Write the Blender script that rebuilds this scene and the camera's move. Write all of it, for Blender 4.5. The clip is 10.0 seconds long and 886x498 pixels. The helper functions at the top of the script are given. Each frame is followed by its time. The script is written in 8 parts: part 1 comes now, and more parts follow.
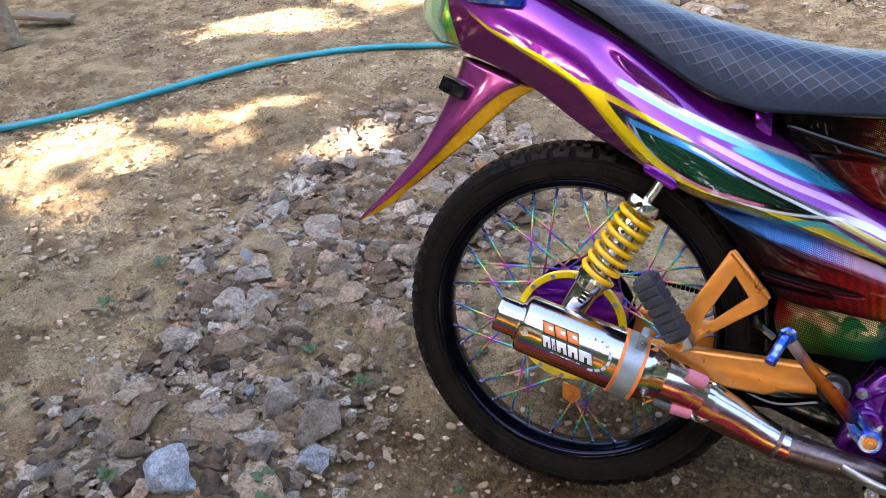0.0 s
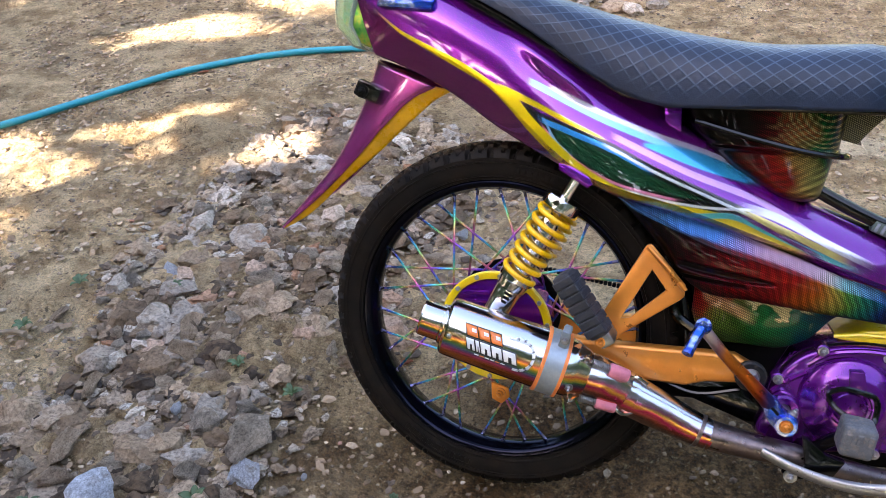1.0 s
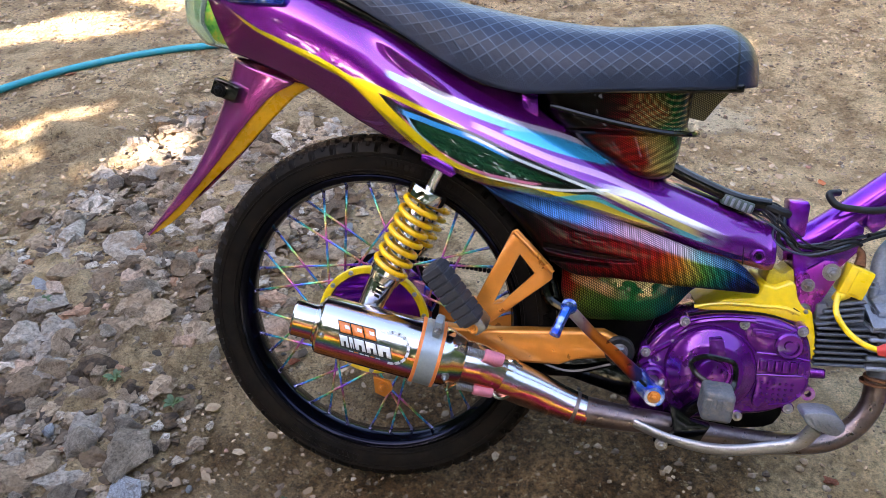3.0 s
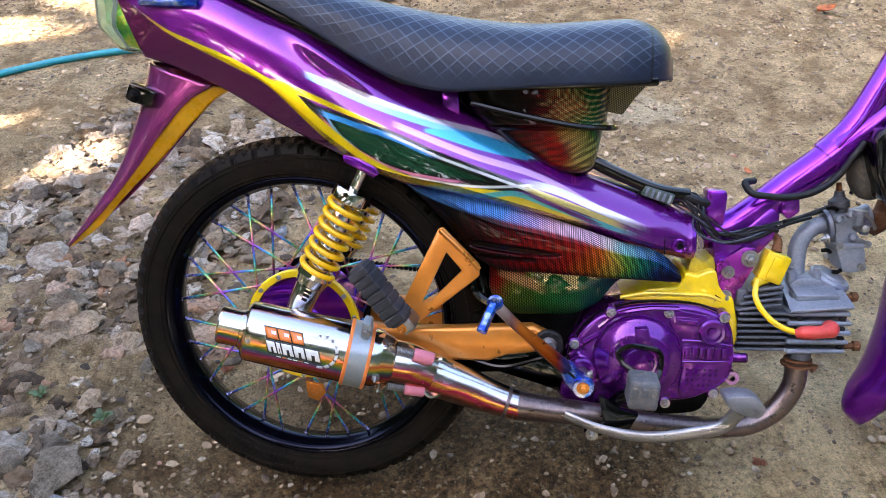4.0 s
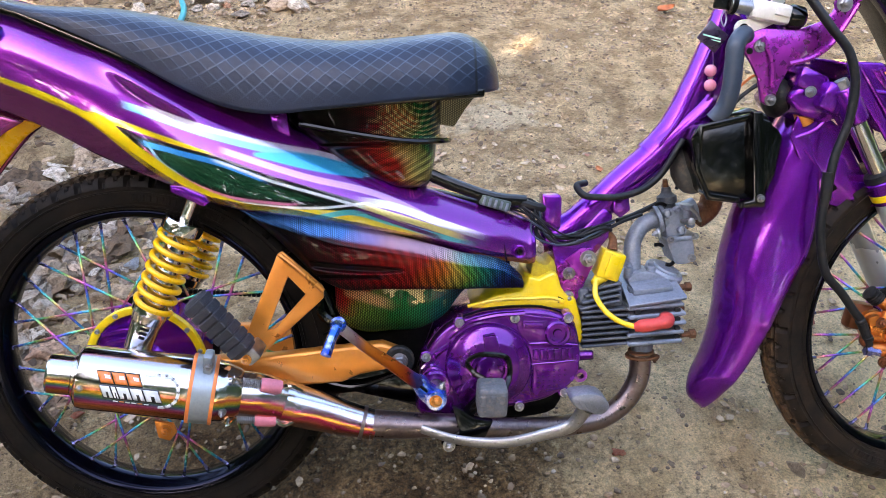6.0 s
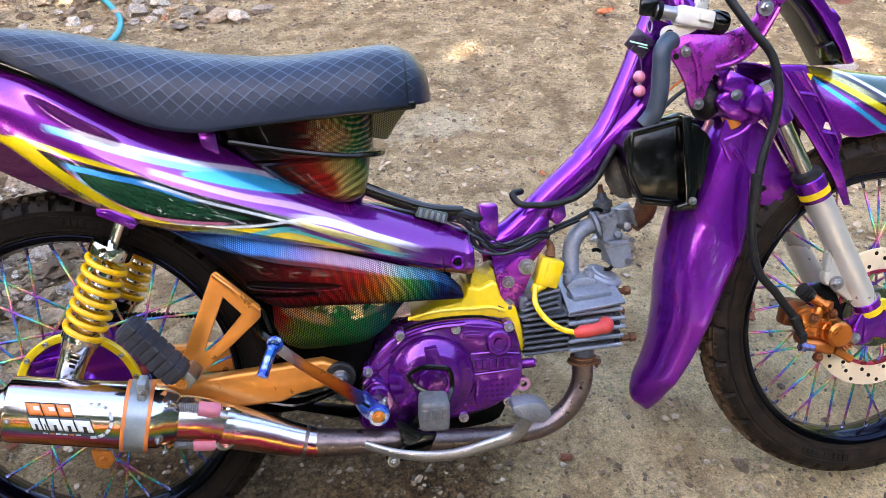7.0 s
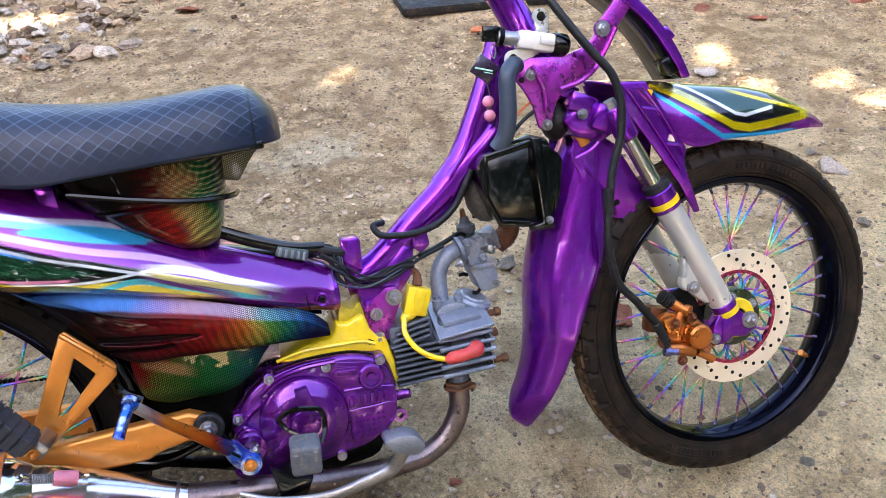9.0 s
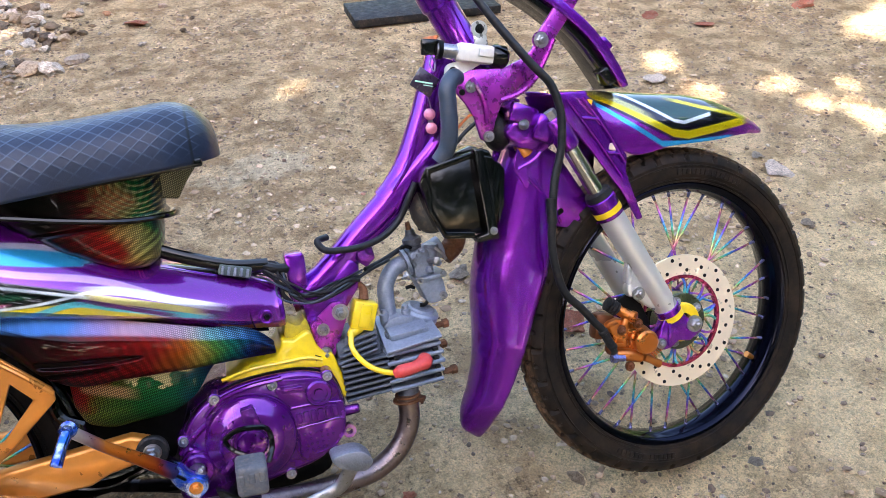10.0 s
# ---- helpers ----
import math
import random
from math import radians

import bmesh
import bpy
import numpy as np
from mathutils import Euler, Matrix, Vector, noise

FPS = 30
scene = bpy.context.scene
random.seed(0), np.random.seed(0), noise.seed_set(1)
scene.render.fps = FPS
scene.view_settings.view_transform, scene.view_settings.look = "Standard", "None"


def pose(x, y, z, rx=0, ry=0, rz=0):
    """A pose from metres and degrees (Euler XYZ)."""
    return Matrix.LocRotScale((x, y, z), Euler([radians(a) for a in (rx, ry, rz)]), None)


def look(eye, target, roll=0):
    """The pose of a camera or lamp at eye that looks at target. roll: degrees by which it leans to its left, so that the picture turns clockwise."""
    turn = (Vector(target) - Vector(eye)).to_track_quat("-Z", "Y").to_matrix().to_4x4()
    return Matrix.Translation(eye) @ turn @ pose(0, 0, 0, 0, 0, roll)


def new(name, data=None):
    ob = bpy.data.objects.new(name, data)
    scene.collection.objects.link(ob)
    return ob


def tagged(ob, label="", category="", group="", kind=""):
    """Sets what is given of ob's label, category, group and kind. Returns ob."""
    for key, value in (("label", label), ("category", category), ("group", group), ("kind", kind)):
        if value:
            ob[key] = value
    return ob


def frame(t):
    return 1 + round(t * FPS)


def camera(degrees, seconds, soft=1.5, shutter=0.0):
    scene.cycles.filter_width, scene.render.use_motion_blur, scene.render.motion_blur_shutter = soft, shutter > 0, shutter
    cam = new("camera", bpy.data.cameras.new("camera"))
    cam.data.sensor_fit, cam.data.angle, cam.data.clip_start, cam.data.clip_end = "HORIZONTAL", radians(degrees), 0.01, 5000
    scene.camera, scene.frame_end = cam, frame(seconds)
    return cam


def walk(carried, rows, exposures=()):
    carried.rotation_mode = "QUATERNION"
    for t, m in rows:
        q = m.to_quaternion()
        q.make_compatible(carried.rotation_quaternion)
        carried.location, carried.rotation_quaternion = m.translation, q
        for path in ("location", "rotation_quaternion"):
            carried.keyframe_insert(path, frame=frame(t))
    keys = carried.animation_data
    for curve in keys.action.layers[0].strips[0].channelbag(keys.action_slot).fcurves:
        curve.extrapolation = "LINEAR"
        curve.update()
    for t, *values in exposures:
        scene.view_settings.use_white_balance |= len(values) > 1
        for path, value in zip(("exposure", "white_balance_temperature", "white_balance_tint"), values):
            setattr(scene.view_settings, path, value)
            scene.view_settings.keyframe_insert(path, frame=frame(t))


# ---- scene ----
cam = camera(57.74, 10.0, 0.7)
PATH = [  # seconds, eye, turn
    (0.0, 0.2029, -0.9842, 1.0751, 55.603, 2.780, 21.439),
    (0.5, 0.2168, -0.9729, 1.0761, 55.554, 2.707, 19.131),
    (1.0, 0.2308, -0.9654, 1.0750, 55.422, 2.541, 16.750),
    (1.5, 0.2430, -0.9598, 1.0740, 55.182, 2.167, 14.805),
    (2.0, 0.2555, -0.9540, 1.0752, 54.770, 2.169, 13.047),
    (2.5, 0.2691, -0.9493, 1.0758, 54.493, 2.051, 11.262),
    (4.0, 0.3166, -0.9371, 1.0758, 54.035, 1.499, 5.247),
    (4.5, 0.3356, -0.9330, 1.0786, 53.818, 1.287, 3.051),
    (5.0, 0.3563, -0.9257, 1.0796, 53.993, 1.081, 0.374),
    (5.5, 0.3729, -0.9237, 1.0801, 54.222, 0.864, -1.709),
    (7.0, 0.4171, -0.9117, 1.0877, 54.647, 0.670, -7.209),
    (7.5, 0.4365, -0.9100, 1.0914, 54.794, 0.799, -9.091),
    (8.0, 0.4553, -0.9107, 1.0946, 55.145, 0.585, -11.162),
    (8.5, 0.4713, -0.9091, 1.0974, 55.462, 0.676, -13.154),
    (9.0, 0.4869, -0.9059, 1.1010, 55.721, 0.764, -15.034),
    (9.5, 0.5027, -0.9080, 1.1058, 56.016, 0.600, -16.834),
    (10.0, 0.5148, -0.9097, 1.1061, 56.255, 0.566, -17.973),
]
EXPOSURE, KELVIN, TINT = 3.90, 7050, 17.0
walk(cam, [(t, pose(x, y, z, rx, ry, rz)) for t, x, y, z, rx, ry, rz in PATH], [(0.0, EXPOSURE - 0.04, KELVIN, TINT), (2.5, EXPOSURE - 0.04, KELVIN, TINT), (4.5, EXPOSURE + 0.08, KELVIN + 120, TINT), (7.5, EXPOSURE + 0.22, KELVIN, TINT), (9.0, EXPOSURE + 0.16, KELVIN - 120, TINT), (10.0, EXPOSURE + 0.12, KELVIN - 250, TINT)])

# ---- light: midday sun through a tree's crown, open sky over the camera ----
TO_SUN = Vector((-0.42, -0.68, 0.60)).normalized()
world = bpy.data.worlds.new("sky")
scene.world = world
world.use_nodes = True
wn = world.node_tree
sky = wn.nodes.new("ShaderNodeTexSky")
sky.sky_type, sky.sun_disc = "NISHITA", False
sky.sun_elevation = math.asin(TO_SUN.z)
sky.sun_rotation = math.atan2(TO_SUN.x, TO_SUN.y)
sky.air_density, sky.dust_density, sky.ozone_density = 1.0, 2.0, 1.0
wn.links.new(sky.outputs[0], wn.nodes["Background"].inputs[0])
wn.nodes["Background"].inputs[1].default_value = 0.085
sun_data = bpy.data.lights.new("sun", "SUN")
sun_data.energy, sun_data.angle, sun_data.color = 5.0, radians(0.42), (1.0, 0.95, 0.86)
sun = new("sun", sun_data)
sun.matrix_world = look(TO_SUN * 30, (0, 0, 0))


# ---- materials ----
def srgb(r, g, b):
    return tuple(((c / 255 + 0.055) / 1.055) ** 2.4 if c > 10 else c / 255 / 12.92 for c in (r, g, b)) + (1.0,)


class Net:
    """A material's nodes, written in short."""

    def __init__(self, name):
        self.mat = bpy.data.materials.new(name)
        self.mat.use_nodes = True
        self.tree = self.mat.node_tree
        self.bsdf = self.tree.nodes["Principled BSDF"]

    def node(self, kind, **inputs):
        n = self.tree.nodes.new("ShaderNode" + kind)
        for key, value in inputs.items():
            self.plug(n, key.replace("_", " "), value)
        return n

    def plug(self, n, key, value):
        socket = n.inputs[int(key) if key.isdigit() else key]
        if isinstance(value, bpy.types.NodeSocket):
            self.tree.links.new(value, socket)
        else:
            socket.default_value = value

    def set(self, **inputs):
        for key, value in inputs.items():
            self.plug(self.bsdf, key.replace("_", " "), value)
        return self

    def coords(self, which="Object", scale=(1, 1, 1)):
        m = self.node("Mapping", Vector=self.node("TexCoord").outputs[which])
        m.inputs["Scale"].default_value = scale
        return m.outputs[0]

    def noise(self, scale, detail=4.0, rough=0.6, at=None):
        return self.node("TexNoise", Vector=at or self.coords(), Scale=scale, Detail=detail, Roughness=rough).outputs["Fac"]

    def ramp(self, fac, stops, kind="LINEAR"):
        n = self.node("ValToRGB", Fac=fac)
        n.color_ramp.interpolation = kind
        e = n.color_ramp.elements
        while len(e) < len(stops):
            e.new(0.5)
        for el, (p, c) in zip(e, stops):
            el.position, el.color = p, c
        return n.outputs[0]

    def mix(self, fac, a, b, kind="MIX"):
        n = self.node("Mix")
        n.data_type, n.blend_type = "RGBA", kind
        for i, v in ((0, fac), (6, a), (7, b)):
            self.plug(n, str(i), v)
        return n.outputs[2]

    def math(self, op, a, b=0.0):
        n = self.node("Math")
        n.operation = op
        self.plug(n, "0", a), self.plug(n, "1", b)
        return n.outputs[0]

    def bump(self, height, strength=0.3, distance=0.002, normal=None):
        n = self.node("Bump", Height=height, Strength=strength, Distance=distance)
        if normal:
            self.plug(n, "Normal", normal)
        self.set(Normal=n.outputs[0])
        return n.outputs[0]


def grey(v):
    return (v, v, v, 1.0)


def plain(name, rgb, rough=0.4, metal=0.0, coat=0.0, vary=0.25, scale=30.0, relief=0.0, dust=0.0, gloss=0.5):
    """Paint, metal or rubber: colour that varies at two scales, worn gloss, fine relief and some dust."""
    n = Net(name)
    c = srgb(*rgb)
    lo, hi = tuple(x * (1 - vary) for x in c[:3]) + (1,), tuple(min(1, x * (1 + vary)) for x in c[:3]) + (1,)
    fac = n.math("ADD", n.math("MULTIPLY", n.noise(scale * 0.25, 3), 0.6), n.math("MULTIPLY", n.noise(scale * 4, 3), 0.4))
    col = n.ramp(fac, [(0.35, lo), (0.65, hi)])
    if dust:
        spots = n.ramp(n.noise(scale * 1.7, 6, 0.7), [(0.5, grey(0)), (0.72, grey(dust))])
        col = n.mix(spots, col, srgb(150, 128, 104))
    r = n.ramp(n.noise(scale * 2.3, 4), [(0.3, grey(max(0.02, rough * 0.75))), (0.7, grey(min(1, rough * 1.3)))])
    n.set(Base_Color=col, Roughness=r, Metallic=metal, Coat_Weight=coat, Coat_Roughness=0.04, Specular_IOR_Level=gloss)
    if relief:
        n.bump(n.noise(scale * 9, 5), 0.5, relief)
    return n.mat


def painted(name, rough=0.22, metal=0.68):
    """Airbrushed lacquer: the design lies in the mesh's own colour layer."""
    n = Net(name)
    col = n.node("Attribute")
    col.attribute_name = "paint"
    flake = n.ramp(n.noise(2500, 1), [(0.35, grey(0.75)), (0.65, grey(1.25))])
    c = n.mix(1.0, col.outputs[0], flake, "MULTIPLY")
    wave = n.noise(7, 2)
    n.set(Base_Color=c, Roughness=rough, Metallic=metal, Coat_Weight=1.0, Coat_Roughness=0.02)
    n.bump(wave, 0.12, 0.004)
    return n.mat


def hexes(name):
    """Rainbow foil under a dark honeycomb print and thick lacquer."""
    n = Net(name)
    col = n.node("Attribute")
    col.attribute_name = "paint"
    sep = n.node("SeparateXYZ", Vector=n.coords())
    u, v = n.math("MULTIPLY", sep.outputs[0], 2500.0), n.math("MULTIPLY", sep.outputs[2], 3000.0)
    p, q = n.math("MULTIPLY", u, 0.5), n.math("MULTIPLY", v, 0.866)
    dots = n.math("ADD", n.math("COSINE", u), n.math("ADD", n.math("COSINE", n.math("ADD", p, q)), n.math("COSINE", n.math("SUBTRACT", p, q))))
    dots = n.math("MULTIPLY", n.math("ADD", dots, 1.5), 0.222)
    cell = n.ramp(dots, [(0.16, grey(0.06)), (0.62, grey(1.3))])
    c = n.mix(1.0, n.mix(0.22, col.outputs[0], (0.0, 0.0, 0.0, 1.0)), cell, "MULTIPLY")
    r = n.ramp(dots, [(0.08, grey(0.42)), (0.30, grey(0.30))])
    n.set(Base_Color=c, Roughness=r, Metallic=0.55, Coat_Weight=0.2, Coat_Roughness=0.02, Specular_IOR_Level=0.1)
    n.bump(n.noise(9, 2), 0.1, 0.003)
    return n.mat


def heated(name, stops, scale=(3.0, 3.0, 3.0), rough=0.16, wobble=0.25, metal=1.0):
    """Heat-tinted metal: bands of colour that drift across it."""
    n = Net(name)
    at = n.coords("Object", scale)
    sep = n.node("SeparateXYZ", Vector=at)
    base = n.math("ADD", n.math("ADD", sep.outputs[0], sep.outputs[2]), n.math("MULTIPLY", n.noise(9, 3), wobble))
    col = n.ramp(n.math("FRACT", base), stops)
    scr = n.noise(220, 3, 0.6, n.coords("Object", (0.15, 1, 1)))
    n.set(Base_Color=col, Metallic=metal, Roughness=n.ramp(scr, [(0.3, grey(rough * 0.6)), (0.75, grey(rough * 1.6))]))
    n.bump(scr, 0.05, 0.0006)
    return n.mat


SILVER, GOLD_T, PINK_T = srgb(208, 207, 208), srgb(214, 178, 110), srgb(206, 110, 140)
PURPLE_T, BLUE_T, TEAL_T, GREEN_T = srgb(150, 80, 190), srgb(80, 120, 215), srgb(70, 190, 190), srgb(130, 190, 110)
M_PURPLE = plain("purple_lacquer", (112, 12, 154), 0.2, 0.74, 0.5, 0.12, 12, 0, 0.05)
M_ENGINE = plain("purple_engine_enamel", (94, 6, 122), 0.22, 0.64, 0.6, 0.15, 20, 0.0002, 0.06)
M_BODY = painted("airbrushed_lacquer")
M_FOIL = hexes("rainbow_honeycomb_foil")
M_PINKPURPLE = plain("pink_purple_anodised", (146, 36, 150), 0.28, 0.7, 0.5, 0.15, 30)
M_YELLOW = plain("yellow_enamel", (236, 200, 12), 0.35, 0.0, 0.6, 0.12, 25, 0, 0.15)
M_ORANGE_EDGE = plain("amber_yellow_lacquer", (236, 172, 10), 0.3, 0.0, 0.6, 0.12, 25)
M_SPRING = plain("yellow_spring_coat", (252, 190, 8), 0.3, 0.0, 0.5, 0.06, 40)
M_GOLD = plain("gold_anodised", (212, 132, 52), 0.34, 0.6, 0.3, 0.1, 20, 0, 0.06)
M_COPPER = plain("copper_anodised", (182, 102, 38), 0.3, 0.75, 0.2, 0.08, 12, 0.0, 0.03)
M_COPPERDARK = plain("dull_brown_copper", (112, 62, 34), 0.42, 0.6, 0.0, 0.25, 40, 0.0003, 0.1)
M_CHROME = plain("polished_chrome", (212, 210, 208), 0.1, 1.0, 0.0, 0.08, 60)
M_ALU = plain("brushed_aluminium", (216, 213, 206), 0.3, 0.7, 0.0, 0.1, 50, 0.0002, 0.1)
M_CAST = plain("grey_cast_aluminium", (128, 136, 150), 0.45, 0.35, 0.0, 0.3, 60, 0.0008, 0.14)
M_CASTDARK = plain("sooty_cast_aluminium", (82, 87, 96), 0.55, 0.4, 0.0, 0.4, 60, 0.0008, 0.14)
M_FORK = plain("polished_fork_aluminium", (206, 204, 200), 0.3, 0.6, 0.0, 0.04, 3)
M_BOX = plain("black_smooth_plastic", (2, 2, 3), 0.14, 0.0, 0.0, 0.2, 40, 0, 0.0, 0.4)
M_STEEL = plain("zinc_steel", (152, 151, 152), 0.35, 0.95, 0.0, 0.2, 90)
M_RUST = plain("rusty_steel", (112, 72, 46), 0.7, 0.5, 0.0, 0.5, 90, 0.0008, 0.3)
M_BLACK = plain("black_gloss_plastic", (3, 3, 4), 0.12, 0.0, 0.2, 0.2, 40, 0, 0.0, 0.3)
M_RIM = plain("black_anodised_rim", (19, 21, 33), 0.16, 0.9, 0.05, 0.2, 40, 0, 0.0, 0.25)
M_NIPPLE = plain("blued_steel_nipple", (104, 102, 140), 0.25, 0.8, 0.0, 0.3, 60)
M_KNURL = plain("knurled_steel", (130, 132, 138), 0.4, 0.6, 0.0, 0.3, 110, 0.0012, 0.1)
M_PAD = plain("worn_black_rubber", (42, 45, 52), 0.5, 0.0, 0.0, 0.35, 80, 0.0008, 0.1)
M_RUBBER = plain("black_rubber", (16, 17, 19), 0.6, 0.0, 0.0, 0.3, 60, 0.0008, 0.15, 0.3)
M_HOSE = plain("black_hose_rubber", (13, 15, 19), 0.5, 0.0, 0.0, 0.2, 40, 0, 0.06, 0.35)
M_BREATHER = plain("blue_grey_hose_rubber", (46, 58, 72), 0.38, 0.0, 0.0, 0.2, 30, 0, 0.05, 0.5)
M_GREYRUB = plain("worn_grey_rubber", (88, 90, 93), 0.75, 0.0, 0.0, 0.3, 70, 0.001, 0.4)
n = Net("worn_blue_anodised")
n.set(Base_Color=n.mix(n.ramp(n.noise(70, 5, 0.7), [(0.47, grey(0)), (0.62, grey(0.85))]), n.ramp(n.noise(30, 3), [(0.3, srgb(10, 40, 170)), (0.7, srgb(40, 110, 225))]), srgb(190, 200, 214)), Metallic=0.85, Roughness=0.22)
M_BLUE = n.mat
M_PINKRUB = plain("pink_rubber", (206, 120, 138), 0.6, 0, 0, 0.15, 60, 0.0005)
M_RED = plain("red_rubber_cap", (206, 66, 62), 0.5, 0, 0, 0.15, 60, 0.0005, 0.15)
M_WHITE = plain("white_plastic", (214, 210, 200), 0.4, 0, 0, 0.1, 50, 0, 0.2)
M_ORANGE = plain("orange_silicone_band", (232, 128, 62), 0.5, 0, 0, 0.12, 50)
M_BAND = plain("grey_clamp_band", (150, 160, 166), 0.4, 0.5, 0, 0.12, 60)
M_DISC = plain("pale_gold_disc_steel", (246, 226, 196), 0.32, 0.4, 0, 0.05, 20)
M_BEAD = plain("pink_glass_bead", (216, 130, 152), 0.2, 0, 0.5, 0.2, 200)
M_DARK = plain("dark_greasy_metal", (4, 4, 4), 0.5, 0.2, 0.0, 0.4, 50, 0.0006, 0.02, 0.15)
# heat tint ramped by facing, with the banded reflections put into the colour
n = Net("heat_and_reflection_muffler")
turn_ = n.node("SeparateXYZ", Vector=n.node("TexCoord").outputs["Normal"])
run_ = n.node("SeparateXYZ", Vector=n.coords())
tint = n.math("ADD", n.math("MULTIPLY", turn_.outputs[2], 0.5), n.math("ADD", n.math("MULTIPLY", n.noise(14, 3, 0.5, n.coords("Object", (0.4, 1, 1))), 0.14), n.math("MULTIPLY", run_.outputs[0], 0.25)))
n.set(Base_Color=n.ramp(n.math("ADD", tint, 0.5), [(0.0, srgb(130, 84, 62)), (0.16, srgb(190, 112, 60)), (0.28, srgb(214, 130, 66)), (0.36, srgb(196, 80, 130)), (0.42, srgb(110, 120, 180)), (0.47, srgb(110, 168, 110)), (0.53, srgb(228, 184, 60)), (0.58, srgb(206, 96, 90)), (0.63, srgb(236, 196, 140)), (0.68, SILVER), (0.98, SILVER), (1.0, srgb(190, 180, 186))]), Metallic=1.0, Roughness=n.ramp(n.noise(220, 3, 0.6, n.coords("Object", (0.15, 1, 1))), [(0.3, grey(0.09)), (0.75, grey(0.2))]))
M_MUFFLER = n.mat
# the pipe's ramp by facing: heat tint and painted reflection together, silver on top
n = Net("heat_and_reflection_pipe")
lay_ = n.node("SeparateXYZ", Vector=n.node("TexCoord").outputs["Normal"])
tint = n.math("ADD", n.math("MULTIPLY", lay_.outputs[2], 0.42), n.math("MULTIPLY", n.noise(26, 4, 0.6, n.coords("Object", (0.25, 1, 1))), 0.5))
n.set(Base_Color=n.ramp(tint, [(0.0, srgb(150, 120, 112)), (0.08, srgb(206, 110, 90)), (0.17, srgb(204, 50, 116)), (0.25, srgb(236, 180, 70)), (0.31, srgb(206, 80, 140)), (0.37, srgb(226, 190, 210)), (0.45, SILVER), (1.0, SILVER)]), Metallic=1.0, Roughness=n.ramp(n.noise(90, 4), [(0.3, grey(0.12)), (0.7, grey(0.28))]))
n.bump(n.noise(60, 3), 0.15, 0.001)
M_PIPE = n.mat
M_HEADER = plain("browned_chrome_pipe", (112, 98, 96), 0.32, 0.9, 0.0, 0.35, 40, 0.0003, 0.3)
M_TITAN = heated("rainbow_titanium", [(0.0, TEAL_T), (0.18, BLUE_T), (0.34, PURPLE_T), (0.54, PINK_T), (0.72, GOLD_T), (0.86, GREEN_T), (1.0, TEAL_T)], (14, 14, 14), 0.22, metal=0.4)
M_CARRIER = plain("magenta_red_anodised", (176, 48, 84), 0.25, 0.7, 0.3, 0.25, 60)
M_CARBON = plain("green_carbon_plate", (40, 50, 26), 0.3, 0.2, 0.8, 0.5, 160)
n = Net("heat_tinted_lever")
run_ = n.node("SeparateXYZ", Vector=n.coords())
tint = n.math("ADD", n.math("MULTIPLY", n.math("SUBTRACT", run_.outputs[0], 0.295), 10.0), n.math("MULTIPLY", n.math("SUBTRACT", n.noise(60, 4), 0.5), 0.12))
n.set(Base_Color=n.ramp(tint, [(0.05, srgb(190, 184, 186)), (0.20, srgb(150, 110, 120)), (0.32, srgb(206, 120, 44)), (0.68, srgb(190, 92, 26)), (0.84, srgb(140, 44, 24)), (0.95, srgb(50, 50, 110))]), Metallic=0.8, Roughness=n.ramp(n.noise(90, 4), [(0.3, grey(0.25)), (0.7, grey(0.4))]))
M_KICK = n.mat

n = Net("clear_lens_plastic")
n.set(Base_Color=(0.75, 0.9, 0.72, 1), Roughness=0.08, Transmission_Weight=0.85, IOR=1.45)
M_LENS = n.mat
n = Net("green_reflector")
n.set(Base_Color=n.ramp(n.noise(60, 2), [(0.35, srgb(40, 150, 90)), (0.5, srgb(130, 200, 90)), (0.65, srgb(220, 200, 90))]), Metallic=0.5, Roughness=0.25)
M_REFLECT = n.mat

# seat cover: black leatherette with fine grain
n = Net("black_leatherette")
gr = n.node("TexVoronoi", Vector=n.coords(), Scale=700.0).outputs["Distance"]
col = n.node("Attribute")
col.attribute_name = "paint"
n.set(Base_Color=n.mix(1.0, col.outputs[0], n.ramp(n.noise(22, 5), [(0.3, grey(0.75)), (0.7, grey(1.3))]), "MULTIPLY"), Roughness=n.ramp(n.noise(40, 4), [(0.3, grey(0.30)), (0.7, grey(0.42))]), Specular_IOR_Level=0.42)
n.bump(gr, 0.25, 0.0006)
M_SEAT = n.mat

# tyres: black rubber, dirt caught on the tread
def tyre_mat(name, dust, reach, tone):
    n = Net(name)
    dirt = n.ramp(n.noise(26, 6, 0.7), [(0.42, grey(0.15 * dust)), (0.74, grey(dust))])
    where = n.node("SeparateXYZ", Vector=n.coords())
    run = n.math("SQRT", n.math("ADD", n.math("POWER", where.outputs[0], 2.0), n.math("POWER", where.outputs[2], 2.0)))
    crown = n.math("MULTIPLY", n.ramp(n.math("MULTIPLY", run, 3.0), [(0.792, grey(0)), (0.815, grey(reach))]), n.ramp(n.noise(60, 6, 0.75), [(0.38, grey(0)), (0.6, grey(1))]))
    dirt = n.math("MAXIMUM", dirt, crown)
    n.set(Base_Color=n.mix(dirt, n.ramp(n.noise(15, 4), [(0.3, grey(0.5 * tone)), (0.7, grey(tone))]), srgb(136, 106, 78)), Roughness=n.ramp(n.noise(34, 4), [(0.3, grey(0.4)), (0.7, grey(0.6))]), Specular_IOR_Level=0.09)
    n.bump(n.noise(420, 4), 0.4, 0.0006)
    return n.mat


M_TYRE = tyre_mat("black_tyre_rubber", 0.05, 0.25, 0.006)
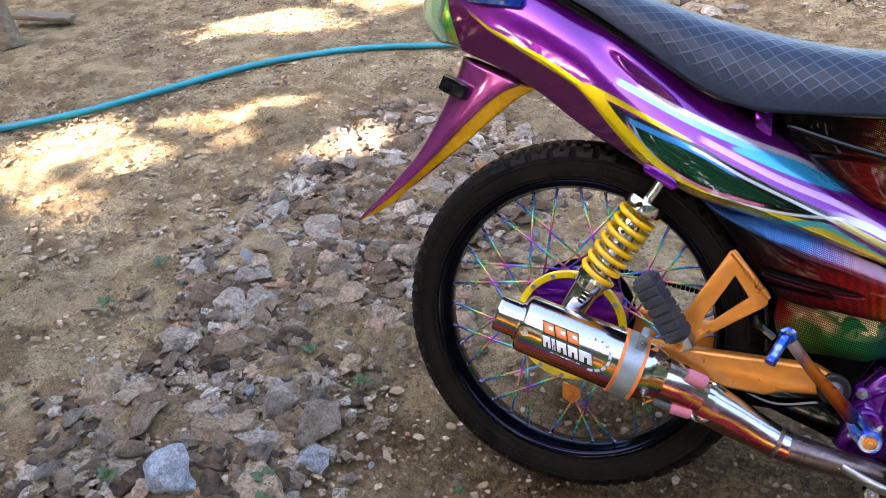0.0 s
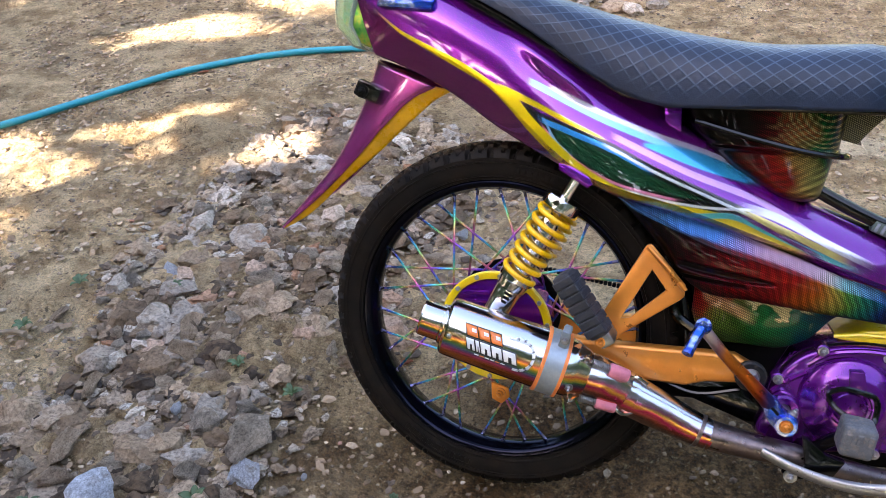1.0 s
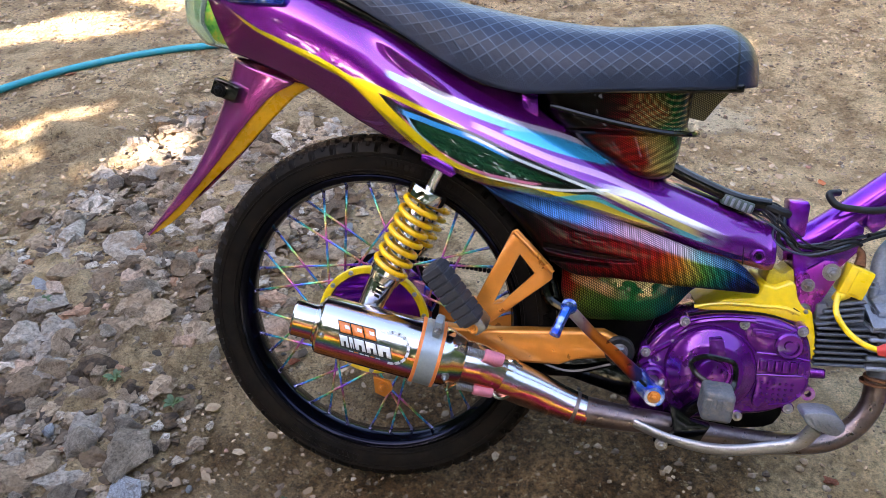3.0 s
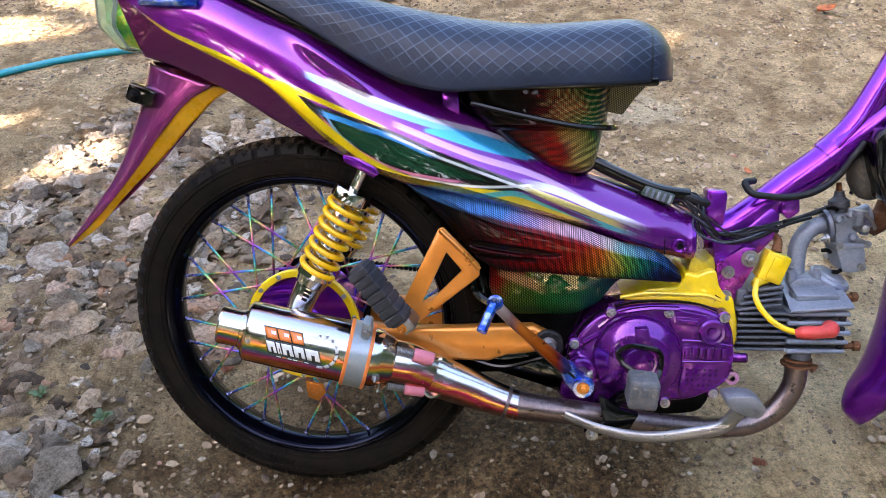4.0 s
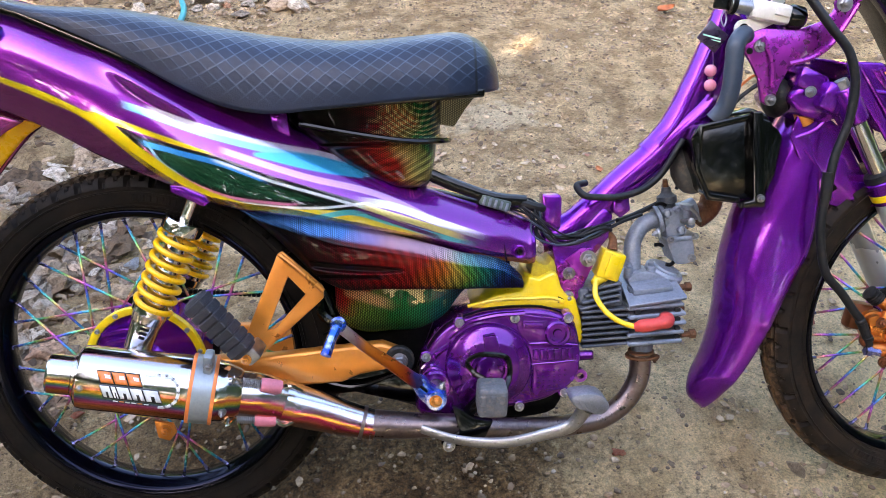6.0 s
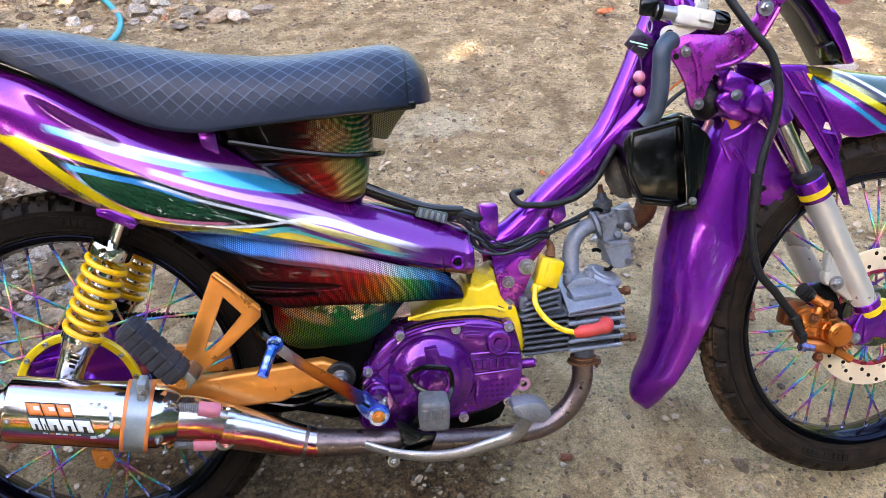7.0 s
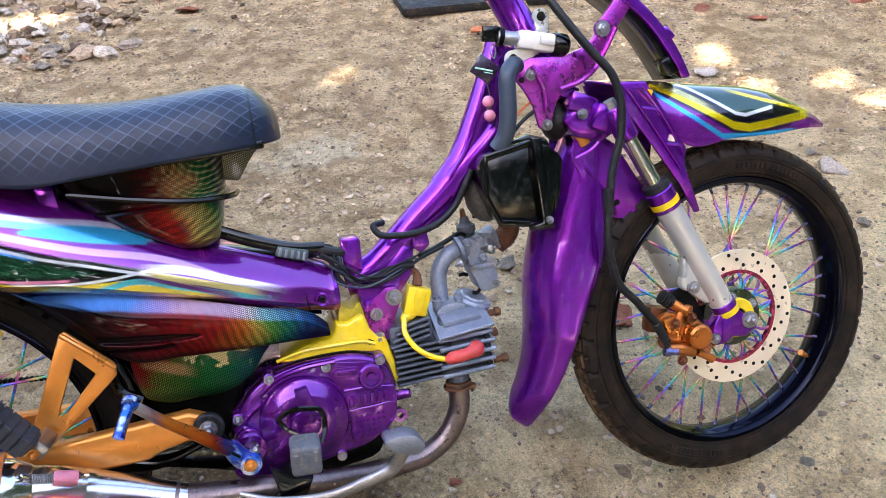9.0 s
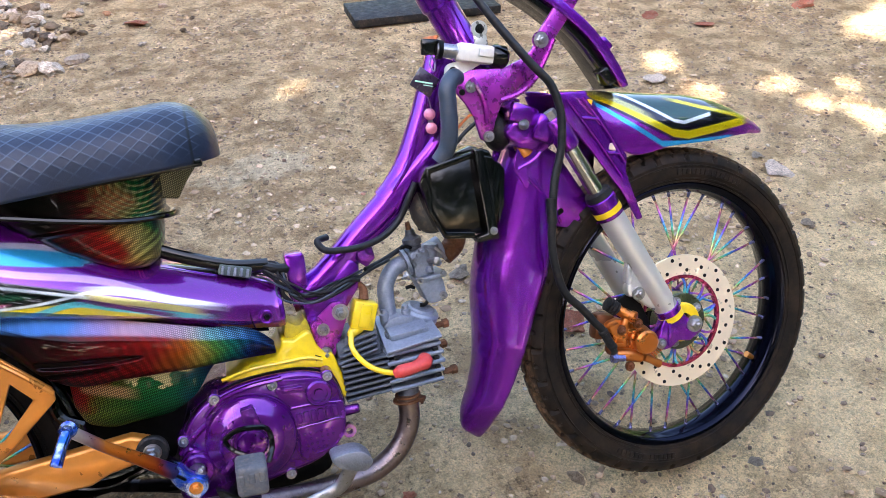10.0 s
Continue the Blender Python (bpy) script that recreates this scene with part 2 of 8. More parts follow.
M_TYRE_DUSTY = tyre_mat("dusty_tyre_rubber", 0.12, 0.6, 0.009)

# dirt ground: trodden sand and clay with flakes, cracks and grit
n = Net("trodden_dirt")
big = n.noise(1.3, 5, 0.6)
mid = n.noise(9, 6, 0.65)
fine = n.ramp(n.noise(95, 6, 0.7), [(0.38, grey(0)), (0.62, grey(1))])
base = n.mix(big, srgb(224, 192, 156), srgb(242, 214, 180))
base = n.mix(n.ramp(mid, [(0.42, grey(0)), (0.60, grey(0.6))]), base, srgb(164, 132, 101))
base = n.mix(n.math("MULTIPLY", fine, 0.6), base, srgb(222, 194, 160))
flake = n.noise(34, 7, 0.7)
crack = n.ramp(flake, [(0.455, grey(0)), (0.485, grey(0.62)), (0.515, grey(0))])
base = n.mix(n.math("MULTIPLY", crack, n.ramp(n.noise(5, 3), [(0.4, grey(0.15)), (0.6, grey(1))])), base, srgb(72, 56, 42))
grit = n.node("TexVoronoi", Vector=n.coords(), Scale=105.0)
speck = n.ramp(grit.outputs["Distance"], [(0.12, grey(0.85)), (0.26, grey(0))])
base = n.mix(n.math("MULTIPLY", speck, n.ramp(n.noise(14, 3), [(0.42, grey(0)), (0.56, grey(1))])), base, n.ramp(grit.outputs["Color"], [(0.2, srgb(72, 60, 50)), (0.8, srgb(208, 194, 176))]))
where = n.node("SeparateXYZ", Vector=n.coords())
west = n.math("MULTIPLY", where.outputs[0], -1.0)
humus = n.math("MULTIPLY", n.ramp(west, [(0.16, grey(0)), (0.34, grey(0.65)), (0.66, grey(0.65)), (0.9, grey(0))]), n.ramp(n.noise(3.4, 5, 0.65), [(0.36, grey(0.1)), (0.54, grey(0.95))]))
length = n.ramp(n.math("MULTIPLY", n.math("ADD", where.outputs[1], n.math("ADD", n.noise(3.0, 4), 1.0)), 0.3), [(0.16, grey(0)), (0.28, grey(1)), (0.76, grey(1)), (0.88, grey(0))])
humus = n.math("MULTIPLY", humus, length)
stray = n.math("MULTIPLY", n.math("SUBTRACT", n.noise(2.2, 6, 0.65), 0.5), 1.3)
# the motorcycle's shade, painted on the dirt as a ragged dark ellipse
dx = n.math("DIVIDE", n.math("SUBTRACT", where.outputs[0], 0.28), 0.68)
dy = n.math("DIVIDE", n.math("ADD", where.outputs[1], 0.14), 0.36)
shade_edge = n.math("ADD", n.math("SQRT", n.math("ADD", n.math("POWER", dx, 2.0), n.math("POWER", dy, 2.0))), stray)
bike_shade = n.ramp(n.math("MULTIPLY", shade_edge, 0.5), [(0.32, grey(0.95)), (0.52, grey(0))])
moss = n.math("MULTIPLY", n.ramp(n.math("MULTIPLY", west, 0.4), [(0.2, grey(0)), (0.4, grey(1))]), n.ramp(n.noise(2.1, 5, 0.65), [(0.5, grey(0)), (0.64, grey(0.3))]))
rocky = n.ramp(n.noise(52, 8, 0.75), [(0.40, srgb(38, 29, 22)), (0.50, srgb(100, 81, 63)), (0.60, srgb(172, 152, 128))])
base = n.mix(humus, base, n.mix(n.math("MULTIPLY", fine, 0.7), rocky, srgb(128, 104, 80)))
base = n.mix(bike_shade, base, n.mix(fine, srgb(58, 42, 28), srgb(148, 116, 84)))
base = n.mix(moss, base, n.mix(fine, srgb(98, 92, 80), srgb(158, 148, 130)))
south = n.ramp(n.math("MULTIPLY", where.outputs[1], 0.5), [(0.2, grey(1)), (0.55, grey(0.15))])
pale = n.math("MULTIPLY", south, n.math("MULTIPLY", n.ramp(n.math("MULTIPLY", n.math("ADD", where.outputs[0], stray), 0.5), [(0.32, grey(0)), (0.54, grey(1.0))]), n.ramp(n.noise(2.6, 5, 0.6), [(0.34, grey(0.50)), (0.54, grey(1.0))])))
base = n.mix(n.math("MULTIPLY", n.math("MULTIPLY", pale, n.ramp(n.noise(30, 8, 0.75), [(0.38, grey(0.3)), (0.48, grey(1))])), n.ramp(fine, [(0.0, grey(0.3)), (0.7, grey(1))])), base, srgb(250, 220, 178))
sx = n.math("DIVIDE", n.math("SUBTRACT", where.outputs[0], 0.64), 0.22)
sy = n.math("DIVIDE", n.math("SUBTRACT", where.outputs[1], 1.24), 0.13)
lime = n.math("ADD", n.math("SQRT", n.math("ADD", n.math("POWER", sx, 2.0), n.math("POWER", sy, 2.0))), n.math("MULTIPLY", n.math("SUBTRACT", n.noise(11, 6, 0.7), 0.5), 3.2))
base = n.mix(n.ramp(n.math("MULTIPLY", lime, 0.5), [(0.3, grey(0.5)), (0.42, grey(0))]), base, srgb(226, 212, 192))
pits = n.ramp(n.noise(78, 5, 0.68), [(0.575, grey(0)), (0.615, grey(0.85))])
base = n.mix(n.math("MULTIPLY", n.math("MULTIPLY", pits, n.math("SUBTRACT", 1.0, n.math("MULTIPLY", pale, 0.5))), n.ramp(n.noise(7.5, 5, 0.65), [(0.42, grey(0.15)), (0.60, grey(1))])), base, srgb(66, 52, 40))
rut = n.ramp(n.noise(13, 8, 0.72), [(0.485, grey(0)), (0.50, grey(0.6)), (0.515, grey(0))])
base = n.mix(n.math("MULTIPLY", rut, n.ramp(n.noise(3.1, 4), [(0.46, grey(0)), (0.58, grey(1))])), base, srgb(84, 66, 50))
plates = n.ramp(n.noise(10, 9, 0.66), [(0.44, (0.60, 0.52, 0.45, 1)), (0.50, (0.95, 0.92, 0.88, 1)), (0.56, (1.14, 1.12, 1.10, 1))])
base = n.mix(n.math("SUBTRACT", 0.85, n.math("MULTIPLY", pale, 0.4)), base, plates, "MULTIPLY")
chaff = n.ramp(n.noise(84, 5, 0.7), [(0.59, grey(0)), (0.65, grey(0.4))])
base = n.mix(chaff, base, srgb(220, 200, 168))
dust_ = n.ramp(n.noise(260, 4, 0.75), [(0.36, grey(0.66)), (0.5, grey(1.0)), (0.64, grey(1.22))])
base = n.mix(1.0, base, dust_, "MULTIPLY")
base = n.mix(1.0, base, (0.95, 0.955, 0.84, 1.0), "MULTIPLY")
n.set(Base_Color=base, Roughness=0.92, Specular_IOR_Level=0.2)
b1 = n.node("Bump", Height=flake, Strength=1.0, Distance=0.07)
b2 = n.node("Bump", Height=n.math("SUBTRACT", fine, pits), Strength=1.0, Distance=0.020, Normal=b1.outputs[0])
n.set(Normal=b2.outputs[0])
M_DIRT = n.mat


def stone_mat(name, dark, light, vein):
    """Broken stone: cloudy tone, fine grain, faint veins, soil rubbed into the hollows."""
    n = Net(name)
    rnd = n.node("ObjectInfo").outputs["Random"]
    tone = n.ramp(n.noise(2.4, 6, 0.65), [(0.32, srgb(*dark)), (0.68, srgb(*light))])
    tone = n.mix(n.ramp(n.noise(7, 8, 0.7), [(0.52, grey(0)), (0.70, grey(0.6))]), tone, srgb(*vein))
    grain = n.ramp(n.noise(26, 6, 0.8), [(0.36, grey(0.48)), (0.5, grey(1.0)), (0.64, grey(1.42))])
    tone = n.mix(1.0, tone, grain, "MULTIPLY")
    tone = n.mix(1.0, tone, n.ramp(rnd, [(0.0, (0.80, 0.78, 0.78, 1)), (0.5, (1.05, 0.98, 0.90, 1)), (1.0, (1.3, 1.26, 1.22, 1))]), "MULTIPLY")
    tone = n.mix(n.ramp(n.noise(3.6, 7, 0.7), [(0.52, grey(0)), (0.66, grey(0.6))]), tone, srgb(134, 110, 86))
    pit = n.ramp(n.noise(12, 8, 0.8), [(0.33, grey(0.6)), (0.42, grey(0))])
    tone = n.mix(pit, tone, srgb(60, 50, 42))
    n.set(Base_Color=tone, Roughness=0.9, Specular_IOR_Level=0.25)
    n.bump(n.noise(9, 9, 0.8), 1.0, 0.03)
    return n.mat


M_STONE = stone_mat("grey_rubble_stone", (112, 101, 90), (200, 187, 170), (222, 212, 198))
M_STONE_TAN = stone_mat("tan_rubble_stone", (128, 108, 88), (196, 174, 150), (212, 196, 174))
M_STONE_WHITE = stone_mat("bluish_white_stone", (168, 174, 186), (214, 218, 226), (186, 188, 194))
M_STONE_PALE = stone_mat("pale_slab_stone", (196, 180, 168), (232, 222, 212), (240, 232, 224))
M_BRICK = stone_mat("broken_red_brick", (150, 84, 62), (196, 124, 98), (204, 160, 136))
n = Net("gravel_mix")
isl = n.node("NewGeometry").outputs["Random Per Island"]
n.set(Base_Color=n.mix(n.ramp(n.noise(90, 6, 0.75), [(0.42, grey(0)), (0.62, grey(0.9))]), n.ramp(isl, [(0.0, srgb(60, 50, 42)), (0.3, srgb(116, 98, 80)), (0.6, srgb(152, 128, 102)), (0.88, srgb(166, 142, 114)), (0.985, srgb(190, 176, 156)), (1.0, srgb(150, 84, 60))]), srgb(112, 90, 70)), Roughness=0.9)
n.bump(n.noise(160, 5, 0.7), 0.6, 0.003)
M_GRAVEL = n.mat
n = Net("rubble_chip_stone")
isl = n.node("NewGeometry").outputs["Random Per Island"]
n.set(Base_Color=n.mix(n.ramp(n.noise(190, 6, 0.75), [(0.46, grey(0)), (0.58, grey(0.85))]), n.ramp(isl, [(0.0, srgb(44, 35, 28)), (0.35, srgb(104, 86, 68)), (0.7, srgb(156, 134, 110)), (0.95, srgb(186, 170, 150)), (1.0, srgb(196, 186, 172))]), srgb(80, 64, 50)), Roughness=0.9)
n.bump(n.noise(120, 6, 0.75), 1.0, 0.006)
M_CHIP = n.mat
n = Net("broken_rubble_stone")
isl = n.node("NewGeometry").outputs["Random Per Island"]
tone = n.ramp(isl, [(0.0, srgb(60, 49, 40)), (0.25, srgb(118, 98, 78)), (0.55, srgb(170, 146, 120)), (0.75, srgb(146, 134, 122)), (0.92, srgb(202, 188, 170)), (1.0, srgb(160, 110, 78))])
tone = n.mix(1.0, tone, n.ramp(n.noise(130, 7, 0.75), [(0.36, grey(0.42)), (0.5, grey(1.0)), (0.64, grey(1.45))]), "MULTIPLY")
tone = n.mix(n.ramp(n.noise(34, 6, 0.7), [(0.50, grey(0)), (0.62, grey(0.6))]), tone, srgb(128, 104, 80))
n.set(Base_Color=tone, Roughness=0.92, Specular_IOR_Level=0.2)
n.bump(n.noise(110, 8, 0.75), 1.0, 0.008)
M_RUBBLE = n.mat
n = Net("dirt_crust_flakes")
isl = n.node("NewGeometry").outputs["Random Per Island"]
n.set(Base_Color=n.mix(n.ramp(n.noise(120, 6, 0.75), [(0.42, grey(0)), (0.62, grey(0.7))]), n.ramp(isl, [(0.0, srgb(70, 56, 43)), (0.25, srgb(116, 96, 76)), (0.6, srgb(160, 136, 110)), (1.0, srgb(198, 174, 146))]), srgb(136, 112, 88)), Roughness=0.95, Specular_IOR_Level=0.15)
n.bump(n.noise(140, 5, 0.7), 0.7, 0.003)
M_CRUST = n.mat
n = Net("teal_garden_hose")
n.set(Base_Color=n.mix(n.ramp(n.noise(30, 5), [(0.5, grey(0)), (0.75, grey(0.5))]), srgb(0, 138, 152), srgb(100, 146, 140)), Roughness=0.4)
M_TEAL = n.mat
n = Net("leaf_green")
n.set(Base_Color=n.ramp(n.noise(9, 4), [(0.3, srgb(40, 58, 28)), (0.7, srgb(74, 98, 46))]), Roughness=0.5)
M_LEAF = n.mat
n = Net("dry_leaf")
n.set(Base_Color=n.ramp(n.noise(60, 4), [(0.3, srgb(130, 66, 28)), (0.7, srgb(196, 112, 56))]), Roughness=0.6)
M_DRYLEAF = n.mat
n = Net("weathered_wood")
wd = n.noise(40, 6, 0.7, n.coords("Object", (0.12, 1, 1)))
n.set(Base_Color=n.ramp(wd, [(0.3, srgb(84, 70, 56)), (0.7, srgb(150, 132, 108))]), Roughness=0.85)
n.bump(wd, 0.6, 0.004)
M_WOOD = n.mat
M_BOARD = plain("dusty_black_board", (22, 22, 23), 0.6, 0, 0, 0.3, 20, 0.001, 0.2, 0.25)
n = Net("bark")
n.set(Base_Color=n.ramp(n.noise(14, 6, 0.7), [(0.3, srgb(70, 58, 46)), (0.7, srgb(128, 110, 88))]), Roughness=0.9)
n.bump(n.noise(20, 7, 0.7), 0.8, 0.02)
M_BARK = n.mat


# ---- building helpers ----
def obj(name, me, mat, parent=None, label="", angle=35.0):
    me.materials.append(mat)
    me.polygons.foreach_set("use_smooth", [True] * len(me.polygons))
    me.set_sharp_from_angle(angle=radians(angle))
    ob = new(name, me)
    if parent:
        ob.parent = parent
    if label:
        tagged(ob, label)
    return ob


def part(name, bm, mat, parent=None, label="", angle=35.0):
    """Links a bmesh as one mesh object under a thing or a part."""
    bmesh.ops.recalc_face_normals(bm, faces=bm.faces)
    me = bpy.data.meshes.new(name)
    bm.to_mesh(me)
    bm.free()
    return obj(name, me, mat, parent, label, angle)


def empty(name, parent=None, at=None):
    ob = new(name)
    ob.empty_display_size = 0.05
    if at is not None:
        ob.matrix_local = at
    if parent:
        ob.parent = parent
    return ob


def spline(points, n):
    """n points on a smooth curve through the given ones."""
    p = np.array(points, float)
    d = np.r_[0, np.cumsum(np.linalg.norm(np.diff(p, axis=0), axis=1))]
    m = np.gradient(p, d, axis=0) if len(p) > 2 else np.repeat(np.diff(p, axis=0) / d[-1], 2, axis=0)
    s = np.linspace(0, d[-1], n)
    k = np.clip(np.searchsorted(d, s, "right") - 1, 0, len(d) - 2)
    h = (d[k + 1] - d[k])[:, None]
    u = (s[:, None] - d[k][:, None]) / h
    return (2 * u**3 - 3 * u**2 + 1) * p[k] + (u**3 - 2 * u**2 + u) * h * m[k] + (3 * u**2 - 2 * u**3) * p[k + 1] + (u**3 - u**2) * h * m[k + 1]


def curve1(table):
    """A smooth function through (x, value) pairs."""
    xs = np.array([a for a, b in table], float)
    ys = np.array([b for a, b in table], float)
    m = np.gradient(ys, xs)

    def f(x):
        x = np.clip(np.asarray(x, float), xs[0], xs[-1])
        k = np.clip(np.searchsorted(xs, x, "right") - 1, 0, len(xs) - 2)
        h = xs[k + 1] - xs[k]
        u = (x - xs[k]) / h
        return (2 * u**3 - 3 * u**2 + 1) * ys[k] + (u**3 - 2 * u**2 + u) * h * m[k] + (3 * u**2 - 2 * u**3) * ys[k + 1] + (u**3 - u**2) * h * m[k + 1]

    return f


def sweep(bm, path, radius, segs=12, flat=1.0):
    """A round bar along a list of points; radius is a number or one per point. Capped."""
    path = [Vector(p) for p in path]
    rad = [radius] * len(path) if isinstance(radius, (int, float)) else list(radius)
    side, rings = None, []
    for i, p in enumerate(path):
        d = (path[min(i + 1, len(path) - 1)] - path[max(i - 1, 0)]).normalized()
        if side is None:
            side = d.orthogonal().normalized() if abs(d.y) > 0.9 else d.cross(Vector((0, 1, 0))).normalized()
        side = (side - d * side.dot(d)).normalized()
        up = d.cross(side)
        rings.append([bm.verts.new(p + rad[i] * (math.cos(a) * side + flat * math.sin(a) * up)) for a in (2 * math.pi * k / segs for k in range(segs))])
    for a, b in zip(rings, rings[1:]):
        for k in range(segs):
            bm.faces.new((a[k], a[(k + 1) % segs], b[(k + 1) % segs], b[k]))
    bm.faces.new(rings[0][::-1]), bm.faces.new(rings[-1])
    return bm


def tube(path, radius, n=0, segs=12, flat=1.0, bm=None):
    bm = bm or bmesh.new()
    pts = spline(path, n) if n else path
    if n and not isinstance(radius, (int, float)):
        radius = np.interp(np.linspace(0, 1, n), np.linspace(0, 1, len(radius)), radius)
        radius = [float(r) for r in radius]
    return sweep(bm, pts, radius, segs, flat)


def lathe(profile, origin, axis, segs=32, bm=None, closed=False):
    """Turns (distance along the axis, radius) pairs round an axis."""
    bm = bm or bmesh.new()
    axis = Vector(axis).normalized()
    u = axis.orthogonal().normalized()
    if abs(axis.y) > 0.9:
        u = Vector((1, 0, 0))
    v = axis.cross(u)
    o = Vector(origin)
    rings = [[bm.verts.new(o + axis * h + r * (math.cos(a) * u + math.sin(a) * v)) for a in (2 * math.pi * k / segs for k in range(segs))] for h, r in profile]
    pairs = list(zip(rings, rings[1:])) + ([(rings[-1], rings[0])] if closed else [])
    for a, b in pairs:
        for k in range(segs):
            bm.faces.new((a[k], a[(k + 1) % segs], b[(k + 1) % segs], b[k]))
    if not closed:
        for ring, (h, r) in ((rings[0], profile[0]), (rings[-1], profile[-1])):
            if r > 1e-5:
                bm.faces.new(ring)
    return bm


def prism(outline, y0, y1, bevel=0.003, hole=None, bm=None, steps=2):
    """A plate or block: a side outline of (x, z) pairs, thick from y0 to y1, its edges rounded."""
    bm = bm or bmesh.new()
    old = set(bm.faces)
    if hole is None:
        a = [bm.verts.new((x, y0, z)) for x, z in outline]
        b = [bm.verts.new((x, y1, z)) for x, z in outline]
        bm.faces.new(a), bm.faces.new(b[::-1])
        loops = [(a, b)]
    else:
        loops = []
        for line in (outline, hole):
            loops.append(([bm.verts.new((x, y0, z)) for x, z in line], [bm.verts.new((x, y1, z)) for x, z in line]))
        for k in (0, 1):
            edges = []
            for lp in loops:
                e = lp[k]
                edges += [bm.edges.new((e[i], e[(i + 1) % len(e)])) for i in range(len(e))]
            bmesh.ops.triangle_fill(bm, edges=edges, use_beauty=True)
    for a, b in loops:
        for i in range(len(a)):
            j = (i + 1) % len(a)
            bm.faces.new((a[i], b[i], b[j], a[j]))
    mine = [f for f in bm.faces if f not in old]
    bmesh.ops.recalc_face_normals(bm, faces=mine)
    if bevel:
        edges = list({e for f in mine for e in f.edges if len(e.link_faces) == 2 and e.calc_face_angle(0) > 0.6})
        bmesh.ops.bevel(bm, geom=edges, offset=bevel, segments=steps, profile=0.5, affect="EDGES", clamp_overlap=True)
    return bm


def smooth_outline(points, n):
    """A closed smooth outline through the given ones."""
    k = len(points)
    p = spline(list(points) * 2 + [points[0]], n * 2 + 1)
    h = n // 2
    return [tuple(q) for q in p[h:h + n]]


def block(center, size, bevel=0.003, turn=(0, 0, 0), bm=None, steps=2):
    """A box with rounded edges."""
    bm = bm or bmesh.new()
    old = set(bm.verts)
    m = pose(*center, *turn) @ Matrix.Diagonal((*size, 1))
    made = bmesh.ops.create_cube(bm, size=1.0, matrix=m)["verts"]
    if bevel:
        bmesh.ops.bevel(bm, geom=list({e for v in made for e in v.link_edges}), offset=bevel, segments=steps, profile=0.5, affect="EDGES", clamp_overlap=True)
    return bm


def ball(center, size, bm=None, segs=16):
    bm = bm or bmesh.new()
    bmesh.ops.create_uvsphere(bm, u_segments=segs, v_segments=segs // 2, radius=1.0, matrix=Matrix.Translation(center) @ Matrix.Diagonal((*size, 1)))
    return bm


def bolt(at, r=0.006, axis=(0, -1, 0), bm=None, long=0.006):
    """A washer, a hexagon head and a rounded stud."""
    bm = bm or bmesh.new()
    lathe([(-0.002, r * 1.45), (0.0015, r * 1.45), (0.0015, r * 0.8)], at, axis, 16, bm)
    lathe([(0.0, r), (long * 0.8, r), (long, r * 0.8), (long, 0.0)], at, axis, 6, bm)
    lathe([(0.0, r * 0.5), (long * 1.4, r * 0.5), (long * 1.6, r * 0.3), (long * 1.6, 0.0)], at, axis, 10, bm)
    return bm


def skin(name, X, Y, Z, mat, parent, label="", colour=None, thick=0.0, angle=40.0, wrap=False):
    """A surface over a grid of places, with its own colour layer; thick: the shell's wall."""
    nu, nv = X.shape
    me = bpy.data.meshes.new(name)
    i = np.arange(nu * nv).reshape(nu, nv)
    if wrap:
        i = np.c_[i, i[:, :1]]
    q = np.stack([i[:-1, :-1], i[1:, :-1], i[1:, 1:], i[:-1, 1:]], -1).reshape(-1, 4)
    me.from_pydata(np.stack([X, Y, Z], -1).reshape(-1, 3).tolist(), [], q.tolist())
    if colour is not None:
        layer = me.attributes.new("paint", "FLOAT_COLOR", "POINT")
        layer.data.foreach_set("color", np.concatenate([colour.reshape(-1, 3), np.ones((nu * nv, 1))], 1).astype(np.float32).ravel())
    ob = obj(name, me, mat, parent, label, angle)
    if thick:
        mod = ob.modifiers.new("wall", "SOLIDIFY")
        mod.thickness, mod.offset = thick, -1.0
    return ob


def lay(col, mask, rgb):
    """Lays a colour over an airbrush design where mask is 1."""
    m = np.clip(mask, 0, 1)[..., None]
    return col * (1 - m) + np.array(srgb(*rgb)[:3]) * m


def ease(a, b, x):
    u = np.clip((x - a) / (b - a), 0, 1)
    return u * u * (3 - 2 * u)


def bent(table):
    """A function of straight pieces through (x, value) pairs."""
    return lambda q: np.interp(q, [p for p, r in table], [r for p, r in table])


def band(x, z, lower, upper, x0, x1, soft=0.0012, fade=0.006):
    """1 between two curves and between two ends."""
    return ease(-soft, soft, z - lower(x)) * ease(-soft, soft, upper(x) - z) * ease(x0 - fade, x0 + fade, x) * ease(x1 + fade, x1 - fade, x)


def line(x, z, mid, half, x0, x1, fade=0.01):
    return ease(half + 0.0012, half - 0.0006, np.abs(z - mid(x))) * ease(x0 - fade, x0 + fade, x) * ease(x1 + fade, x1 - fade, x)


# ---- the ground ----
def ground_height(x, y):
    """A rubble bank rises behind the rear wheel; the rest is trodden flat."""
    h = 0.055 * ease(-0.12, -0.6, x) * ease(2.6, 1.0, y) * (1 - 0.75 * ease(-1.0, -1.9, x)) + 0.02 * ease(0.9, 2.2, y) * ease(-0.2, 0.5, x)
    return h


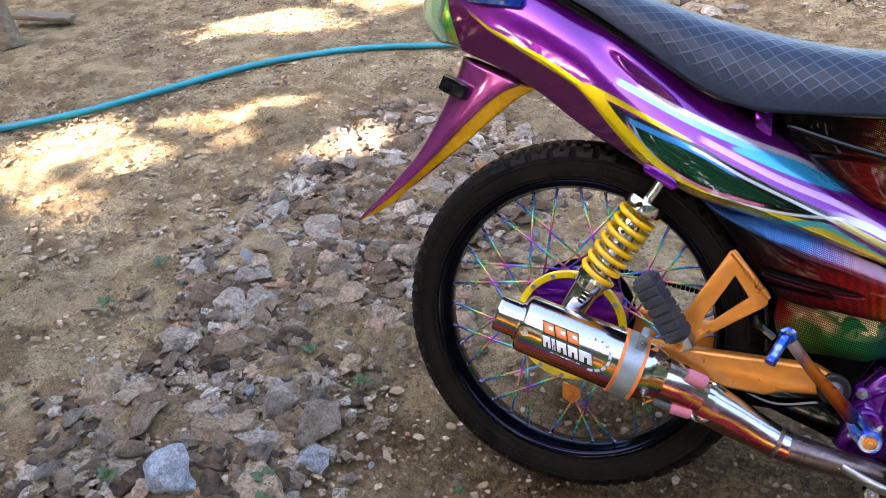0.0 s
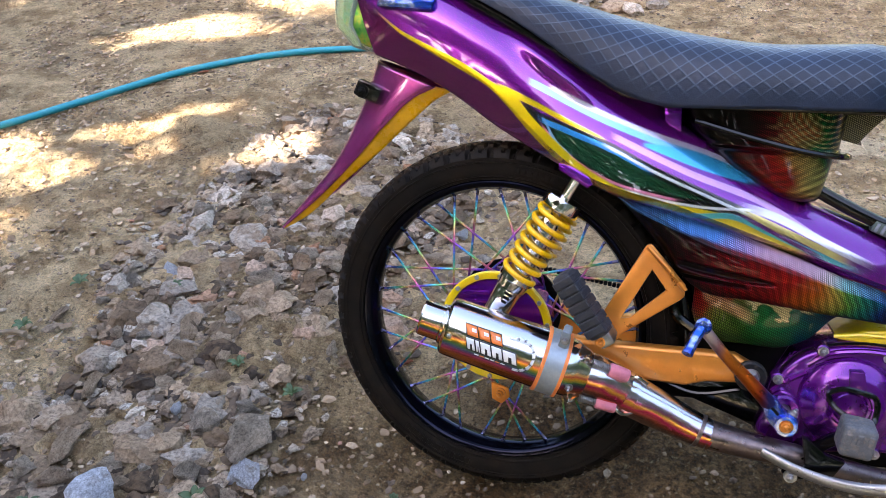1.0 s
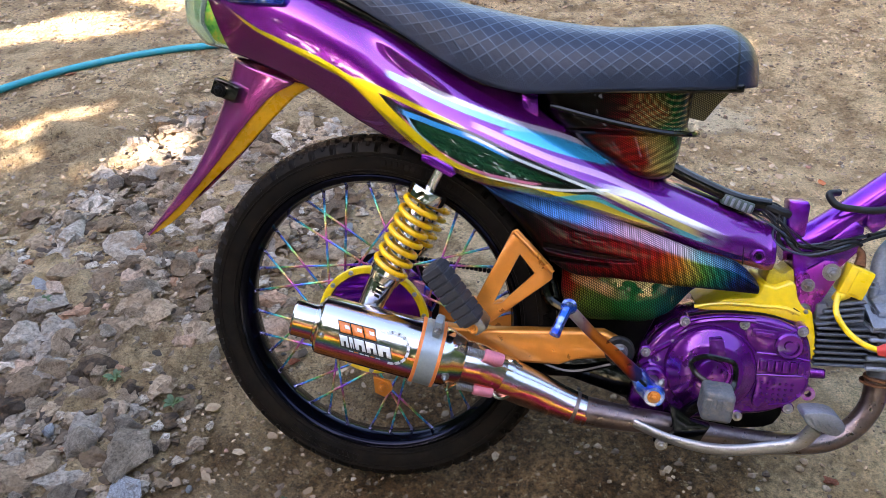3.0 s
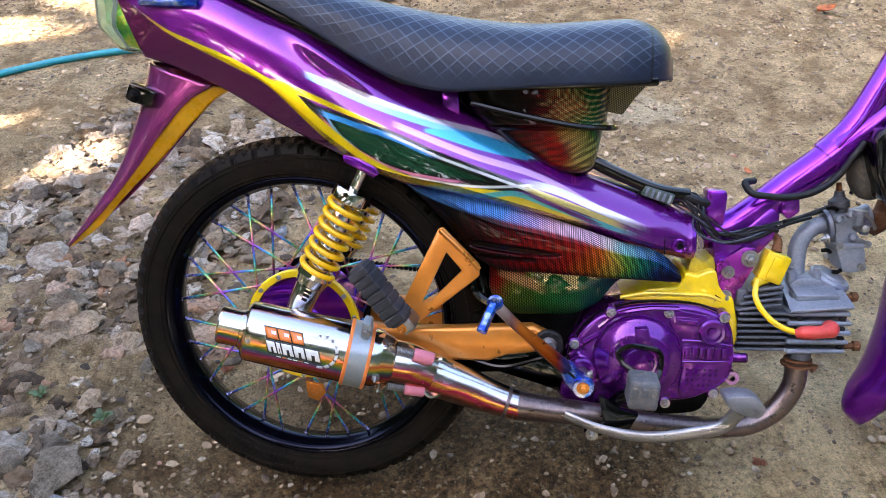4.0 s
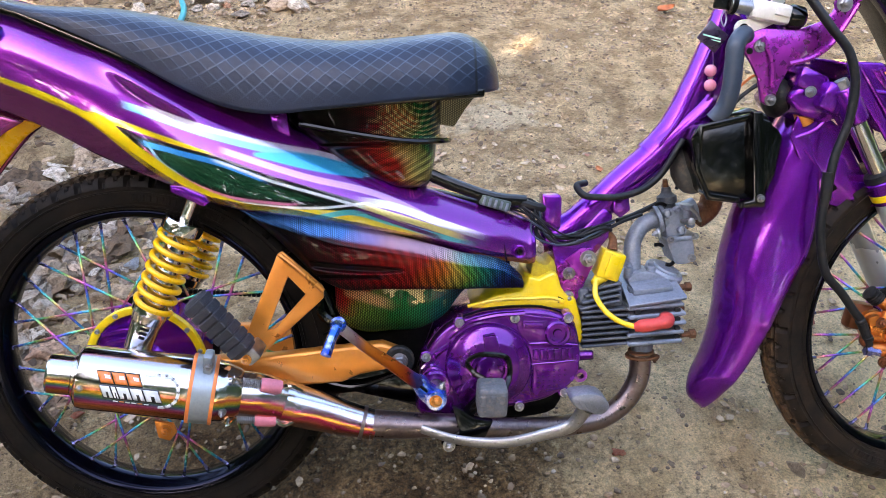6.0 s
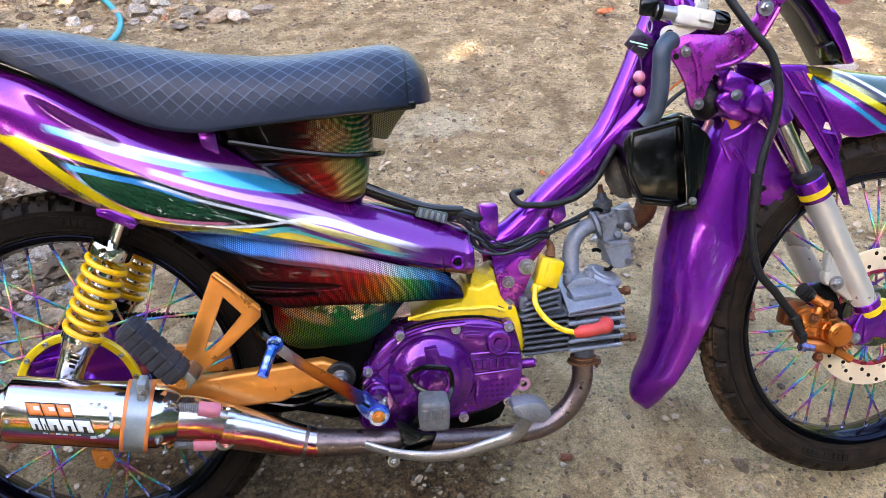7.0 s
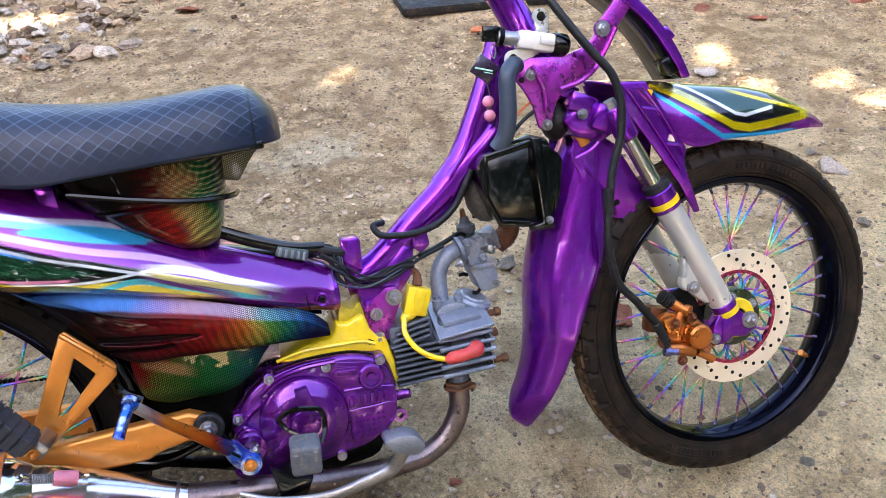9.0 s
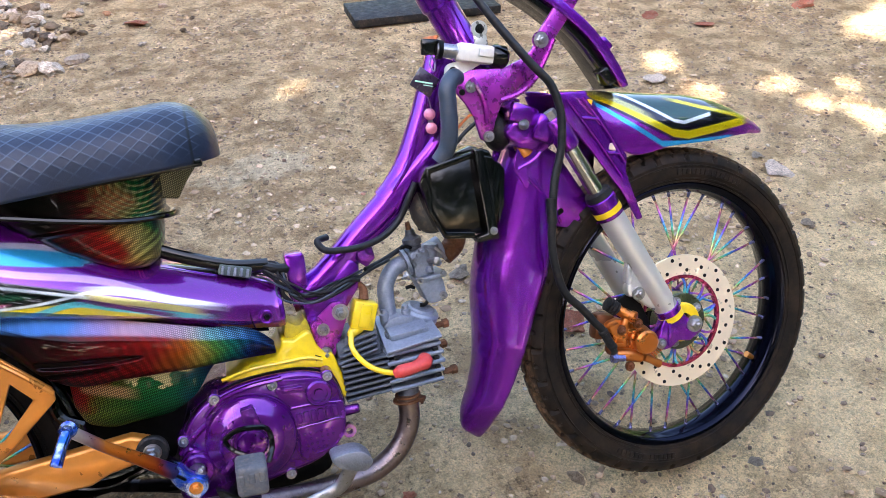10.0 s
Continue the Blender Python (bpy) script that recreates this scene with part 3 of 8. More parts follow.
def spread(a, b, step, far):
    """Grid lines: fine between a and b, wider and wider to the horizon."""
    inner = np.arange(a, b, step)
    out, s = [b], step
    while out[-1] < far:
        s *= 1.25
        out.append(out[-1] + s)
    inn, s = [a], step
    while inn[-1] > -far:
        s *= 1.25
        inn.append(inn[-1] - s)
    return np.r_[inn[:0:-1], inner, out]


gx, gy = np.meshgrid(spread(-2.4, 3.0, 0.0115, 400), spread(-0.8, 2.8, 0.0115, 400), indexing="ij")
rough = np.zeros_like(gx)
near = (gx > -3) & (gx < 3.6) & (gy > -1.2) & (gy < 3.4)
rough[near] = [0.012 * noise.fractal((x * 3.0, y * 3.0, 0), 0.9, 2.1, 5) + 0.006 * noise.noise((x * 21, y * 21, 3)) + 0.004 * noise.noise((x * 47, y * 47, 8)) for x, y in zip(gx[near], gy[near])]
bumpy = 0.6 + 1.7 * ease(-0.2, -0.5, gx) * ease(1.4, 0.8, gy)
tracks = ease(0.30, 0.10, np.hypot(gx, gy + 0.10)) + ease(0.30, 0.10, np.hypot(gx - 1.200, gy + 0.11))
gz = ground_height(gx, gy) + rough * bumpy * (1 - np.clip(tracks, 0, 1)) - 0.002 - 0.026 * np.clip(tracks, 0, 1)
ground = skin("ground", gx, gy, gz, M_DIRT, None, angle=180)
tagged(ground, "trodden brown dirt yard with grit and pebbles", "ground", kind="structure")


def stone_mesh(name, seed, mat, flat=0.6, detail=2):
    """A broken stone: a ball cut by random planes, then roughened."""
    rng = random.Random(seed)
    bm = bmesh.new()
    bmesh.ops.create_icosphere(bm, subdivisions=detail, radius=0.5)
    cuts = [(Vector((rng.gauss(0, 1), rng.gauss(0, 1), rng.gauss(0, 0.9))).normalized(), rng.uniform(0.20, 0.40)) for _ in range(15)]
    for v in bm.verts:
        for d, lim in cuts:
            over = v.co.dot(d) - lim
            if over > 0:
                v.co -= d * over
        v.co += v.co.normalized() * (0.11 * noise.noise(v.co * 3.2 + Vector((seed, 3, 0))) + 0.06 * noise.noise(v.co * 8 + Vector((seed, 0, 0))) + 0.05 * noise.noise(v.co * 17))
        v.co.z *= flat
    me = bpy.data.meshes.new(name)
    bm.to_mesh(me)
    bm.free()
    me.materials.append(mat)
    me.polygons.foreach_set("use_smooth", [True] * len(me.polygons))
    me.set_sharp_from_angle(angle=radians(24))
    return me


STONES = {m.name: [stone_mesh("stone", 10 + 7 * k + i, m, (0.75, 0.55, 0.65, 0.45)[i % 4], 3) for i in range(5)]
          for k, m in enumerate((M_STONE, M_STONE_TAN, M_STONE_WHITE, M_STONE_PALE, M_BRICK))}
rock_rng = random.Random(4)


def stone(x, y, size, mat, label, sink=0.12, tall=1.0, shape=None, turn=None):
    me = STONES[mat.name][rock_rng.randrange(5) if shape is None else shape]
    ob = new("brick_fragment" if mat is M_BRICK else "stone", me)
    sx, sy = size * rock_rng.uniform(0.95, 1.2), size * rock_rng.uniform(0.75, 1.0)
    sz = size * tall * rock_rng.uniform(0.8, 1.1)
    ob.matrix_world = pose(x, y, float(ground_height(x, y)) + sz * (0.27 - sink), rock_rng.uniform(-14, 14), rock_rng.uniform(-14, 14), rock_rng.uniform(0, 360) if turn is None else turn) @ Matrix.Diagonal((sx, sy, sz, 1))
    return tagged(ob, label, "brick" if mat is M_BRICK else "stone", "rubble stones")


BANK_WEST = bent([(-0.5, -0.80), (-0.3, -0.86), (-0.1, -0.76), (0.05, -0.84), (0.2, -0.93), (0.4, -0.92), (0.7, -0.88), (0.95, -0.90), (1.1, -0.80)])
BANK_EAST = bent([(-0.5, -0.36), (-0.2, -0.35), (0.0, -0.42), (0.15, -0.30), (0.4, -0.22), (1.1, -0.30)])


def in_bank(rng):
    """Inside the rubble's ragged outline."""
    while True:
        x, y = rng.uniform(-1.0, -0.1), rng.uniform(-0.5, 1.08)
        rag = 0.07 * noise.noise((x * 9, y * 9, 4)) + 0.05 * rng.gauss(0, 1)
        if BANK_WEST(y) + rag < x < BANK_EAST(y) + rag and noise.noise((x * 6, y * 6, 21)) > rng.uniform(-0.6, 0.05):
            return x, y


# the bank's larger stones: x, y, width
for x, y, w in ((-0.44, -0.11, 0.068), (-0.41, -0.17, 0.135), (-0.50, -0.16, 0.075), (-0.59, -0.29, 0.072), (-0.73, -0.33, 0.06), (-0.82, -0.31, 0.055), (-0.76, -0.42, 0.085),
                (-0.46, -0.27, 0.06), (-0.52, -0.31, 0.042), (-0.58, 0.10, 0.055), (-0.88, 0.20, 0.07), (-0.88, 0.09, 0.038), (-0.84, 0.16, 0.038), (-0.85, 0.46, 0.075),
                (-0.57, 0.23, 0.10), (-0.46, 0.34, 0.085), (-0.73, 0.52, 0.075), (-0.84, 0.62, 0.062), (-0.77, 0.62, 0.048), (-0.85, 0.92, 0.075), (-0.74, 0.87, 0.065), (-0.78, 0.77, 0.07), (-0.84, 0.77, 0.038)):
    stone(x, y, w, M_STONE, "angular grey stone half sunk in the dirt bank", 0.14, 0.85)
for x, y, w in ((-0.66, -0.34, 0.078), (-0.46, -0.32, 0.052), (-0.69, -0.28, 0.085), (-0.74, -0.14, 0.062), (-0.83, 0.01, 0.033), (-0.845, -0.01, 0.020), (-0.63, -0.01, 0.082), (-0.54, -0.01, 0.066),
                (-0.65, 0.05, 0.078), (-0.78, 0.12, 0.06), (-0.83, 0.54, 0.055), (-0.84, 0.38, 0.075), (-0.86, 0.32, 0.034), (-0.92, -0.17, 0.014), (-0.87, -0.08, 0.016), (-0.57, -0.07, 0.018), (-0.67, -0.11, 0.018)):
    stone(x, y, w, M_STONE_TAN, "rounded tan stone lying on the dirt bank", 0.12, 0.85)
for x, y, w in ((-0.385, -0.235, 0.075), (-0.56, -0.365, 0.125), (-0.555, -0.15, 0.036), (-0.29, -0.20, 0.020), (-0.30, -0.31, 0.058), (-0.23, 0.57, 0.05)):
    stone(x, y, w, M_STONE_WHITE, "bluish white broken stone on the dirt", 0.10, 0.9)
stone(-0.80, 0.22, 0.075, M_STONE_WHITE, "flat slate-blue stone pressed into the dirt", 0.2, 0.45)
# scattered stones and brick over the rest of the yard
for x, y, w in ((1.02, 0.55, 0.09), (-0.21, 2.39, 0.13), (-0.22, 2.21, 0.10), (-0.14, 2.26, 0.06), (2.05, 0.84, 0.05), (1.94, 0.47, 0.045)):
    stone(x, y, w, M_STONE, "weathered grey stone lying on trodden dirt", 0.12, 0.6)
stone(2.05, 0.74, 0.125, M_STONE_PALE, "flat pale grey slab of stone on trodden dirt", 0.10, 0.35)
stone(2.06, 1.44, 0.10, M_STONE_PALE, "pale flat stone lying on trodden dirt", 0.12, 0.45)
for x, y, w in ((1.01, -0.09, 0.046), (0.81, -0.06, 0.018)):
    stone(x, y, w, M_STONE_TAN, "smooth tan pebble lying on trodden dirt", 0.06, 0.8)
stone(1.33, -0.15, 0.036, M_STONE, "flat dark slate chip on trodden dirt", 0.2, 0.4)
for x, y, w in ((0.73, -0.03, 0.03), (2.54, 1.88, 0.10), (0.31, 2.69, 0.12), (2.39, 2.06, 0.09), (3.10, 1.97, 0.13), (1.19, 0.31, 0.11), (1.38, 0.25, 0.06), (-1.37, 1.31, 0.045), (-0.22, 0.12, 0.03)):
    stone(x, y, w, M_BRICK, "broken piece of red brick on dirt", 0.16, 0.5)
# smaller rubble of the bank, stone by stone
n_small = 0
while n_small < 245:
    x, y = in_bank(rock_rng)
    n_small += 1
    stone(x, y, rock_rng.choice((0.020, 0.024, 0.028, 0.034, 0.040, 0.050, 0.066)), rock_rng.choice((M_STONE, M_STONE_TAN, M_STONE_TAN, M_STONE, M_STONE_TAN)), "small broken stone of the rubble bank", rock_rng.uniform(0.14, 0.30), 0.7)


def gravel(name, count, place, sizes, label, seed, mat, jag, flat=(0.3, 0.6), lift=0.0, detail=1):
    """Loose grit as one mesh of many small stones."""
    rng = random.Random(seed)
    base = bmesh.new()
    bmesh.ops.create_icosphere(base, subdivisions=detail, radius=0.5)
    V = np.array([v.co[:] for v in base.verts])
    F = np.array([[v.index for v in f.verts] for f in base.faces])
    base.free()
    made, faces, k = [], [], 0
    nr = np.random.RandomState(seed)
    while k < count:
        x, y = place(rng)
        s = rng.choice(sizes) * rng.uniform(0.7, 1.3)
        R = np.array(Euler((rng.uniform(-0.3, 0.3), rng.uniform(-0.3, 0.3), rng.uniform(0, 6.3))).to_matrix())
        p = V * (1 + nr.uniform(-jag, 0.8 * jag, (len(V), 1))) * [s * rng.uniform(0.9, 1.5), s, s * rng.uniform(*flat)]
        made.append(p @ R.T + [x, y, float(ground_height(x, y)) + lift * s])
        faces.append(F + k * len(V))
        k += 1
    me = bpy.data.meshes.new(name)
    me.from_pydata(np.concatenate(made).tolist(), [], np.concatenate(faces).tolist())
    me.materials.append(mat)
    return tagged(new(name, me), label, "gravel", kind="stuff")


def in_yard(rng):
    return rng.uniform(-2.4, 3.2), rng.uniform(-0.7, 2.9)


gravel("gravel", 25000, in_yard, (0.003, 0.004, 0.005, 0.006, 0.007, 0.009, 0.013), "loose brown grit and pebbles on the dirt", 5, M_GRAVEL, 0.28, (0.3, 0.6), 0.1)
gravel("rubble_chips", 6500, in_bank, (0.005, 0.006, 0.008, 0.010, 0.013, 0.018, 0.026), "chips of grey stone between the rubble", 6, M_CHIP, 0.45, (0.2, 0.55), 0.0)


gravel("loose_rubble", 900, in_bank, (0.012, 0.016, 0.020, 0.026, 0.034, 0.048, 0.064), "broken grey and tan rubble heaped in the dirt bank", 16, M_RUBBLE, 0.42, (0.35, 0.7), -0.02, 2)


def in_far_pile(rng):
    while True:
        x, y = rng.gauss(-0.35, 0.28), rng.gauss(2.75, 0.28)
        if y > 2.1:
            return x, y


gravel("far_rubble", 260, in_far_pile, (0.022, 0.03, 0.04, 0.05, 0.065), "grey broken stones heaped at the yard's edge", 18, M_RUBBLE, 0.34, (0.45, 0.75), 0.12, 2)


def in_crust(rng):
    """The crumbled crust: dense behind the motorcycle's tail and along the yard's back, thin elsewhere."""
    while True:
        x, y = rng.uniform(-2.4, 3.2), rng.uniform(-0.7, 2.9)
        if noise.noise((x * 2.2, y * 2.8, 14)) + 0.35 * (x < -0.1) + 0.2 * (y > 1.0) > rng.uniform(-0.1, 0.6):
            return x, y


gravel("dirt_flakes", 16000, in_crust, (0.005, 0.006, 0.008, 0.010, 0.013, 0.018), "flat crumbled flakes of brown dirt crust", 9, M_CRUST, 0.45, (0.10, 0.28), 0.0)


def weed(x, y, size, seed):
    """A low sprout: a few pointed leaves on short stalks."""
    rng = random.Random(seed)
    root = empty("weed", None, pose(x, y, float(ground_height(x, y))))
    tagged(root, "small green weed sprouting from the dirt", "weed", "weeds")
    for k in range(6):
        a, l = k * 1.05 + rng.uniform(-0.3, 0.3), size * rng.uniform(0.7, 1.2)
        s = np.linspace(0, 1, 7)[:, None]
        w = np.linspace(-1, 1, 5)[None, :]
        half = 0.26 * l * np.sin(np.pi * s**0.8) * w
        r, z = l * s + 0 * w, 0.012 + size * 0.5 * np.sin(s * 2.2) + 0.06 * l * np.abs(w)
        skin("leaf", r * math.cos(a) - half * math.sin(a), r * math.sin(a) + half * math.cos(a), z, M_LEAF, root, thick=0.0006)


for i, (x, y, s) in enumerate(((-0.40, -0.36, 0.034), (-0.42, -0.31, 0.026), (-0.38, -0.05, 0.02), (-0.66, -0.40, 0.022), (-0.50, -0.02, 0.02), (-0.96, 0.12, 0.022), (-0.98, -0.03, 0.02), (-0.13, -0.20, 0.012), (-0.75, 0.16, 0.018))):
    weed(x, y, s, i)

# garden hose in one long bend behind the motorcycle
hose_line = [(-3.2, 0.2), (-2.4, 0.42), (-1.99, 0.63), (-1.81, 0.81), (-1.64, 1.03), (-1.42, 1.30), (-1.12, 1.50), (-0.80, 1.63), (-0.55, 1.80), (-0.44, 2.08), (-0.46, 2.3), (-0.55, 2.52), (-0.72, 2.8), (-0.9, 3.4)]
hose = part("garden_hose", tube([(x, y, float(ground_height(x, y)) + 0.012) for x, y in hose_line], 0.0115, 150, 12), M_TEAL)
tagged(hose, "faded teal garden hose lying across the dirt", "hose")

# dark board, and the foot of a leaning wooden post with a plank beside it
plank = part("black_board", block((1.49, 2.43, 0.040), (0.64, 0.25, 0.035), 0.004, (0, 0, -1)), M_BOARD)
tagged(plank, "dusty black board lying flat on the dirt", "board")
prop = part("wooden_post", tube([(-2.60, 1.27, 0.0), (-2.75, 1.33, 0.45), (-3.1, 1.5, 1.6)], [0.05, 0.05, 0.045], 12, 8), M_WOOD, angle=50)
tagged(prop, "leaning weathered wooden post standing in dirt", "post")
scrap = part("plank_offcut", block((-2.66, 1.52, 0.045), (0.26, 0.07, 0.02), 0.003, (0, 3, 12)), M_WOOD)
tagged(scrap, "weathered grey wooden plank offcut on dirt", "plank")
stick = part("twig", tube([(-1.02, -0.06, 0.065), (-0.99, -0.05, 0.068), (-0.96, -0.05, 0.066)], [0.006, 0.005, 0.007], 8, 7), M_WOOD)
tagged(stick, "short dry twig lying on dirt", "twig")


def dry_leaf(x, y, size, turn):
    s, w = np.linspace(0, 1, 9)[:, None], np.linspace(-1, 1, 7)[None, :]
    half = 0.3 * size * np.sin(np.pi * s**0.8) * w
    ob = skin("dry_leaf", size * (s - 0.5) + 0 * w, half, 0.012 + 0.12 * size * (w**2 + (s - 0.5) ** 2), M_DRYLEAF, None, thick=0.0006)
    ob.matrix_world = pose(x, y, float(ground_height(x, y)), 0, 0, turn)
    return tagged(ob, "curled orange-brown dry leaf on the dirt", "leaf", "dry leaves")


for x, y, s, a in ((1.41, 2.04, 0.09, 30), (0.9, 0.9, 0.03, 100), (1.7, 1.1, 0.035, 10), (0.35, 1.5, 0.04, 60), (0.10, 0.13, 0.05, 100)):
    dry_leaf(x, y, s, a)
scarf = part("blue_ribbon", tube([(1.30, 2.70, 0.04), (1.33, 2.67, 0.055), (1.37, 2.69, 0.04), (1.40, 2.72, 0.05)], 0.012, 14, 8, 0.4), plain("blue_plastic_ribbon", (30, 100, 190), 0.4))
tagged(scarf, "scrap of blue plastic ribbon on dirt", "ribbon")


# ---- the tree whose crown shades the yard ----
# where the crown is thin: centre and half-widths of the light that it lets fall on the yard
GAPS = ((-1.57, 0.37, 0.30, 0.07), (-1.75, 0.60, 0.26, 0.06), (-1.44, 0.64, 0.20, 0.07), (-1.30, 0.86, 0.20, 0.06), (-1.10, 1.03, 0.16, 0.06), (-1.70, 0.74, 0.16, 0.05),
        (-2.45, 1.80, 1.1, 0.34), (-1.86, 1.80, 0.60, 0.22), (-1.55, 1.86, 0.50, 0.16), (-1.97, 1.54, 0.25, 0.06), (-1.4, 2.3, 0.6, 0.25), (-2.6, 2.3, 0.9, 0.3), (-0.80, 0.84, 0.14, 0.07), (-0.5, 2.75, 0.4, 0.10),
        (3.3, 1.6, 0.3, 0.3), (3.1, 1.05, 0.16, 0.10))
# the small bright spots between single leaves
SPOTS = ((2.34, 1.35, 0.07), (2.31, 1.26, 0.08), (2.45, 1.31, 0.06), (2.52, 1.24, 0.08), (2.46, 1.13, 0.09), (2.67, 1.22, 0.07), (2.76, 1.15, 0.08), (2.63, 1.05, 0.09), (2.61, 0.96, 0.08), (2.25, 1.08, 0.05), (2.18, 1.24, 0.06),
         (2.19, 1.32, 0.05), (2.26, 1.49, 0.05), (2.29, 1.59, 0.05), (2.21, 1.67, 0.07), (2.14, 1.57, 0.06), (2.13, 1.40, 0.05), (2.54, 0.88, 0.07), (1.96, 1.82, 0.07), (1.97, 1.69, 0.05), (2.00, 1.41, 0.04), (2.58, 1.36, 0.05), (2.80, 1.02, 0.08), (0.80, 1.83, 0.06), (0.80, 1.73, 0.09), (0.95, 1.60, 0.05))


def shade_tree():
    rng = random.Random(12)
    root = empty("tree", None, pose(-5.4, -7.8, 0))
    tagged(root, "broad shade tree with a thin leafy crown", "tree")
    bm = tube([(0, 0, -0.1), (0.1, -0.1, 2.2), (0.2, -0.2, 4.6), (0.3, -0.4, 7.0)], [0.32, 0.26, 0.20, 0.08], 20, 14)
    for k in range(9):
        a = k * 0.72
        tube([(0.18, -0.2, 3.8 + 0.2 * k), (1.2 * math.cos(a), -0.3 + 1.2 * math.sin(a), 5.8), (3.0 * math.cos(a), -0.4 + 2.4 * math.sin(a), 7.0)], [0.10, 0.06, 0.02], 12, 8, bm=bm)
    part("trunk", bm, M_BARK, root)
    verts, faces = [], []
    for _ in range(60000):
        gx, gy = rng.uniform(-4.6, 4.2), rng.uniform(-2.2, 3.6)  # where the leaf's shade falls
        gap = -0.6
        for px, py, rx, ry in GAPS:
            gap = max(gap, 1.3 - math.hypot((gx - px) / (rx + 0.12), (gy - py) / (ry + 0.10)))
        for px, py, rx in SPOTS:
            gap = max(gap, 1.50 - math.hypot((gx - px) / (rx + 0.03), (gy - py) / 0.055))
        gap += 0.6 * noise.noise((gx * 3.4, gy * 4.9, 2.0)) + 0.5 * noise.noise((gx * 8.0, gy * 11.0, 5.0)) - 0.1
        if rng.random() < ease(0.42, 0.66, gap):
            continue
        h = rng.uniform(6.4, 7.8)
        c = Vector((gx, gy, 0)) + TO_SUN * (h / TO_SUN.z) - Vector((-5.4, -7.8, 0))
        e = Euler((rng.uniform(-0.9, 0.9), rng.uniform(-0.9, 0.9), rng.uniform(0, 6.3))).to_matrix()
        s = rng.uniform(0.06, 0.10)
        b = len(verts)
        verts += [tuple(c + e @ Vector(p) * s) for p in ((-1.2, 0, 0), (-0.2, -0.55, 0.1), (1.2, 0, 0), (-0.2, 0.55, 0.1))]
        faces += [(b, b + 1, b + 2), (b, b + 2, b + 3)]
    me = bpy.data.meshes.new("crown")
    me.from_pydata(verts, [], faces)
    me.materials.append(M_LEAF)
    crown = new("crown", me)
    crown.parent = root
    return root


shade_tree()


def treeline():
    """An unseen ring of leaves, added to darken reflections; leaves the sky open overhead."""
    rng = random.Random(31)
    verts, faces = [], []
    for _ in range(19000):
        a = rng.uniform(0, 2 * math.pi)
        r = rng.uniform(8.5, 11.0)
        top = 5.2 - 3.2 * math.sin(a) + 1.6 * noise.noise((math.cos(a) * 3, math.sin(a) * 3, 7))
        top -= 3.6 * math.exp(-(((a - math.atan2(TO_SUN.y, TO_SUN.x) - 2 * math.pi) / 0.34) ** 2))
        c = Vector((0.4 + r * math.cos(a), 0.3 + r * math.sin(a), top * rng.random() ** 0.8))
        e = Euler((rng.uniform(0, 6.3), rng.uniform(0, 6.3), rng.uniform(0, 6.3))).to_matrix()
        s, b = rng.uniform(0.2, 0.42), len(verts)
        verts += [tuple(c + e @ Vector(p) * s) for p in ((-1.2, 0, 0), (-0.2, -0.6, 0.15), (1.2, 0, 0), (-0.2, 0.6, 0.15))]
        faces += [(b, b + 1, b + 2), (b, b + 2, b + 3)]
    me = bpy.data.meshes.new("woods")
    me.from_pydata(verts, [], faces)
    me.materials.append(M_LEAF)
    return tagged(new("woods", me), "unseen ring of leaves round the yard, added to darken reflections", "trees", kind="stuff")


treeline()

# ---- the motorcycle, in its own axes: x ahead, z up, the rear axle at 0; it leans on its side stand ----
LEAN_BIKE = 23.5
bike = empty("motorcycle", None, pose(0, 0, 0.2547, -LEAN_BIKE))
tagged(bike, "purple custom underbone motorcycle with airbrushed body panels", "motorcycle")

# body cover: tail and both flanks
LOW = curve1([(-0.30, 0.412), (-0.26, 0.402), (-0.215, 0.392), (-0.098, 0.35), (-0.014, 0.303), (0.069, 0.263), (0.126, 0.236), (0.162, 0.224), (0.229, 0.212), (0.307, 0.194), (0.384, 0.172), (0.46, 0.146), (0.56, 0.120)])
TOP = curve1([(-0.30, 0.572), (-0.2, 0.53), (-0.1, 0.50), (-0.038, 0.472), (0.02, 0.449), (0.136, 0.384), (0.205, 0.346), (0.299, 0.291), (0.379, 0.25), (0.458, 0.22), (0.56, 0.182)])
FOLD = curve1([(-0.30, 0.522), (-0.25, 0.494), (-0.192, 0.460), (-0.137, 0.427), (-0.074, 0.390), (-0.022, 0.356), (0.02, 0.318), (0.068, 0.277), (0.106, 0.250), (0.16, 0.231), (0.223, 0.220), (0.285, 0.205), (0.4, 0.176), (0.56, 0.132)])
TAIL_DIP = curve1([(-0.30, -0.006), (-0.25, -0.012), (-0.21, -0.020), (-0.175, -0.022), (-0.137, -0.016), (-0.1, -0.010), (-0.06, -0.004), (-0.02, 0.0), (0.56, 0.0)])
WIDE = curve1([(-0.30, 0.055), (-0.2, 0.075), (0.0, 0.102), (0.15, 0.108), (0.3, 0.098), (0.45, 0.078), (0.56, 0.06)])


NOSE = 0.566


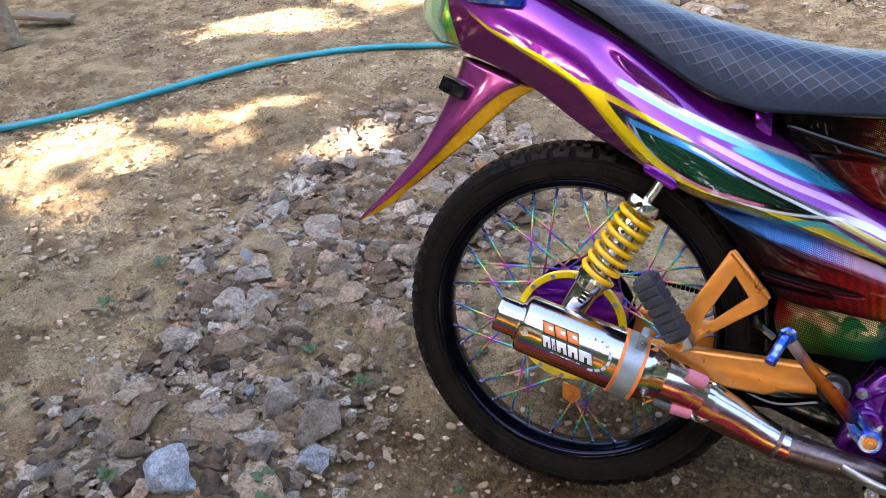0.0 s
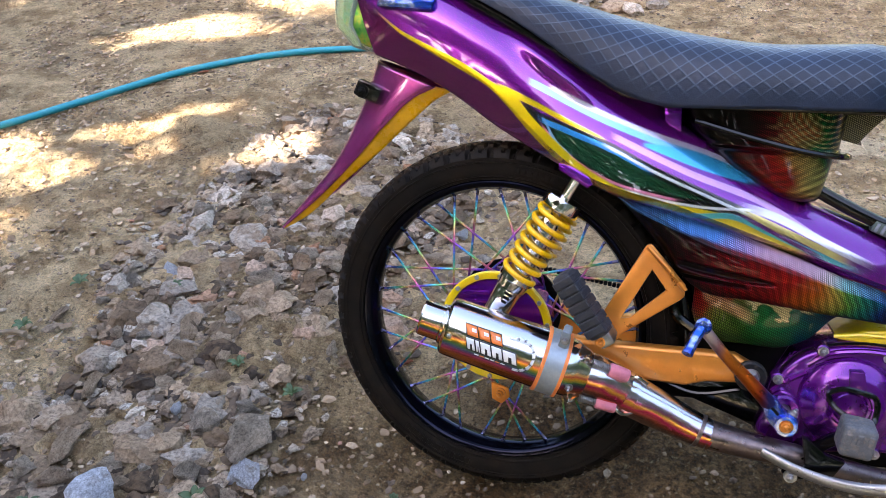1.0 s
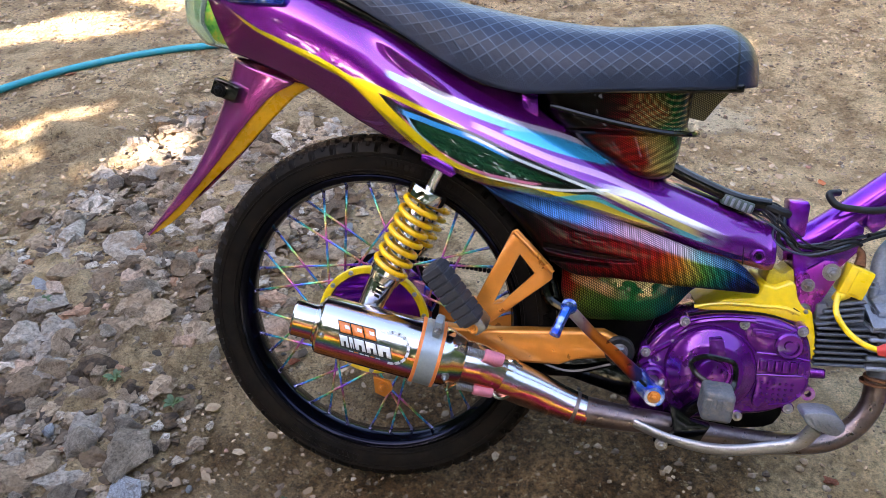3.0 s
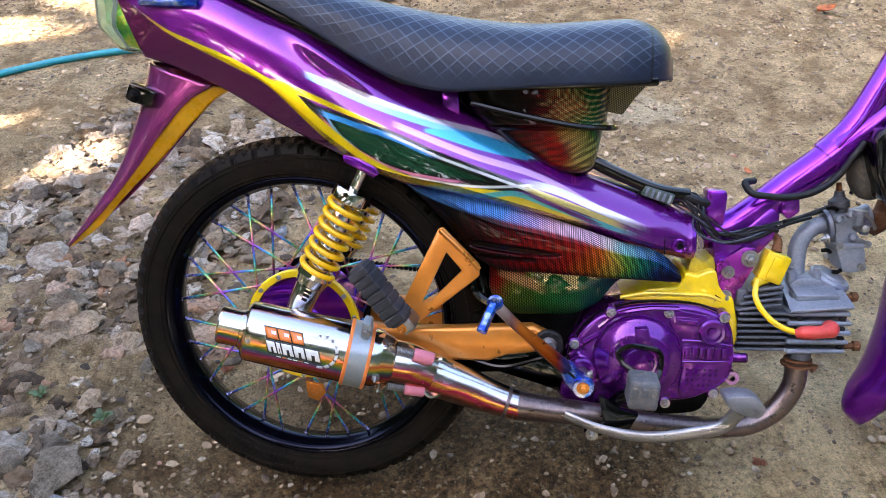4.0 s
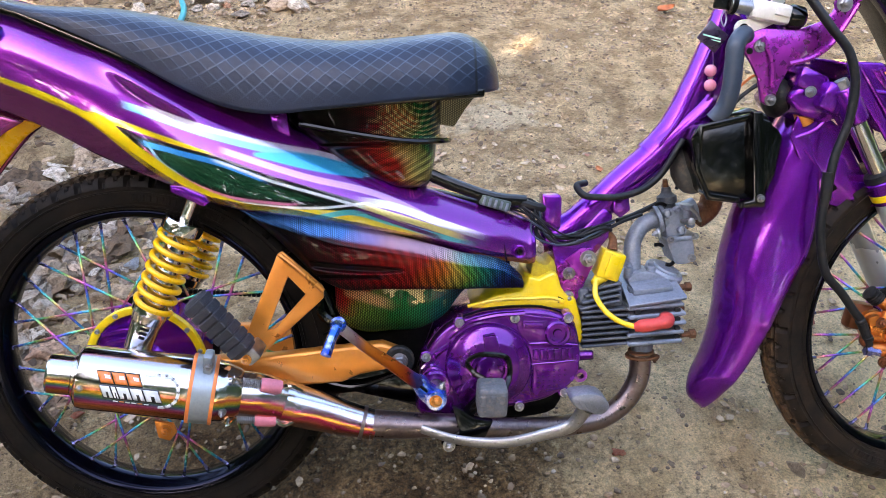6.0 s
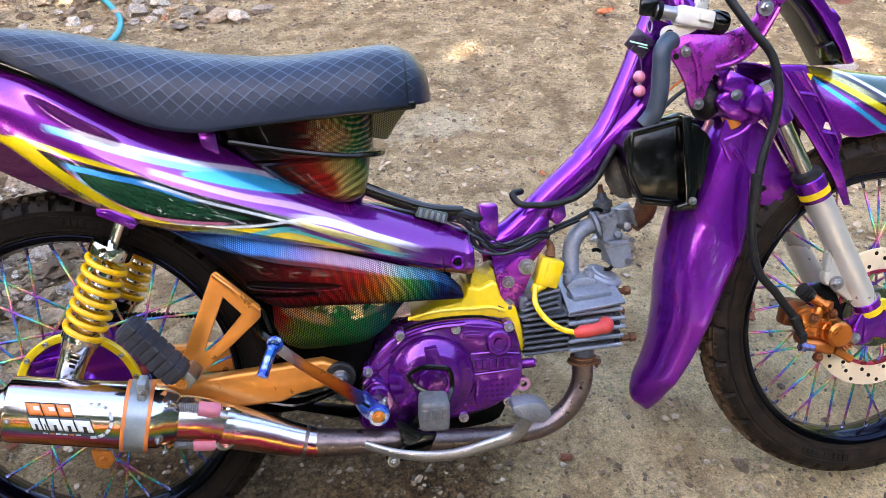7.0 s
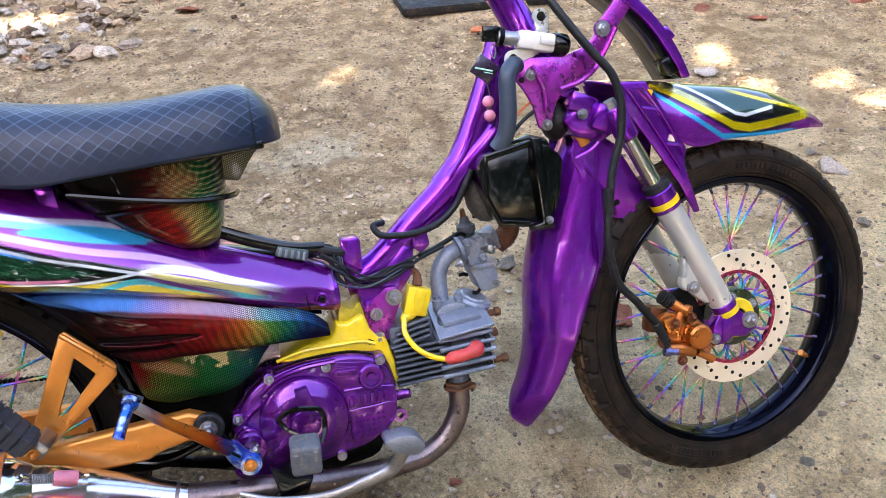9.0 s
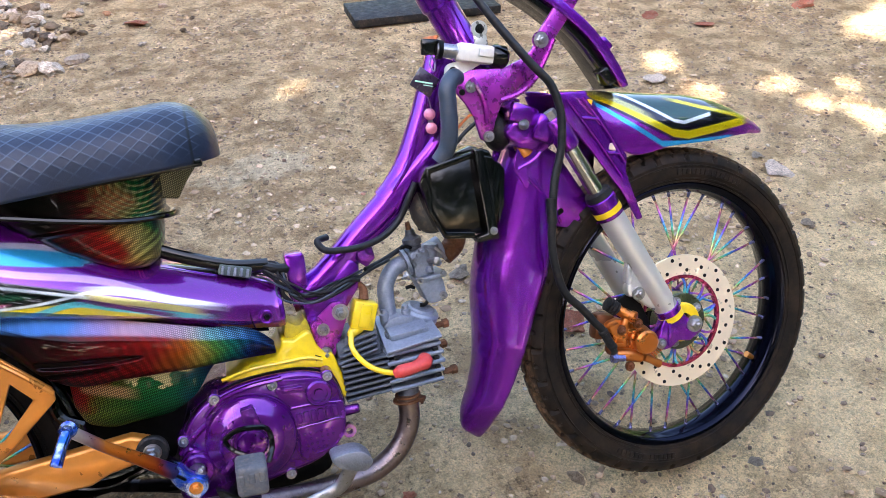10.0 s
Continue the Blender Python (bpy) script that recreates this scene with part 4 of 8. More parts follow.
def flank(side):
    v = np.linspace(0, 1, 120)
    rear_edge = np.interp(v, [0, 0.22, 1.0], [-0.216, -0.252, -0.30])[None]
    x = rear_edge + (NOSE - rear_edge) * np.linspace(0, 1, 540)[:, None]
    lo, fo, hi, w = LOW(x), FOLD(x) + TAIL_DIP(x), TOP(x), WIDE(x)
    k = 0.22  # share of the grid below the fold
    a, b = np.clip(v / k, 0, 1)[None], np.clip((v - k) / (1 - k), 0, 1)[None]
    z = lo + (fo - lo) * a + (hi - fo) * (b * 0.8 + 0.2 * b**2)
    # below the fold the sheet turns under, above it bows over towards the seat
    out = np.where(v[None] < k, w * (0.80 + 0.20 * a**0.8), w * (1 - 0.50 * b**3.2))
    y = side * out
    # the nose narrows and rounds off
    y = y * (1 - 0.12 * ease(0.50, 0.56, x))
    # swelling of the grab knob by the seat
    y = y + side * 0.017 * np.exp(-(((x - 0.065) / 0.05) ** 2) - ((z - (0.352 + 0.035 - (x - 0.065) * 0.62)) / 0.014) ** 2)
    c = np.zeros(x.shape + (3,)) + np.array(srgb(112, 12, 132)[:3])
    # below the fold: the ground's dark reflection painted into the lacquer
    c = lay(c, ease(fo + 0.002, fo - 0.004, z) * ease(0.2, 0.05, x), (100, 16, 86))
    # sky-blue and white slashes on the upper flank, the white partly painted sky reflection
    mid = curve1([(0.0, 0.378), (0.041, 0.361), (0.132, 0.324), (0.208, 0.300), (0.27, 0.284), (0.331, 0.262), (0.36, 0.25)])
    c = lay(c, line(x, z, lambda q: mid(q) + 0.004, 0.0045, 0.03, 0.34), (120, 190, 226))
    c = lay(c, line(x, z, lambda q: mid(q) + 0.011, 0.003, 0.06, 0.30), (226, 214, 236))
    c = lay(c, band(x, z, curve1([(0.18, 0.300), (0.27, 0.272), (0.33, 0.258)]), curve1([(0.18, 0.303), (0.265, 0.293), (0.335, 0.268)]), 0.19, 0.332, 0.0015), (40, 176, 224))
    c = lay(c, line(x, z, curve1([(0.14, 0.31), (0.25, 0.268), (0.36, 0.232), (0.42, 0.20)]), 0.004, 0.15, 0.42), (196, 140, 186))
    # the dark lozenge: black edge, green inside, white, pink and blue lines
    up = curve1([(0.018, 0.345), (0.028, 0.337), (0.085, 0.314), (0.147, 0.294), (0.208, 0.268), (0.27, 0.246), (0.332, 0.224)])
    dn = curve1([(0.018, 0.342), (0.028, 0.331), (0.054, 0.301), (0.099, 0.263), (0.145, 0.240), (0.207, 0.226), (0.27, 0.220), (0.332, 0.222)])
    c = lay(c, band(x, z, lambda q: dn(q) - 0.002, lambda q: up(q) + 0.0035, 0.02, 0.34), (10, 7, 14))
    g_up, g_dn = (lambda q: up(q) - 0.010), (lambda q: dn(q) + 0.014)
    strand = 0.5 + 0.5 * np.sin((z * 0.9 + x * 0.35) * 700 + 3 * np.sin(x * 40))
    grn = band(x, z, g_dn, g_up, 0.07, 0.31)
    c = lay(c, grn, (4, 58, 36))
    c = lay(c, grn * strand * 0.35, (26, 100, 66))
    c = lay(c, line(x, z, lambda q: up(q) - 0.005, 0.0035, 0.05, 0.20), (40, 150, 226))
    c = lay(c, line(x, z, lambda q: up(q) - 0.0035, 0.0016, 0.14, 0.335), (236, 236, 240))
    c = lay(c, line(x, z, lambda q: dn(q) + 0.009, 0.0016, 0.05, 0.24), (214, 120, 160))
    c = lay(c, line(x, z, lambda q: dn(q) + 0.0045, 0.0014, 0.17, 0.335), (236, 236, 240))
    c = lay(c, line(x, z, curve1([(0.05, 0.325), (0.075, 0.290), (0.10, 0.274)]), 0.0028, 0.055, 0.09), (120, 170, 214))
    # yellow: one ribbon from the tail, forking round the lozenge
    yt = curve1([(-0.25, 0.497), (-0.192, 0.463), (-0.137, 0.431), (-0.073, 0.396), (-0.021, 0.364), (0.009, 0.348), (0.031, 0.324), (0.069, 0.290), (0.107, 0.260), (0.161, 0.233), (0.223, 0.219), (0.285, 0.214), (0.345, 0.206), (0.42, 0.178)])
    yb = curve1([(-0.25, 0.495), (-0.192, 0.459), (-0.137, 0.424), (-0.073, 0.385), (-0.021, 0.352), (0.001, 0.331), (0.030, 0.301), (0.069, 0.266), (0.107, 0.240), (0.161, 0.221), (0.223, 0.209), (0.285, 0.199), (0.345, 0.184), (0.42, 0.162)])
    yel = band(x, z, lambda q: yb(q) + TAIL_DIP(q), lambda q: yt(q) + TAIL_DIP(q), -0.20, 0.40, 0.0012, 0.03)
    c = lay(c, yel, (222, 196, 10))
    c = lay(c, yel * ease(0.22, 0.34, x) * 0.6, (206, 178, 70))
    c = lay(c, band(x, z, curve1([(-0.02, 0.352), (0.01, 0.346), (0.04, 0.336), (0.085, 0.318), (0.14, 0.300)]), curve1([(-0.02, 0.366), (0.01, 0.356), (0.07, 0.331), (0.14, 0.302)]), -0.015, 0.135, 0.0012, 0.01), (222, 196, 10))
    c = lay(c, line(x, z, curve1([(0.24, 0.208), (0.28, 0.213), (0.31, 0.216), (0.363, 0.199), (0.44, 0.172), (0.48, 0.16)]), 0.0035, 0.25, 0.47, 0.03), (70, 176, 180))
    c = lay(c, line(x, z, curve1([(0.32, 0.226), (0.41, 0.192), (0.47, 0.168)]), 0.004, 0.33, 0.46, 0.02), (222, 200, 120))
    c = lay(c, line(x, z, curve1([(0.32, 0.232), (0.362, 0.222), (0.44, 0.19), (0.5, 0.166)]), 0.005, 0.34, 0.48, 0.03), (220, 214, 220))
    c = lay(c, line(x, z, curve1([(0.33, 0.216), (0.4, 0.186), (0.45, 0.166)]), 0.0025, 0.33, 0.43, 0.02), (110, 40, 120))
    return skin("side_cover", x, y, z, M_BODY, bike, "purple side cover with yellow ribbon and green lozenge", c, 0.003)


for side in (-1, 1):
    flank(side)
# closed nose of the cover, its seam and screw
def cover_section(x, n_=14):
    v = np.linspace(0, 1, n_)
    lo, fo, hi, w = (float(f(x)) for f in (LOW, FOLD, TOP, WIDE))
    w *= 1 - 0.12 * float(ease(0.50, 0.56, x))
    pts = [(w * (0.80 + 0.20 * a**0.8), lo + (fo - lo) * a) for a in v[:-1]]
    return pts + [(w * (1 - 0.50 * b**3.2), fo + (hi - fo) * (b * 0.8 + 0.2 * b**2)) for b in v]


bm = bmesh.new()
ring0 = cover_section(NOSE)
loop = [(-y, z) for y, z in ring0] + [(y, z) for y, z in ring0[::-1]]
cap = []
for dx, k in ((-0.001, 1.0), (0.004, 0.97), (0.006, 0.90)):
    cap.append([bm.verts.new((NOSE + dx, y * k, 0.15 + (z - 0.15) * k)) for y, z in loop])
for r0, r1 in zip(cap, cap[1:]):
    for i in range(len(r0)):
        j = (i + 1) % len(r0)
        bm.faces.new((r0[i], r0[j], r1[j], r1[i]))
bm.faces.new(cap[-1])
nose = part("cover_nose", bm, M_PURPLE, bike)
part("cover_seam", tube([(0.528 - 0.006 * i / 26, -y - 0.0002, z) for i, (y, z) in enumerate(cover_section(0.527))], 0.0011, 0, 6), M_DARK, nose)
part("screw", lathe([(0, 0.0042), (0.0022, 0.0042), (0.0028, 0.0034), (0.001, 0.0020), (0.001, 0.0)], (0.546, -0.0605, 0.143), (0, -1, 0), 14), M_DARK, nose, "dark recessed screw")
part("screw_ring", lathe([(0.0, 0.007), (0.0012, 0.007), (0.0018, 0.0085), (0.0012, 0.010), (0.0, 0.010)], (0.546, -0.0605, 0.143), (0, -1, 0), 18, closed=True), M_PURPLE, nose)
# deck between the flanks under the seat
u = np.linspace(-0.275, NOSE, 90)[:, None]
v = np.linspace(-1, 1, 15)[None]
part_w = 0.5 * WIDE(u) * (1 - 0.12 * ease(0.50, 0.56, u))
skin("top_deck", u + 0 * v, part_w * v, TOP(u) + 0.006 * (1 - v**2) - 0.0005, M_PURPLE, bike, "", None, 0.003)

# tail lamp
v = np.linspace(-1, 1, 25)[None]
lens_x = np.interp(np.linspace(0, 1, 40), [0, 0.3, 0.6, 0.85, 1.0], [-0.215, -0.262, -0.292, -0.298, -0.285])[:, None]
lens_z = np.interp(np.linspace(0, 1, 40), [0, 0.3, 0.6, 0.85, 1.0], [0.393, 0.402, 0.432, 0.47, 0.53])[:, None]
lw = np.interp(np.linspace(0, 1, 40), [0, 0.3, 0.7, 1.0], [0.05, 0.062, 0.068, 0.06])[:, None]
tail = part("tail_lamp", prism([(-0.222, 0.398), (-0.262, 0.412), (-0.282, 0.44), (-0.284, 0.50), (-0.25, 0.50), (-0.215, 0.415)], -0.038, 0.038, 0.006), M_REFLECT, bike, "clear-lens tail lamp with green reflector")
skin("lens", lens_x + 0.058 * np.abs(v) ** 3 * np.linspace(0.2, 1, 40)[:, None], lw * np.sin(v * np.pi / 2), lens_z + 0 * v, M_LENS, tail, "clear ribbed lens", None, 0.003)

# seat
S_TOP = curve1([(-0.30, 0.570), (-0.2, 0.535), (-0.113, 0.508), (0.025, 0.494), (0.139, 0.468), (0.255, 0.449), (0.333, 0.444), (0.412, 0.448), (0.475, 0.452), (0.53, 0.45)])
S_LOW = curve1([(-0.30, 0.555), (-0.2, 0.52), (-0.094, 0.489), (-0.026, 0.461), (0.043, 0.424), (0.100, 0.390), (0.148, 0.366), (0.205, 0.352), (0.273, 0.354), (0.333, 0.358), (0.407, 0.362), (0.485, 0.366), (0.53, 0.368)])
u = np.linspace(-0.29, 0.5245, 640)
a = np.linspace(0, np.pi, 300)
rnd = (np.clip(1 - (np.clip(u - 0.445, 0, None) / 0.0796) ** 2.6, 0.0, 1) ** 0.42)[:, None]
half = (np.interp(u, [-0.3, -0.1, 0.1, 0.3, 0.45, 0.53], [0.06, 0.085, 0.1, 0.105, 0.092, 0.075])[:, None]) * (0.35 + 0.65 * rnd)
base, high = S_LOW(u)[:, None], (S_TOP(u) - S_LOW(u))[:, None]
base = base + high * 0.06 * (1 - rnd)
high = high * (0.12 + 0.88 * rnd)
ca, sa = np.cos(a)[None], np.sin(a)[None]
# quilting: two crossing families of pressed seams
arc = np.cumsum(np.r_[0, np.hypot(np.diff(0.1 * np.sign(np.cos(a)) * np.abs(np.cos(a)) ** 0.75), np.diff(0.085 * np.sin(a) ** 0.62))])[None]
p1, p2 = (u[:, None] * 0.74 + arc) / 0.0172, (u[:, None] * 0.74 - arc) / 0.0172
seam = np.minimum(np.abs(p1 - np.round(p1)), np.abs(p2 - np.round(p2)))
puff = 1 + 0.0004 / 0.1 * ease(0.09, 0.02, seam)
edge = ease(0.0, 0.06, np.minimum(a, np.pi - a) / np.pi)[None]
puff = 1 + (puff - 1) * edge
sy = -half * np.sign(ca) * np.abs(ca) ** 0.75 * puff
sz = base + high * np.abs(sa) ** 0.62 * puff
# paler seam lines: the ridges' wear and highlights put into the colour
seam_light = ease(0.075, 0.02, seam) * edge * ease(0.505, 0.490, u)[:, None]
c = np.zeros(sy.shape + (3,)) + np.array([0.006, 0.014, 0.034])
c = c * (1 - seam_light[..., None]) + np.array([0.048, 0.070, 0.112]) * seam_light[..., None]
nose_seam = ease(0.0022, 0.0010, np.abs(u - 0.489))[:, None]
c = c * (1 - 0.85 * nose_seam[..., None])
seat = skin("seat", np.repeat(u[:, None], len(a), 1) + 0 * sy, sy, sz, M_SEAT, bike, "long black quilted leatherette seat", c, 0.004, 60)
bm = prism([(-0.28, 0.545), (-0.1, 0.482), (0.05, 0.412), (0.15, 0.36), (0.21, 0.349), (0.5, 0.362), (0.5, 0.374), (0.21, 0.36), (0.16, 0.375), (0.05, 0.43), (-0.1, 0.5), (-0.28, 0.56)], -0.078, 0.078, 0.003)
part("seat_base", bm, M_BLACK, bike)
bm = prism([(-0.21, 0.460), (-0.125, 0.458), (-0.12, 0.474), (-0.2, 0.49)], -0.088, -0.06, 0.004)
part("seat_catch", bm, M_BLUE, bike, "blue anodised seat-side grip end")

# foil-covered panels: blade under the flank, side box, tank under the seat
B_UP = curve1([(0.160, 0.232), (0.165, 0.228), (0.229, 0.216), (0.308, 0.196), (0.384, 0.175), (0.46, 0.150), (0.536, 0.120), (0.552, 0.103)])
B_DN = curve1([(0.160, 0.226), (0.166, 0.220), (0.201, 0.187), (0.234, 0.154), (0.262, 0.124), (0.284, 0.110), (0.353, 0.103), (0.427, 0.099), (0.493, 0.095), (0.552, 0.091)])


def along(x, stops):
    """Colour that changes along x through the given stops."""
    px = [p for p, c in stops]
    return np.stack([np.interp(x, px, [srgb(*c)[k] for p, c in stops]) for k in range(3)], -1)


def blend(c, mask, d):
    m = np.clip(mask, 0, 1)[..., None]
    return c * (1 - m) + d * m


def waves(x, z, f, seed):
    """Soft cloudy values over a grid, about -0.5 to 0.5."""
    return np.array([noise.fractal((p * f, q * f * 1.3, seed), 0.8, 2.1, 3) for p, q in zip(x.ravel(), z.ravel())]).reshape(x.shape)


for side in (-1, 1):
    x = np.repeat(np.linspace(0.163, 0.549, 420)[:, None], 130, 1)
    v = np.linspace(0, 1, 130)[None] + 0 * x
    z = B_DN(x) + (B_UP(x) - B_DN(x)) * v
    bulge = np.sin(np.pi * (0.08 + 0.86 * v)) ** 0.6
    slot = band(x, z, curve1([(0.24, 0.141), (0.30, 0.132), (0.35, 0.128), (0.385, 0.1290)]), curve1([(0.24, 0.151), (0.30, 0.143), (0.35, 0.137), (0.385, 0.1310)]), 0.255, 0.378, 0.0022, 0.006)
    slot = np.maximum(slot, line(x, z, curve1([(0.25, 0.1270), (0.30, 0.1240), (0.36, 0.1215)]), 0.0030, 0.262, 0.347, 0.006))
    fold = ease(-0.04, 0.04, v - np.interp(x, [0.16, 0.22, 0.28, 0.4, 0.48, 0.55], [0.45, 0.60, 0.78, 0.78, 0.72, 0.60]))
    y = side * (0.070 + 0.012 * bulge + 0.010 * v * ease(0.56, 0.40, x) + 0.008 * ease(0.16, 0.25, x) - 0.006 * slot - 0.016 * ease(0.42, 0.56, x) - 0.012 * np.clip(v - 0.70, 0, 1) / 0.3)
    w = waves(x, z, 16, 3.0)
    c = along(x + 0.35 * (0.14 - z) + 0.016 * w, [(0.16, (14, 8, 16)), (0.23, (26, 8, 22)), (0.27, (72, 6, 20)), (0.33, (136, 10, 26)), (0.40, (190, 32, 32)), (0.435, (236, 120, 40)), (0.46, (240, 206, 90)), (0.48, (110, 190, 80)), (0.505, (10, 150, 120)), (0.53, (10, 60, 140)), (0.55, (8, 18, 80))])
    # band above the fold: foil colours with the sky's reflection painted in
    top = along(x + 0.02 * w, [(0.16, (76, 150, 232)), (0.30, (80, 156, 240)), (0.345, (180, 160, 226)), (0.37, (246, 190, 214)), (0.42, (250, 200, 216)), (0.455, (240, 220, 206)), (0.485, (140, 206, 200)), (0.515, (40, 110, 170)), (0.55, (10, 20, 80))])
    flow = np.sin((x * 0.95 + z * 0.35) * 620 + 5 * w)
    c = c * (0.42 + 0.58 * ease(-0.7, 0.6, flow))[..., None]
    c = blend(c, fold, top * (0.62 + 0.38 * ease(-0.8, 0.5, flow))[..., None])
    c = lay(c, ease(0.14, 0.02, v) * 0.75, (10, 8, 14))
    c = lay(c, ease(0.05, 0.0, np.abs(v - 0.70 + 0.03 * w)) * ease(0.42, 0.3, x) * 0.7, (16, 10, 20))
    # the slots' inner shade, painted near black
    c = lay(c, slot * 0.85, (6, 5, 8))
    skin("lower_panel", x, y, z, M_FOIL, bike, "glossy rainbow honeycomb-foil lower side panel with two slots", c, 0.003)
    x = np.repeat(np.linspace(0.281, 0.474, 150)[:, None], 70, 1)
    v = np.linspace(0, 1, 70)[None]
    lo = curve1([(0.280, 0.075), (0.29, 0.052), (0.305, 0.042), (0.36, 0.038), (0.413, 0.044), (0.438, 0.060), (0.461, 0.088), (0.476, 0.099)])(x)
    z = lo + (0.110 - lo) * v
    y = side * (0.052 + 0.022 * np.sin(np.pi * (0.12 + 0.34 * v)) ** 0.35 * np.sin(np.pi * ((x - 0.275) / 0.21)) ** 0.35)
    w = waves(x, z, 30, 7.0)
    c = along(x + 0.02 * w, [(0.28, (140, 124, 44)), (0.32, (96, 128, 44)), (0.36, (24, 116, 52)), (0.41, (0, 104, 70)), (0.44, (0, 78, 96)), (0.475, (10, 26, 80))])
    rows = np.sin((x + 0.9 * (z - 0.075) ** 2 * 20) * 1150)
    c = c * (1 - 0.55 * ease(-0.2, 0.6, rows) * ease(0.40, 0.30, x))[..., None]
    c = lay(c, ease(0.070, 0.102, z + 0.5 * (0.32 - x) + 0.02 * w) * ease(0.39, 0.32, x), (160, 22, 24))
    c = lay(c, 0.8 * ease(0.012, 0.004, np.abs(z - 0.098 + 0.35 * (x - 0.30))) * ease(0.29, 0.30, x) * ease(0.37, 0.34, x), (226, 170, 120))
    # cream patches: smooth reflections painted onto the foil
    edge = 0.089 + 0.030 * w + 0.006 * np.sin(x * 170)
    c = lay(c, ease(-0.001, 0.001, z - edge) * ease(0.345, 0.360, x) * ease(0.440, 0.425, x), (238, 222, 166))
    # darker towards the bottom
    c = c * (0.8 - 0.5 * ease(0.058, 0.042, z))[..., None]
    # shadow of the panel above, painted along the top edge
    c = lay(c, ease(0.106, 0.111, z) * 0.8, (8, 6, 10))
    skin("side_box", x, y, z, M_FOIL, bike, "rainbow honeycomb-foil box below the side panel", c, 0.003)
a = np.linspace(0, 2 * np.pi, 300, endpoint=False)[None]
v = np.linspace(0, 1, 120)[:, None]
zt = 0.240 + 0.12 * v
x0 = np.interp(v, [0, 0.3, 0.65, 1.0], [0.375, 0.30, 0.245, 0.215])
x1 = np.interp(v, [0, 0.08, 0.25, 0.54, 0.545, 0.6, 1.0], [0.412, 0.425, 0.430, 0.436, 0.445, 0.440, 0.444])
wy = np.interp(v, [0, 0.04, 0.1, 0.5, 0.53, 0.56, 1.0], [0.05, 0.064, 0.069, 0.072, 0.078, 0.072, 0.072])
ex = np.sign(np.cos(a)) * np.abs(np.cos(a)) ** 0.5
ey = np.sign(np.sin(a)) * np.abs(np.sin(a)) ** 0.6
x = (x0 + x1) / 2 + (x1 - x0) / 2 * ex
y = -wy * ey
zz = zt + 0 * a
w = waves(x, zz, 22, 11.0)
c = along(x + 0.018 * w + 0.18 * (zz - 0.30), [(0.22, (10, 8, 12)), (0.295, (22, 4, 9)), (0.335, (104, 10, 20)), (0.368, (178, 34, 30)), (0.390, (244, 200, 110)), (0.406, (240, 226, 130)), (0.42, (80, 176, 80)), (0.433, (0, 120, 100)), (0.446, (4, 24, 50))])
rings = np.sin(np.hypot((x - 0.418) * 1.1, zz - 0.385) * 900 + 3 * w)
upper = ease(0.304, 0.312, zz)
c = blend(c, upper, along(x + 0.02 * w, [(0.22, (8, 8, 10)), (0.315, (26, 5, 10)), (0.352, (116, 14, 22)), (0.382, (190, 110, 56)), (0.404, (30, 124, 56)), (0.43, (0, 100, 72)), (0.446, (4, 24, 50))]))
c = lay(c, ease(0.2, 0.7, rings) * upper * ease(0.34, 0.38, x) * 0.7, (236, 226, 150))
c = lay(c, ease(0.1, 0.6, np.sin(np.hypot(x - 0.36, zz - 0.36) * 800)) * ease(0.36, 0.40, x) * (1 - upper) * 0.5, (10, 30, 16))
folds = np.sin(np.hypot((x - 0.30) * 0.9, zz - 0.41) * 760 + 5 * w)
c = c * (0.35 + 0.65 * ease(-0.7, 0.6, folds))[..., None]
tank = skin("fuel_tank", x, y, zt + 0 * a, M_FOIL, bike, "rainbow honeycomb-foil fuel tank below the seat", c, 0.003, 50, True)
part("tank_seam", tube([(0.25, -0.083, 0.336), (0.333, -0.085, 0.318), (0.40, -0.082, 0.307), (0.447, -0.05, 0.304), (0.455, 0, 0.304)], 0.004, 20, 8), M_BLACK, tank)
part("tank_floor", prism([(0.33, 0.262), (0.40, 0.236), (0.424, 0.243), (0.42, 0.26)], -0.045, 0.045, 0.006), M_BLACK, tank)
x = np.repeat(np.linspace(0.435, 0.490, 24)[:, None], 16, 1)
v = np.linspace(0, 1, 16)[None]
zl = np.interp(x, [0.435, 0.46, 0.475, 0.49], [0.326, 0.321, 0.343, 0.361])
c = np.zeros(x.shape + (3,)) + np.array(srgb(150, 140, 110)[:3])
for side in (-1, 1):
    skin("tank_guard", x, side * (0.03 + 0 * x), zl + (0.364 - zl) * v, M_FOIL, bike, "", c, 0.003)

# rear mudguard with an amber edge and a drawn-out tip
F_OUT = spline([(-0.228, 0.386), (-0.238, 0.346), (-0.258, 0.288), (-0.293, 0.217), (-0.330, 0.168), (-0.388, 0.099)], 60)
F_IN = spline([(-0.120, 0.352), (-0.150, 0.336), (-0.199, 0.287), (-0.244, 0.234), (-0.290, 0.184), (-0.386, 0.099)], 60)
v = np.linspace(-1, 1, 41)[None]
wid = np.interp(np.linspace(0, 1, 60), [0, 0.3, 0.7, 1.0], [0.055, 0.05, 0.03, 0.002])[:, None]
k = np.abs(v) ** 2.2
x = F_OUT[:, :1] * (1 - k) + F_IN[:, :1] * k
z = F_OUT[:, 1:] * (1 - k) + F_IN[:, 1:] * k
c = np.zeros(x.shape + (3,)) + np.array(srgb(150, 52, 122)[:3])
fender = skin("rear_mudguard", x, wid * np.sin(v * np.pi / 2), z, M_BODY, bike, "magenta rear mudguard with amber edge and pointed tip", c, 0.003)
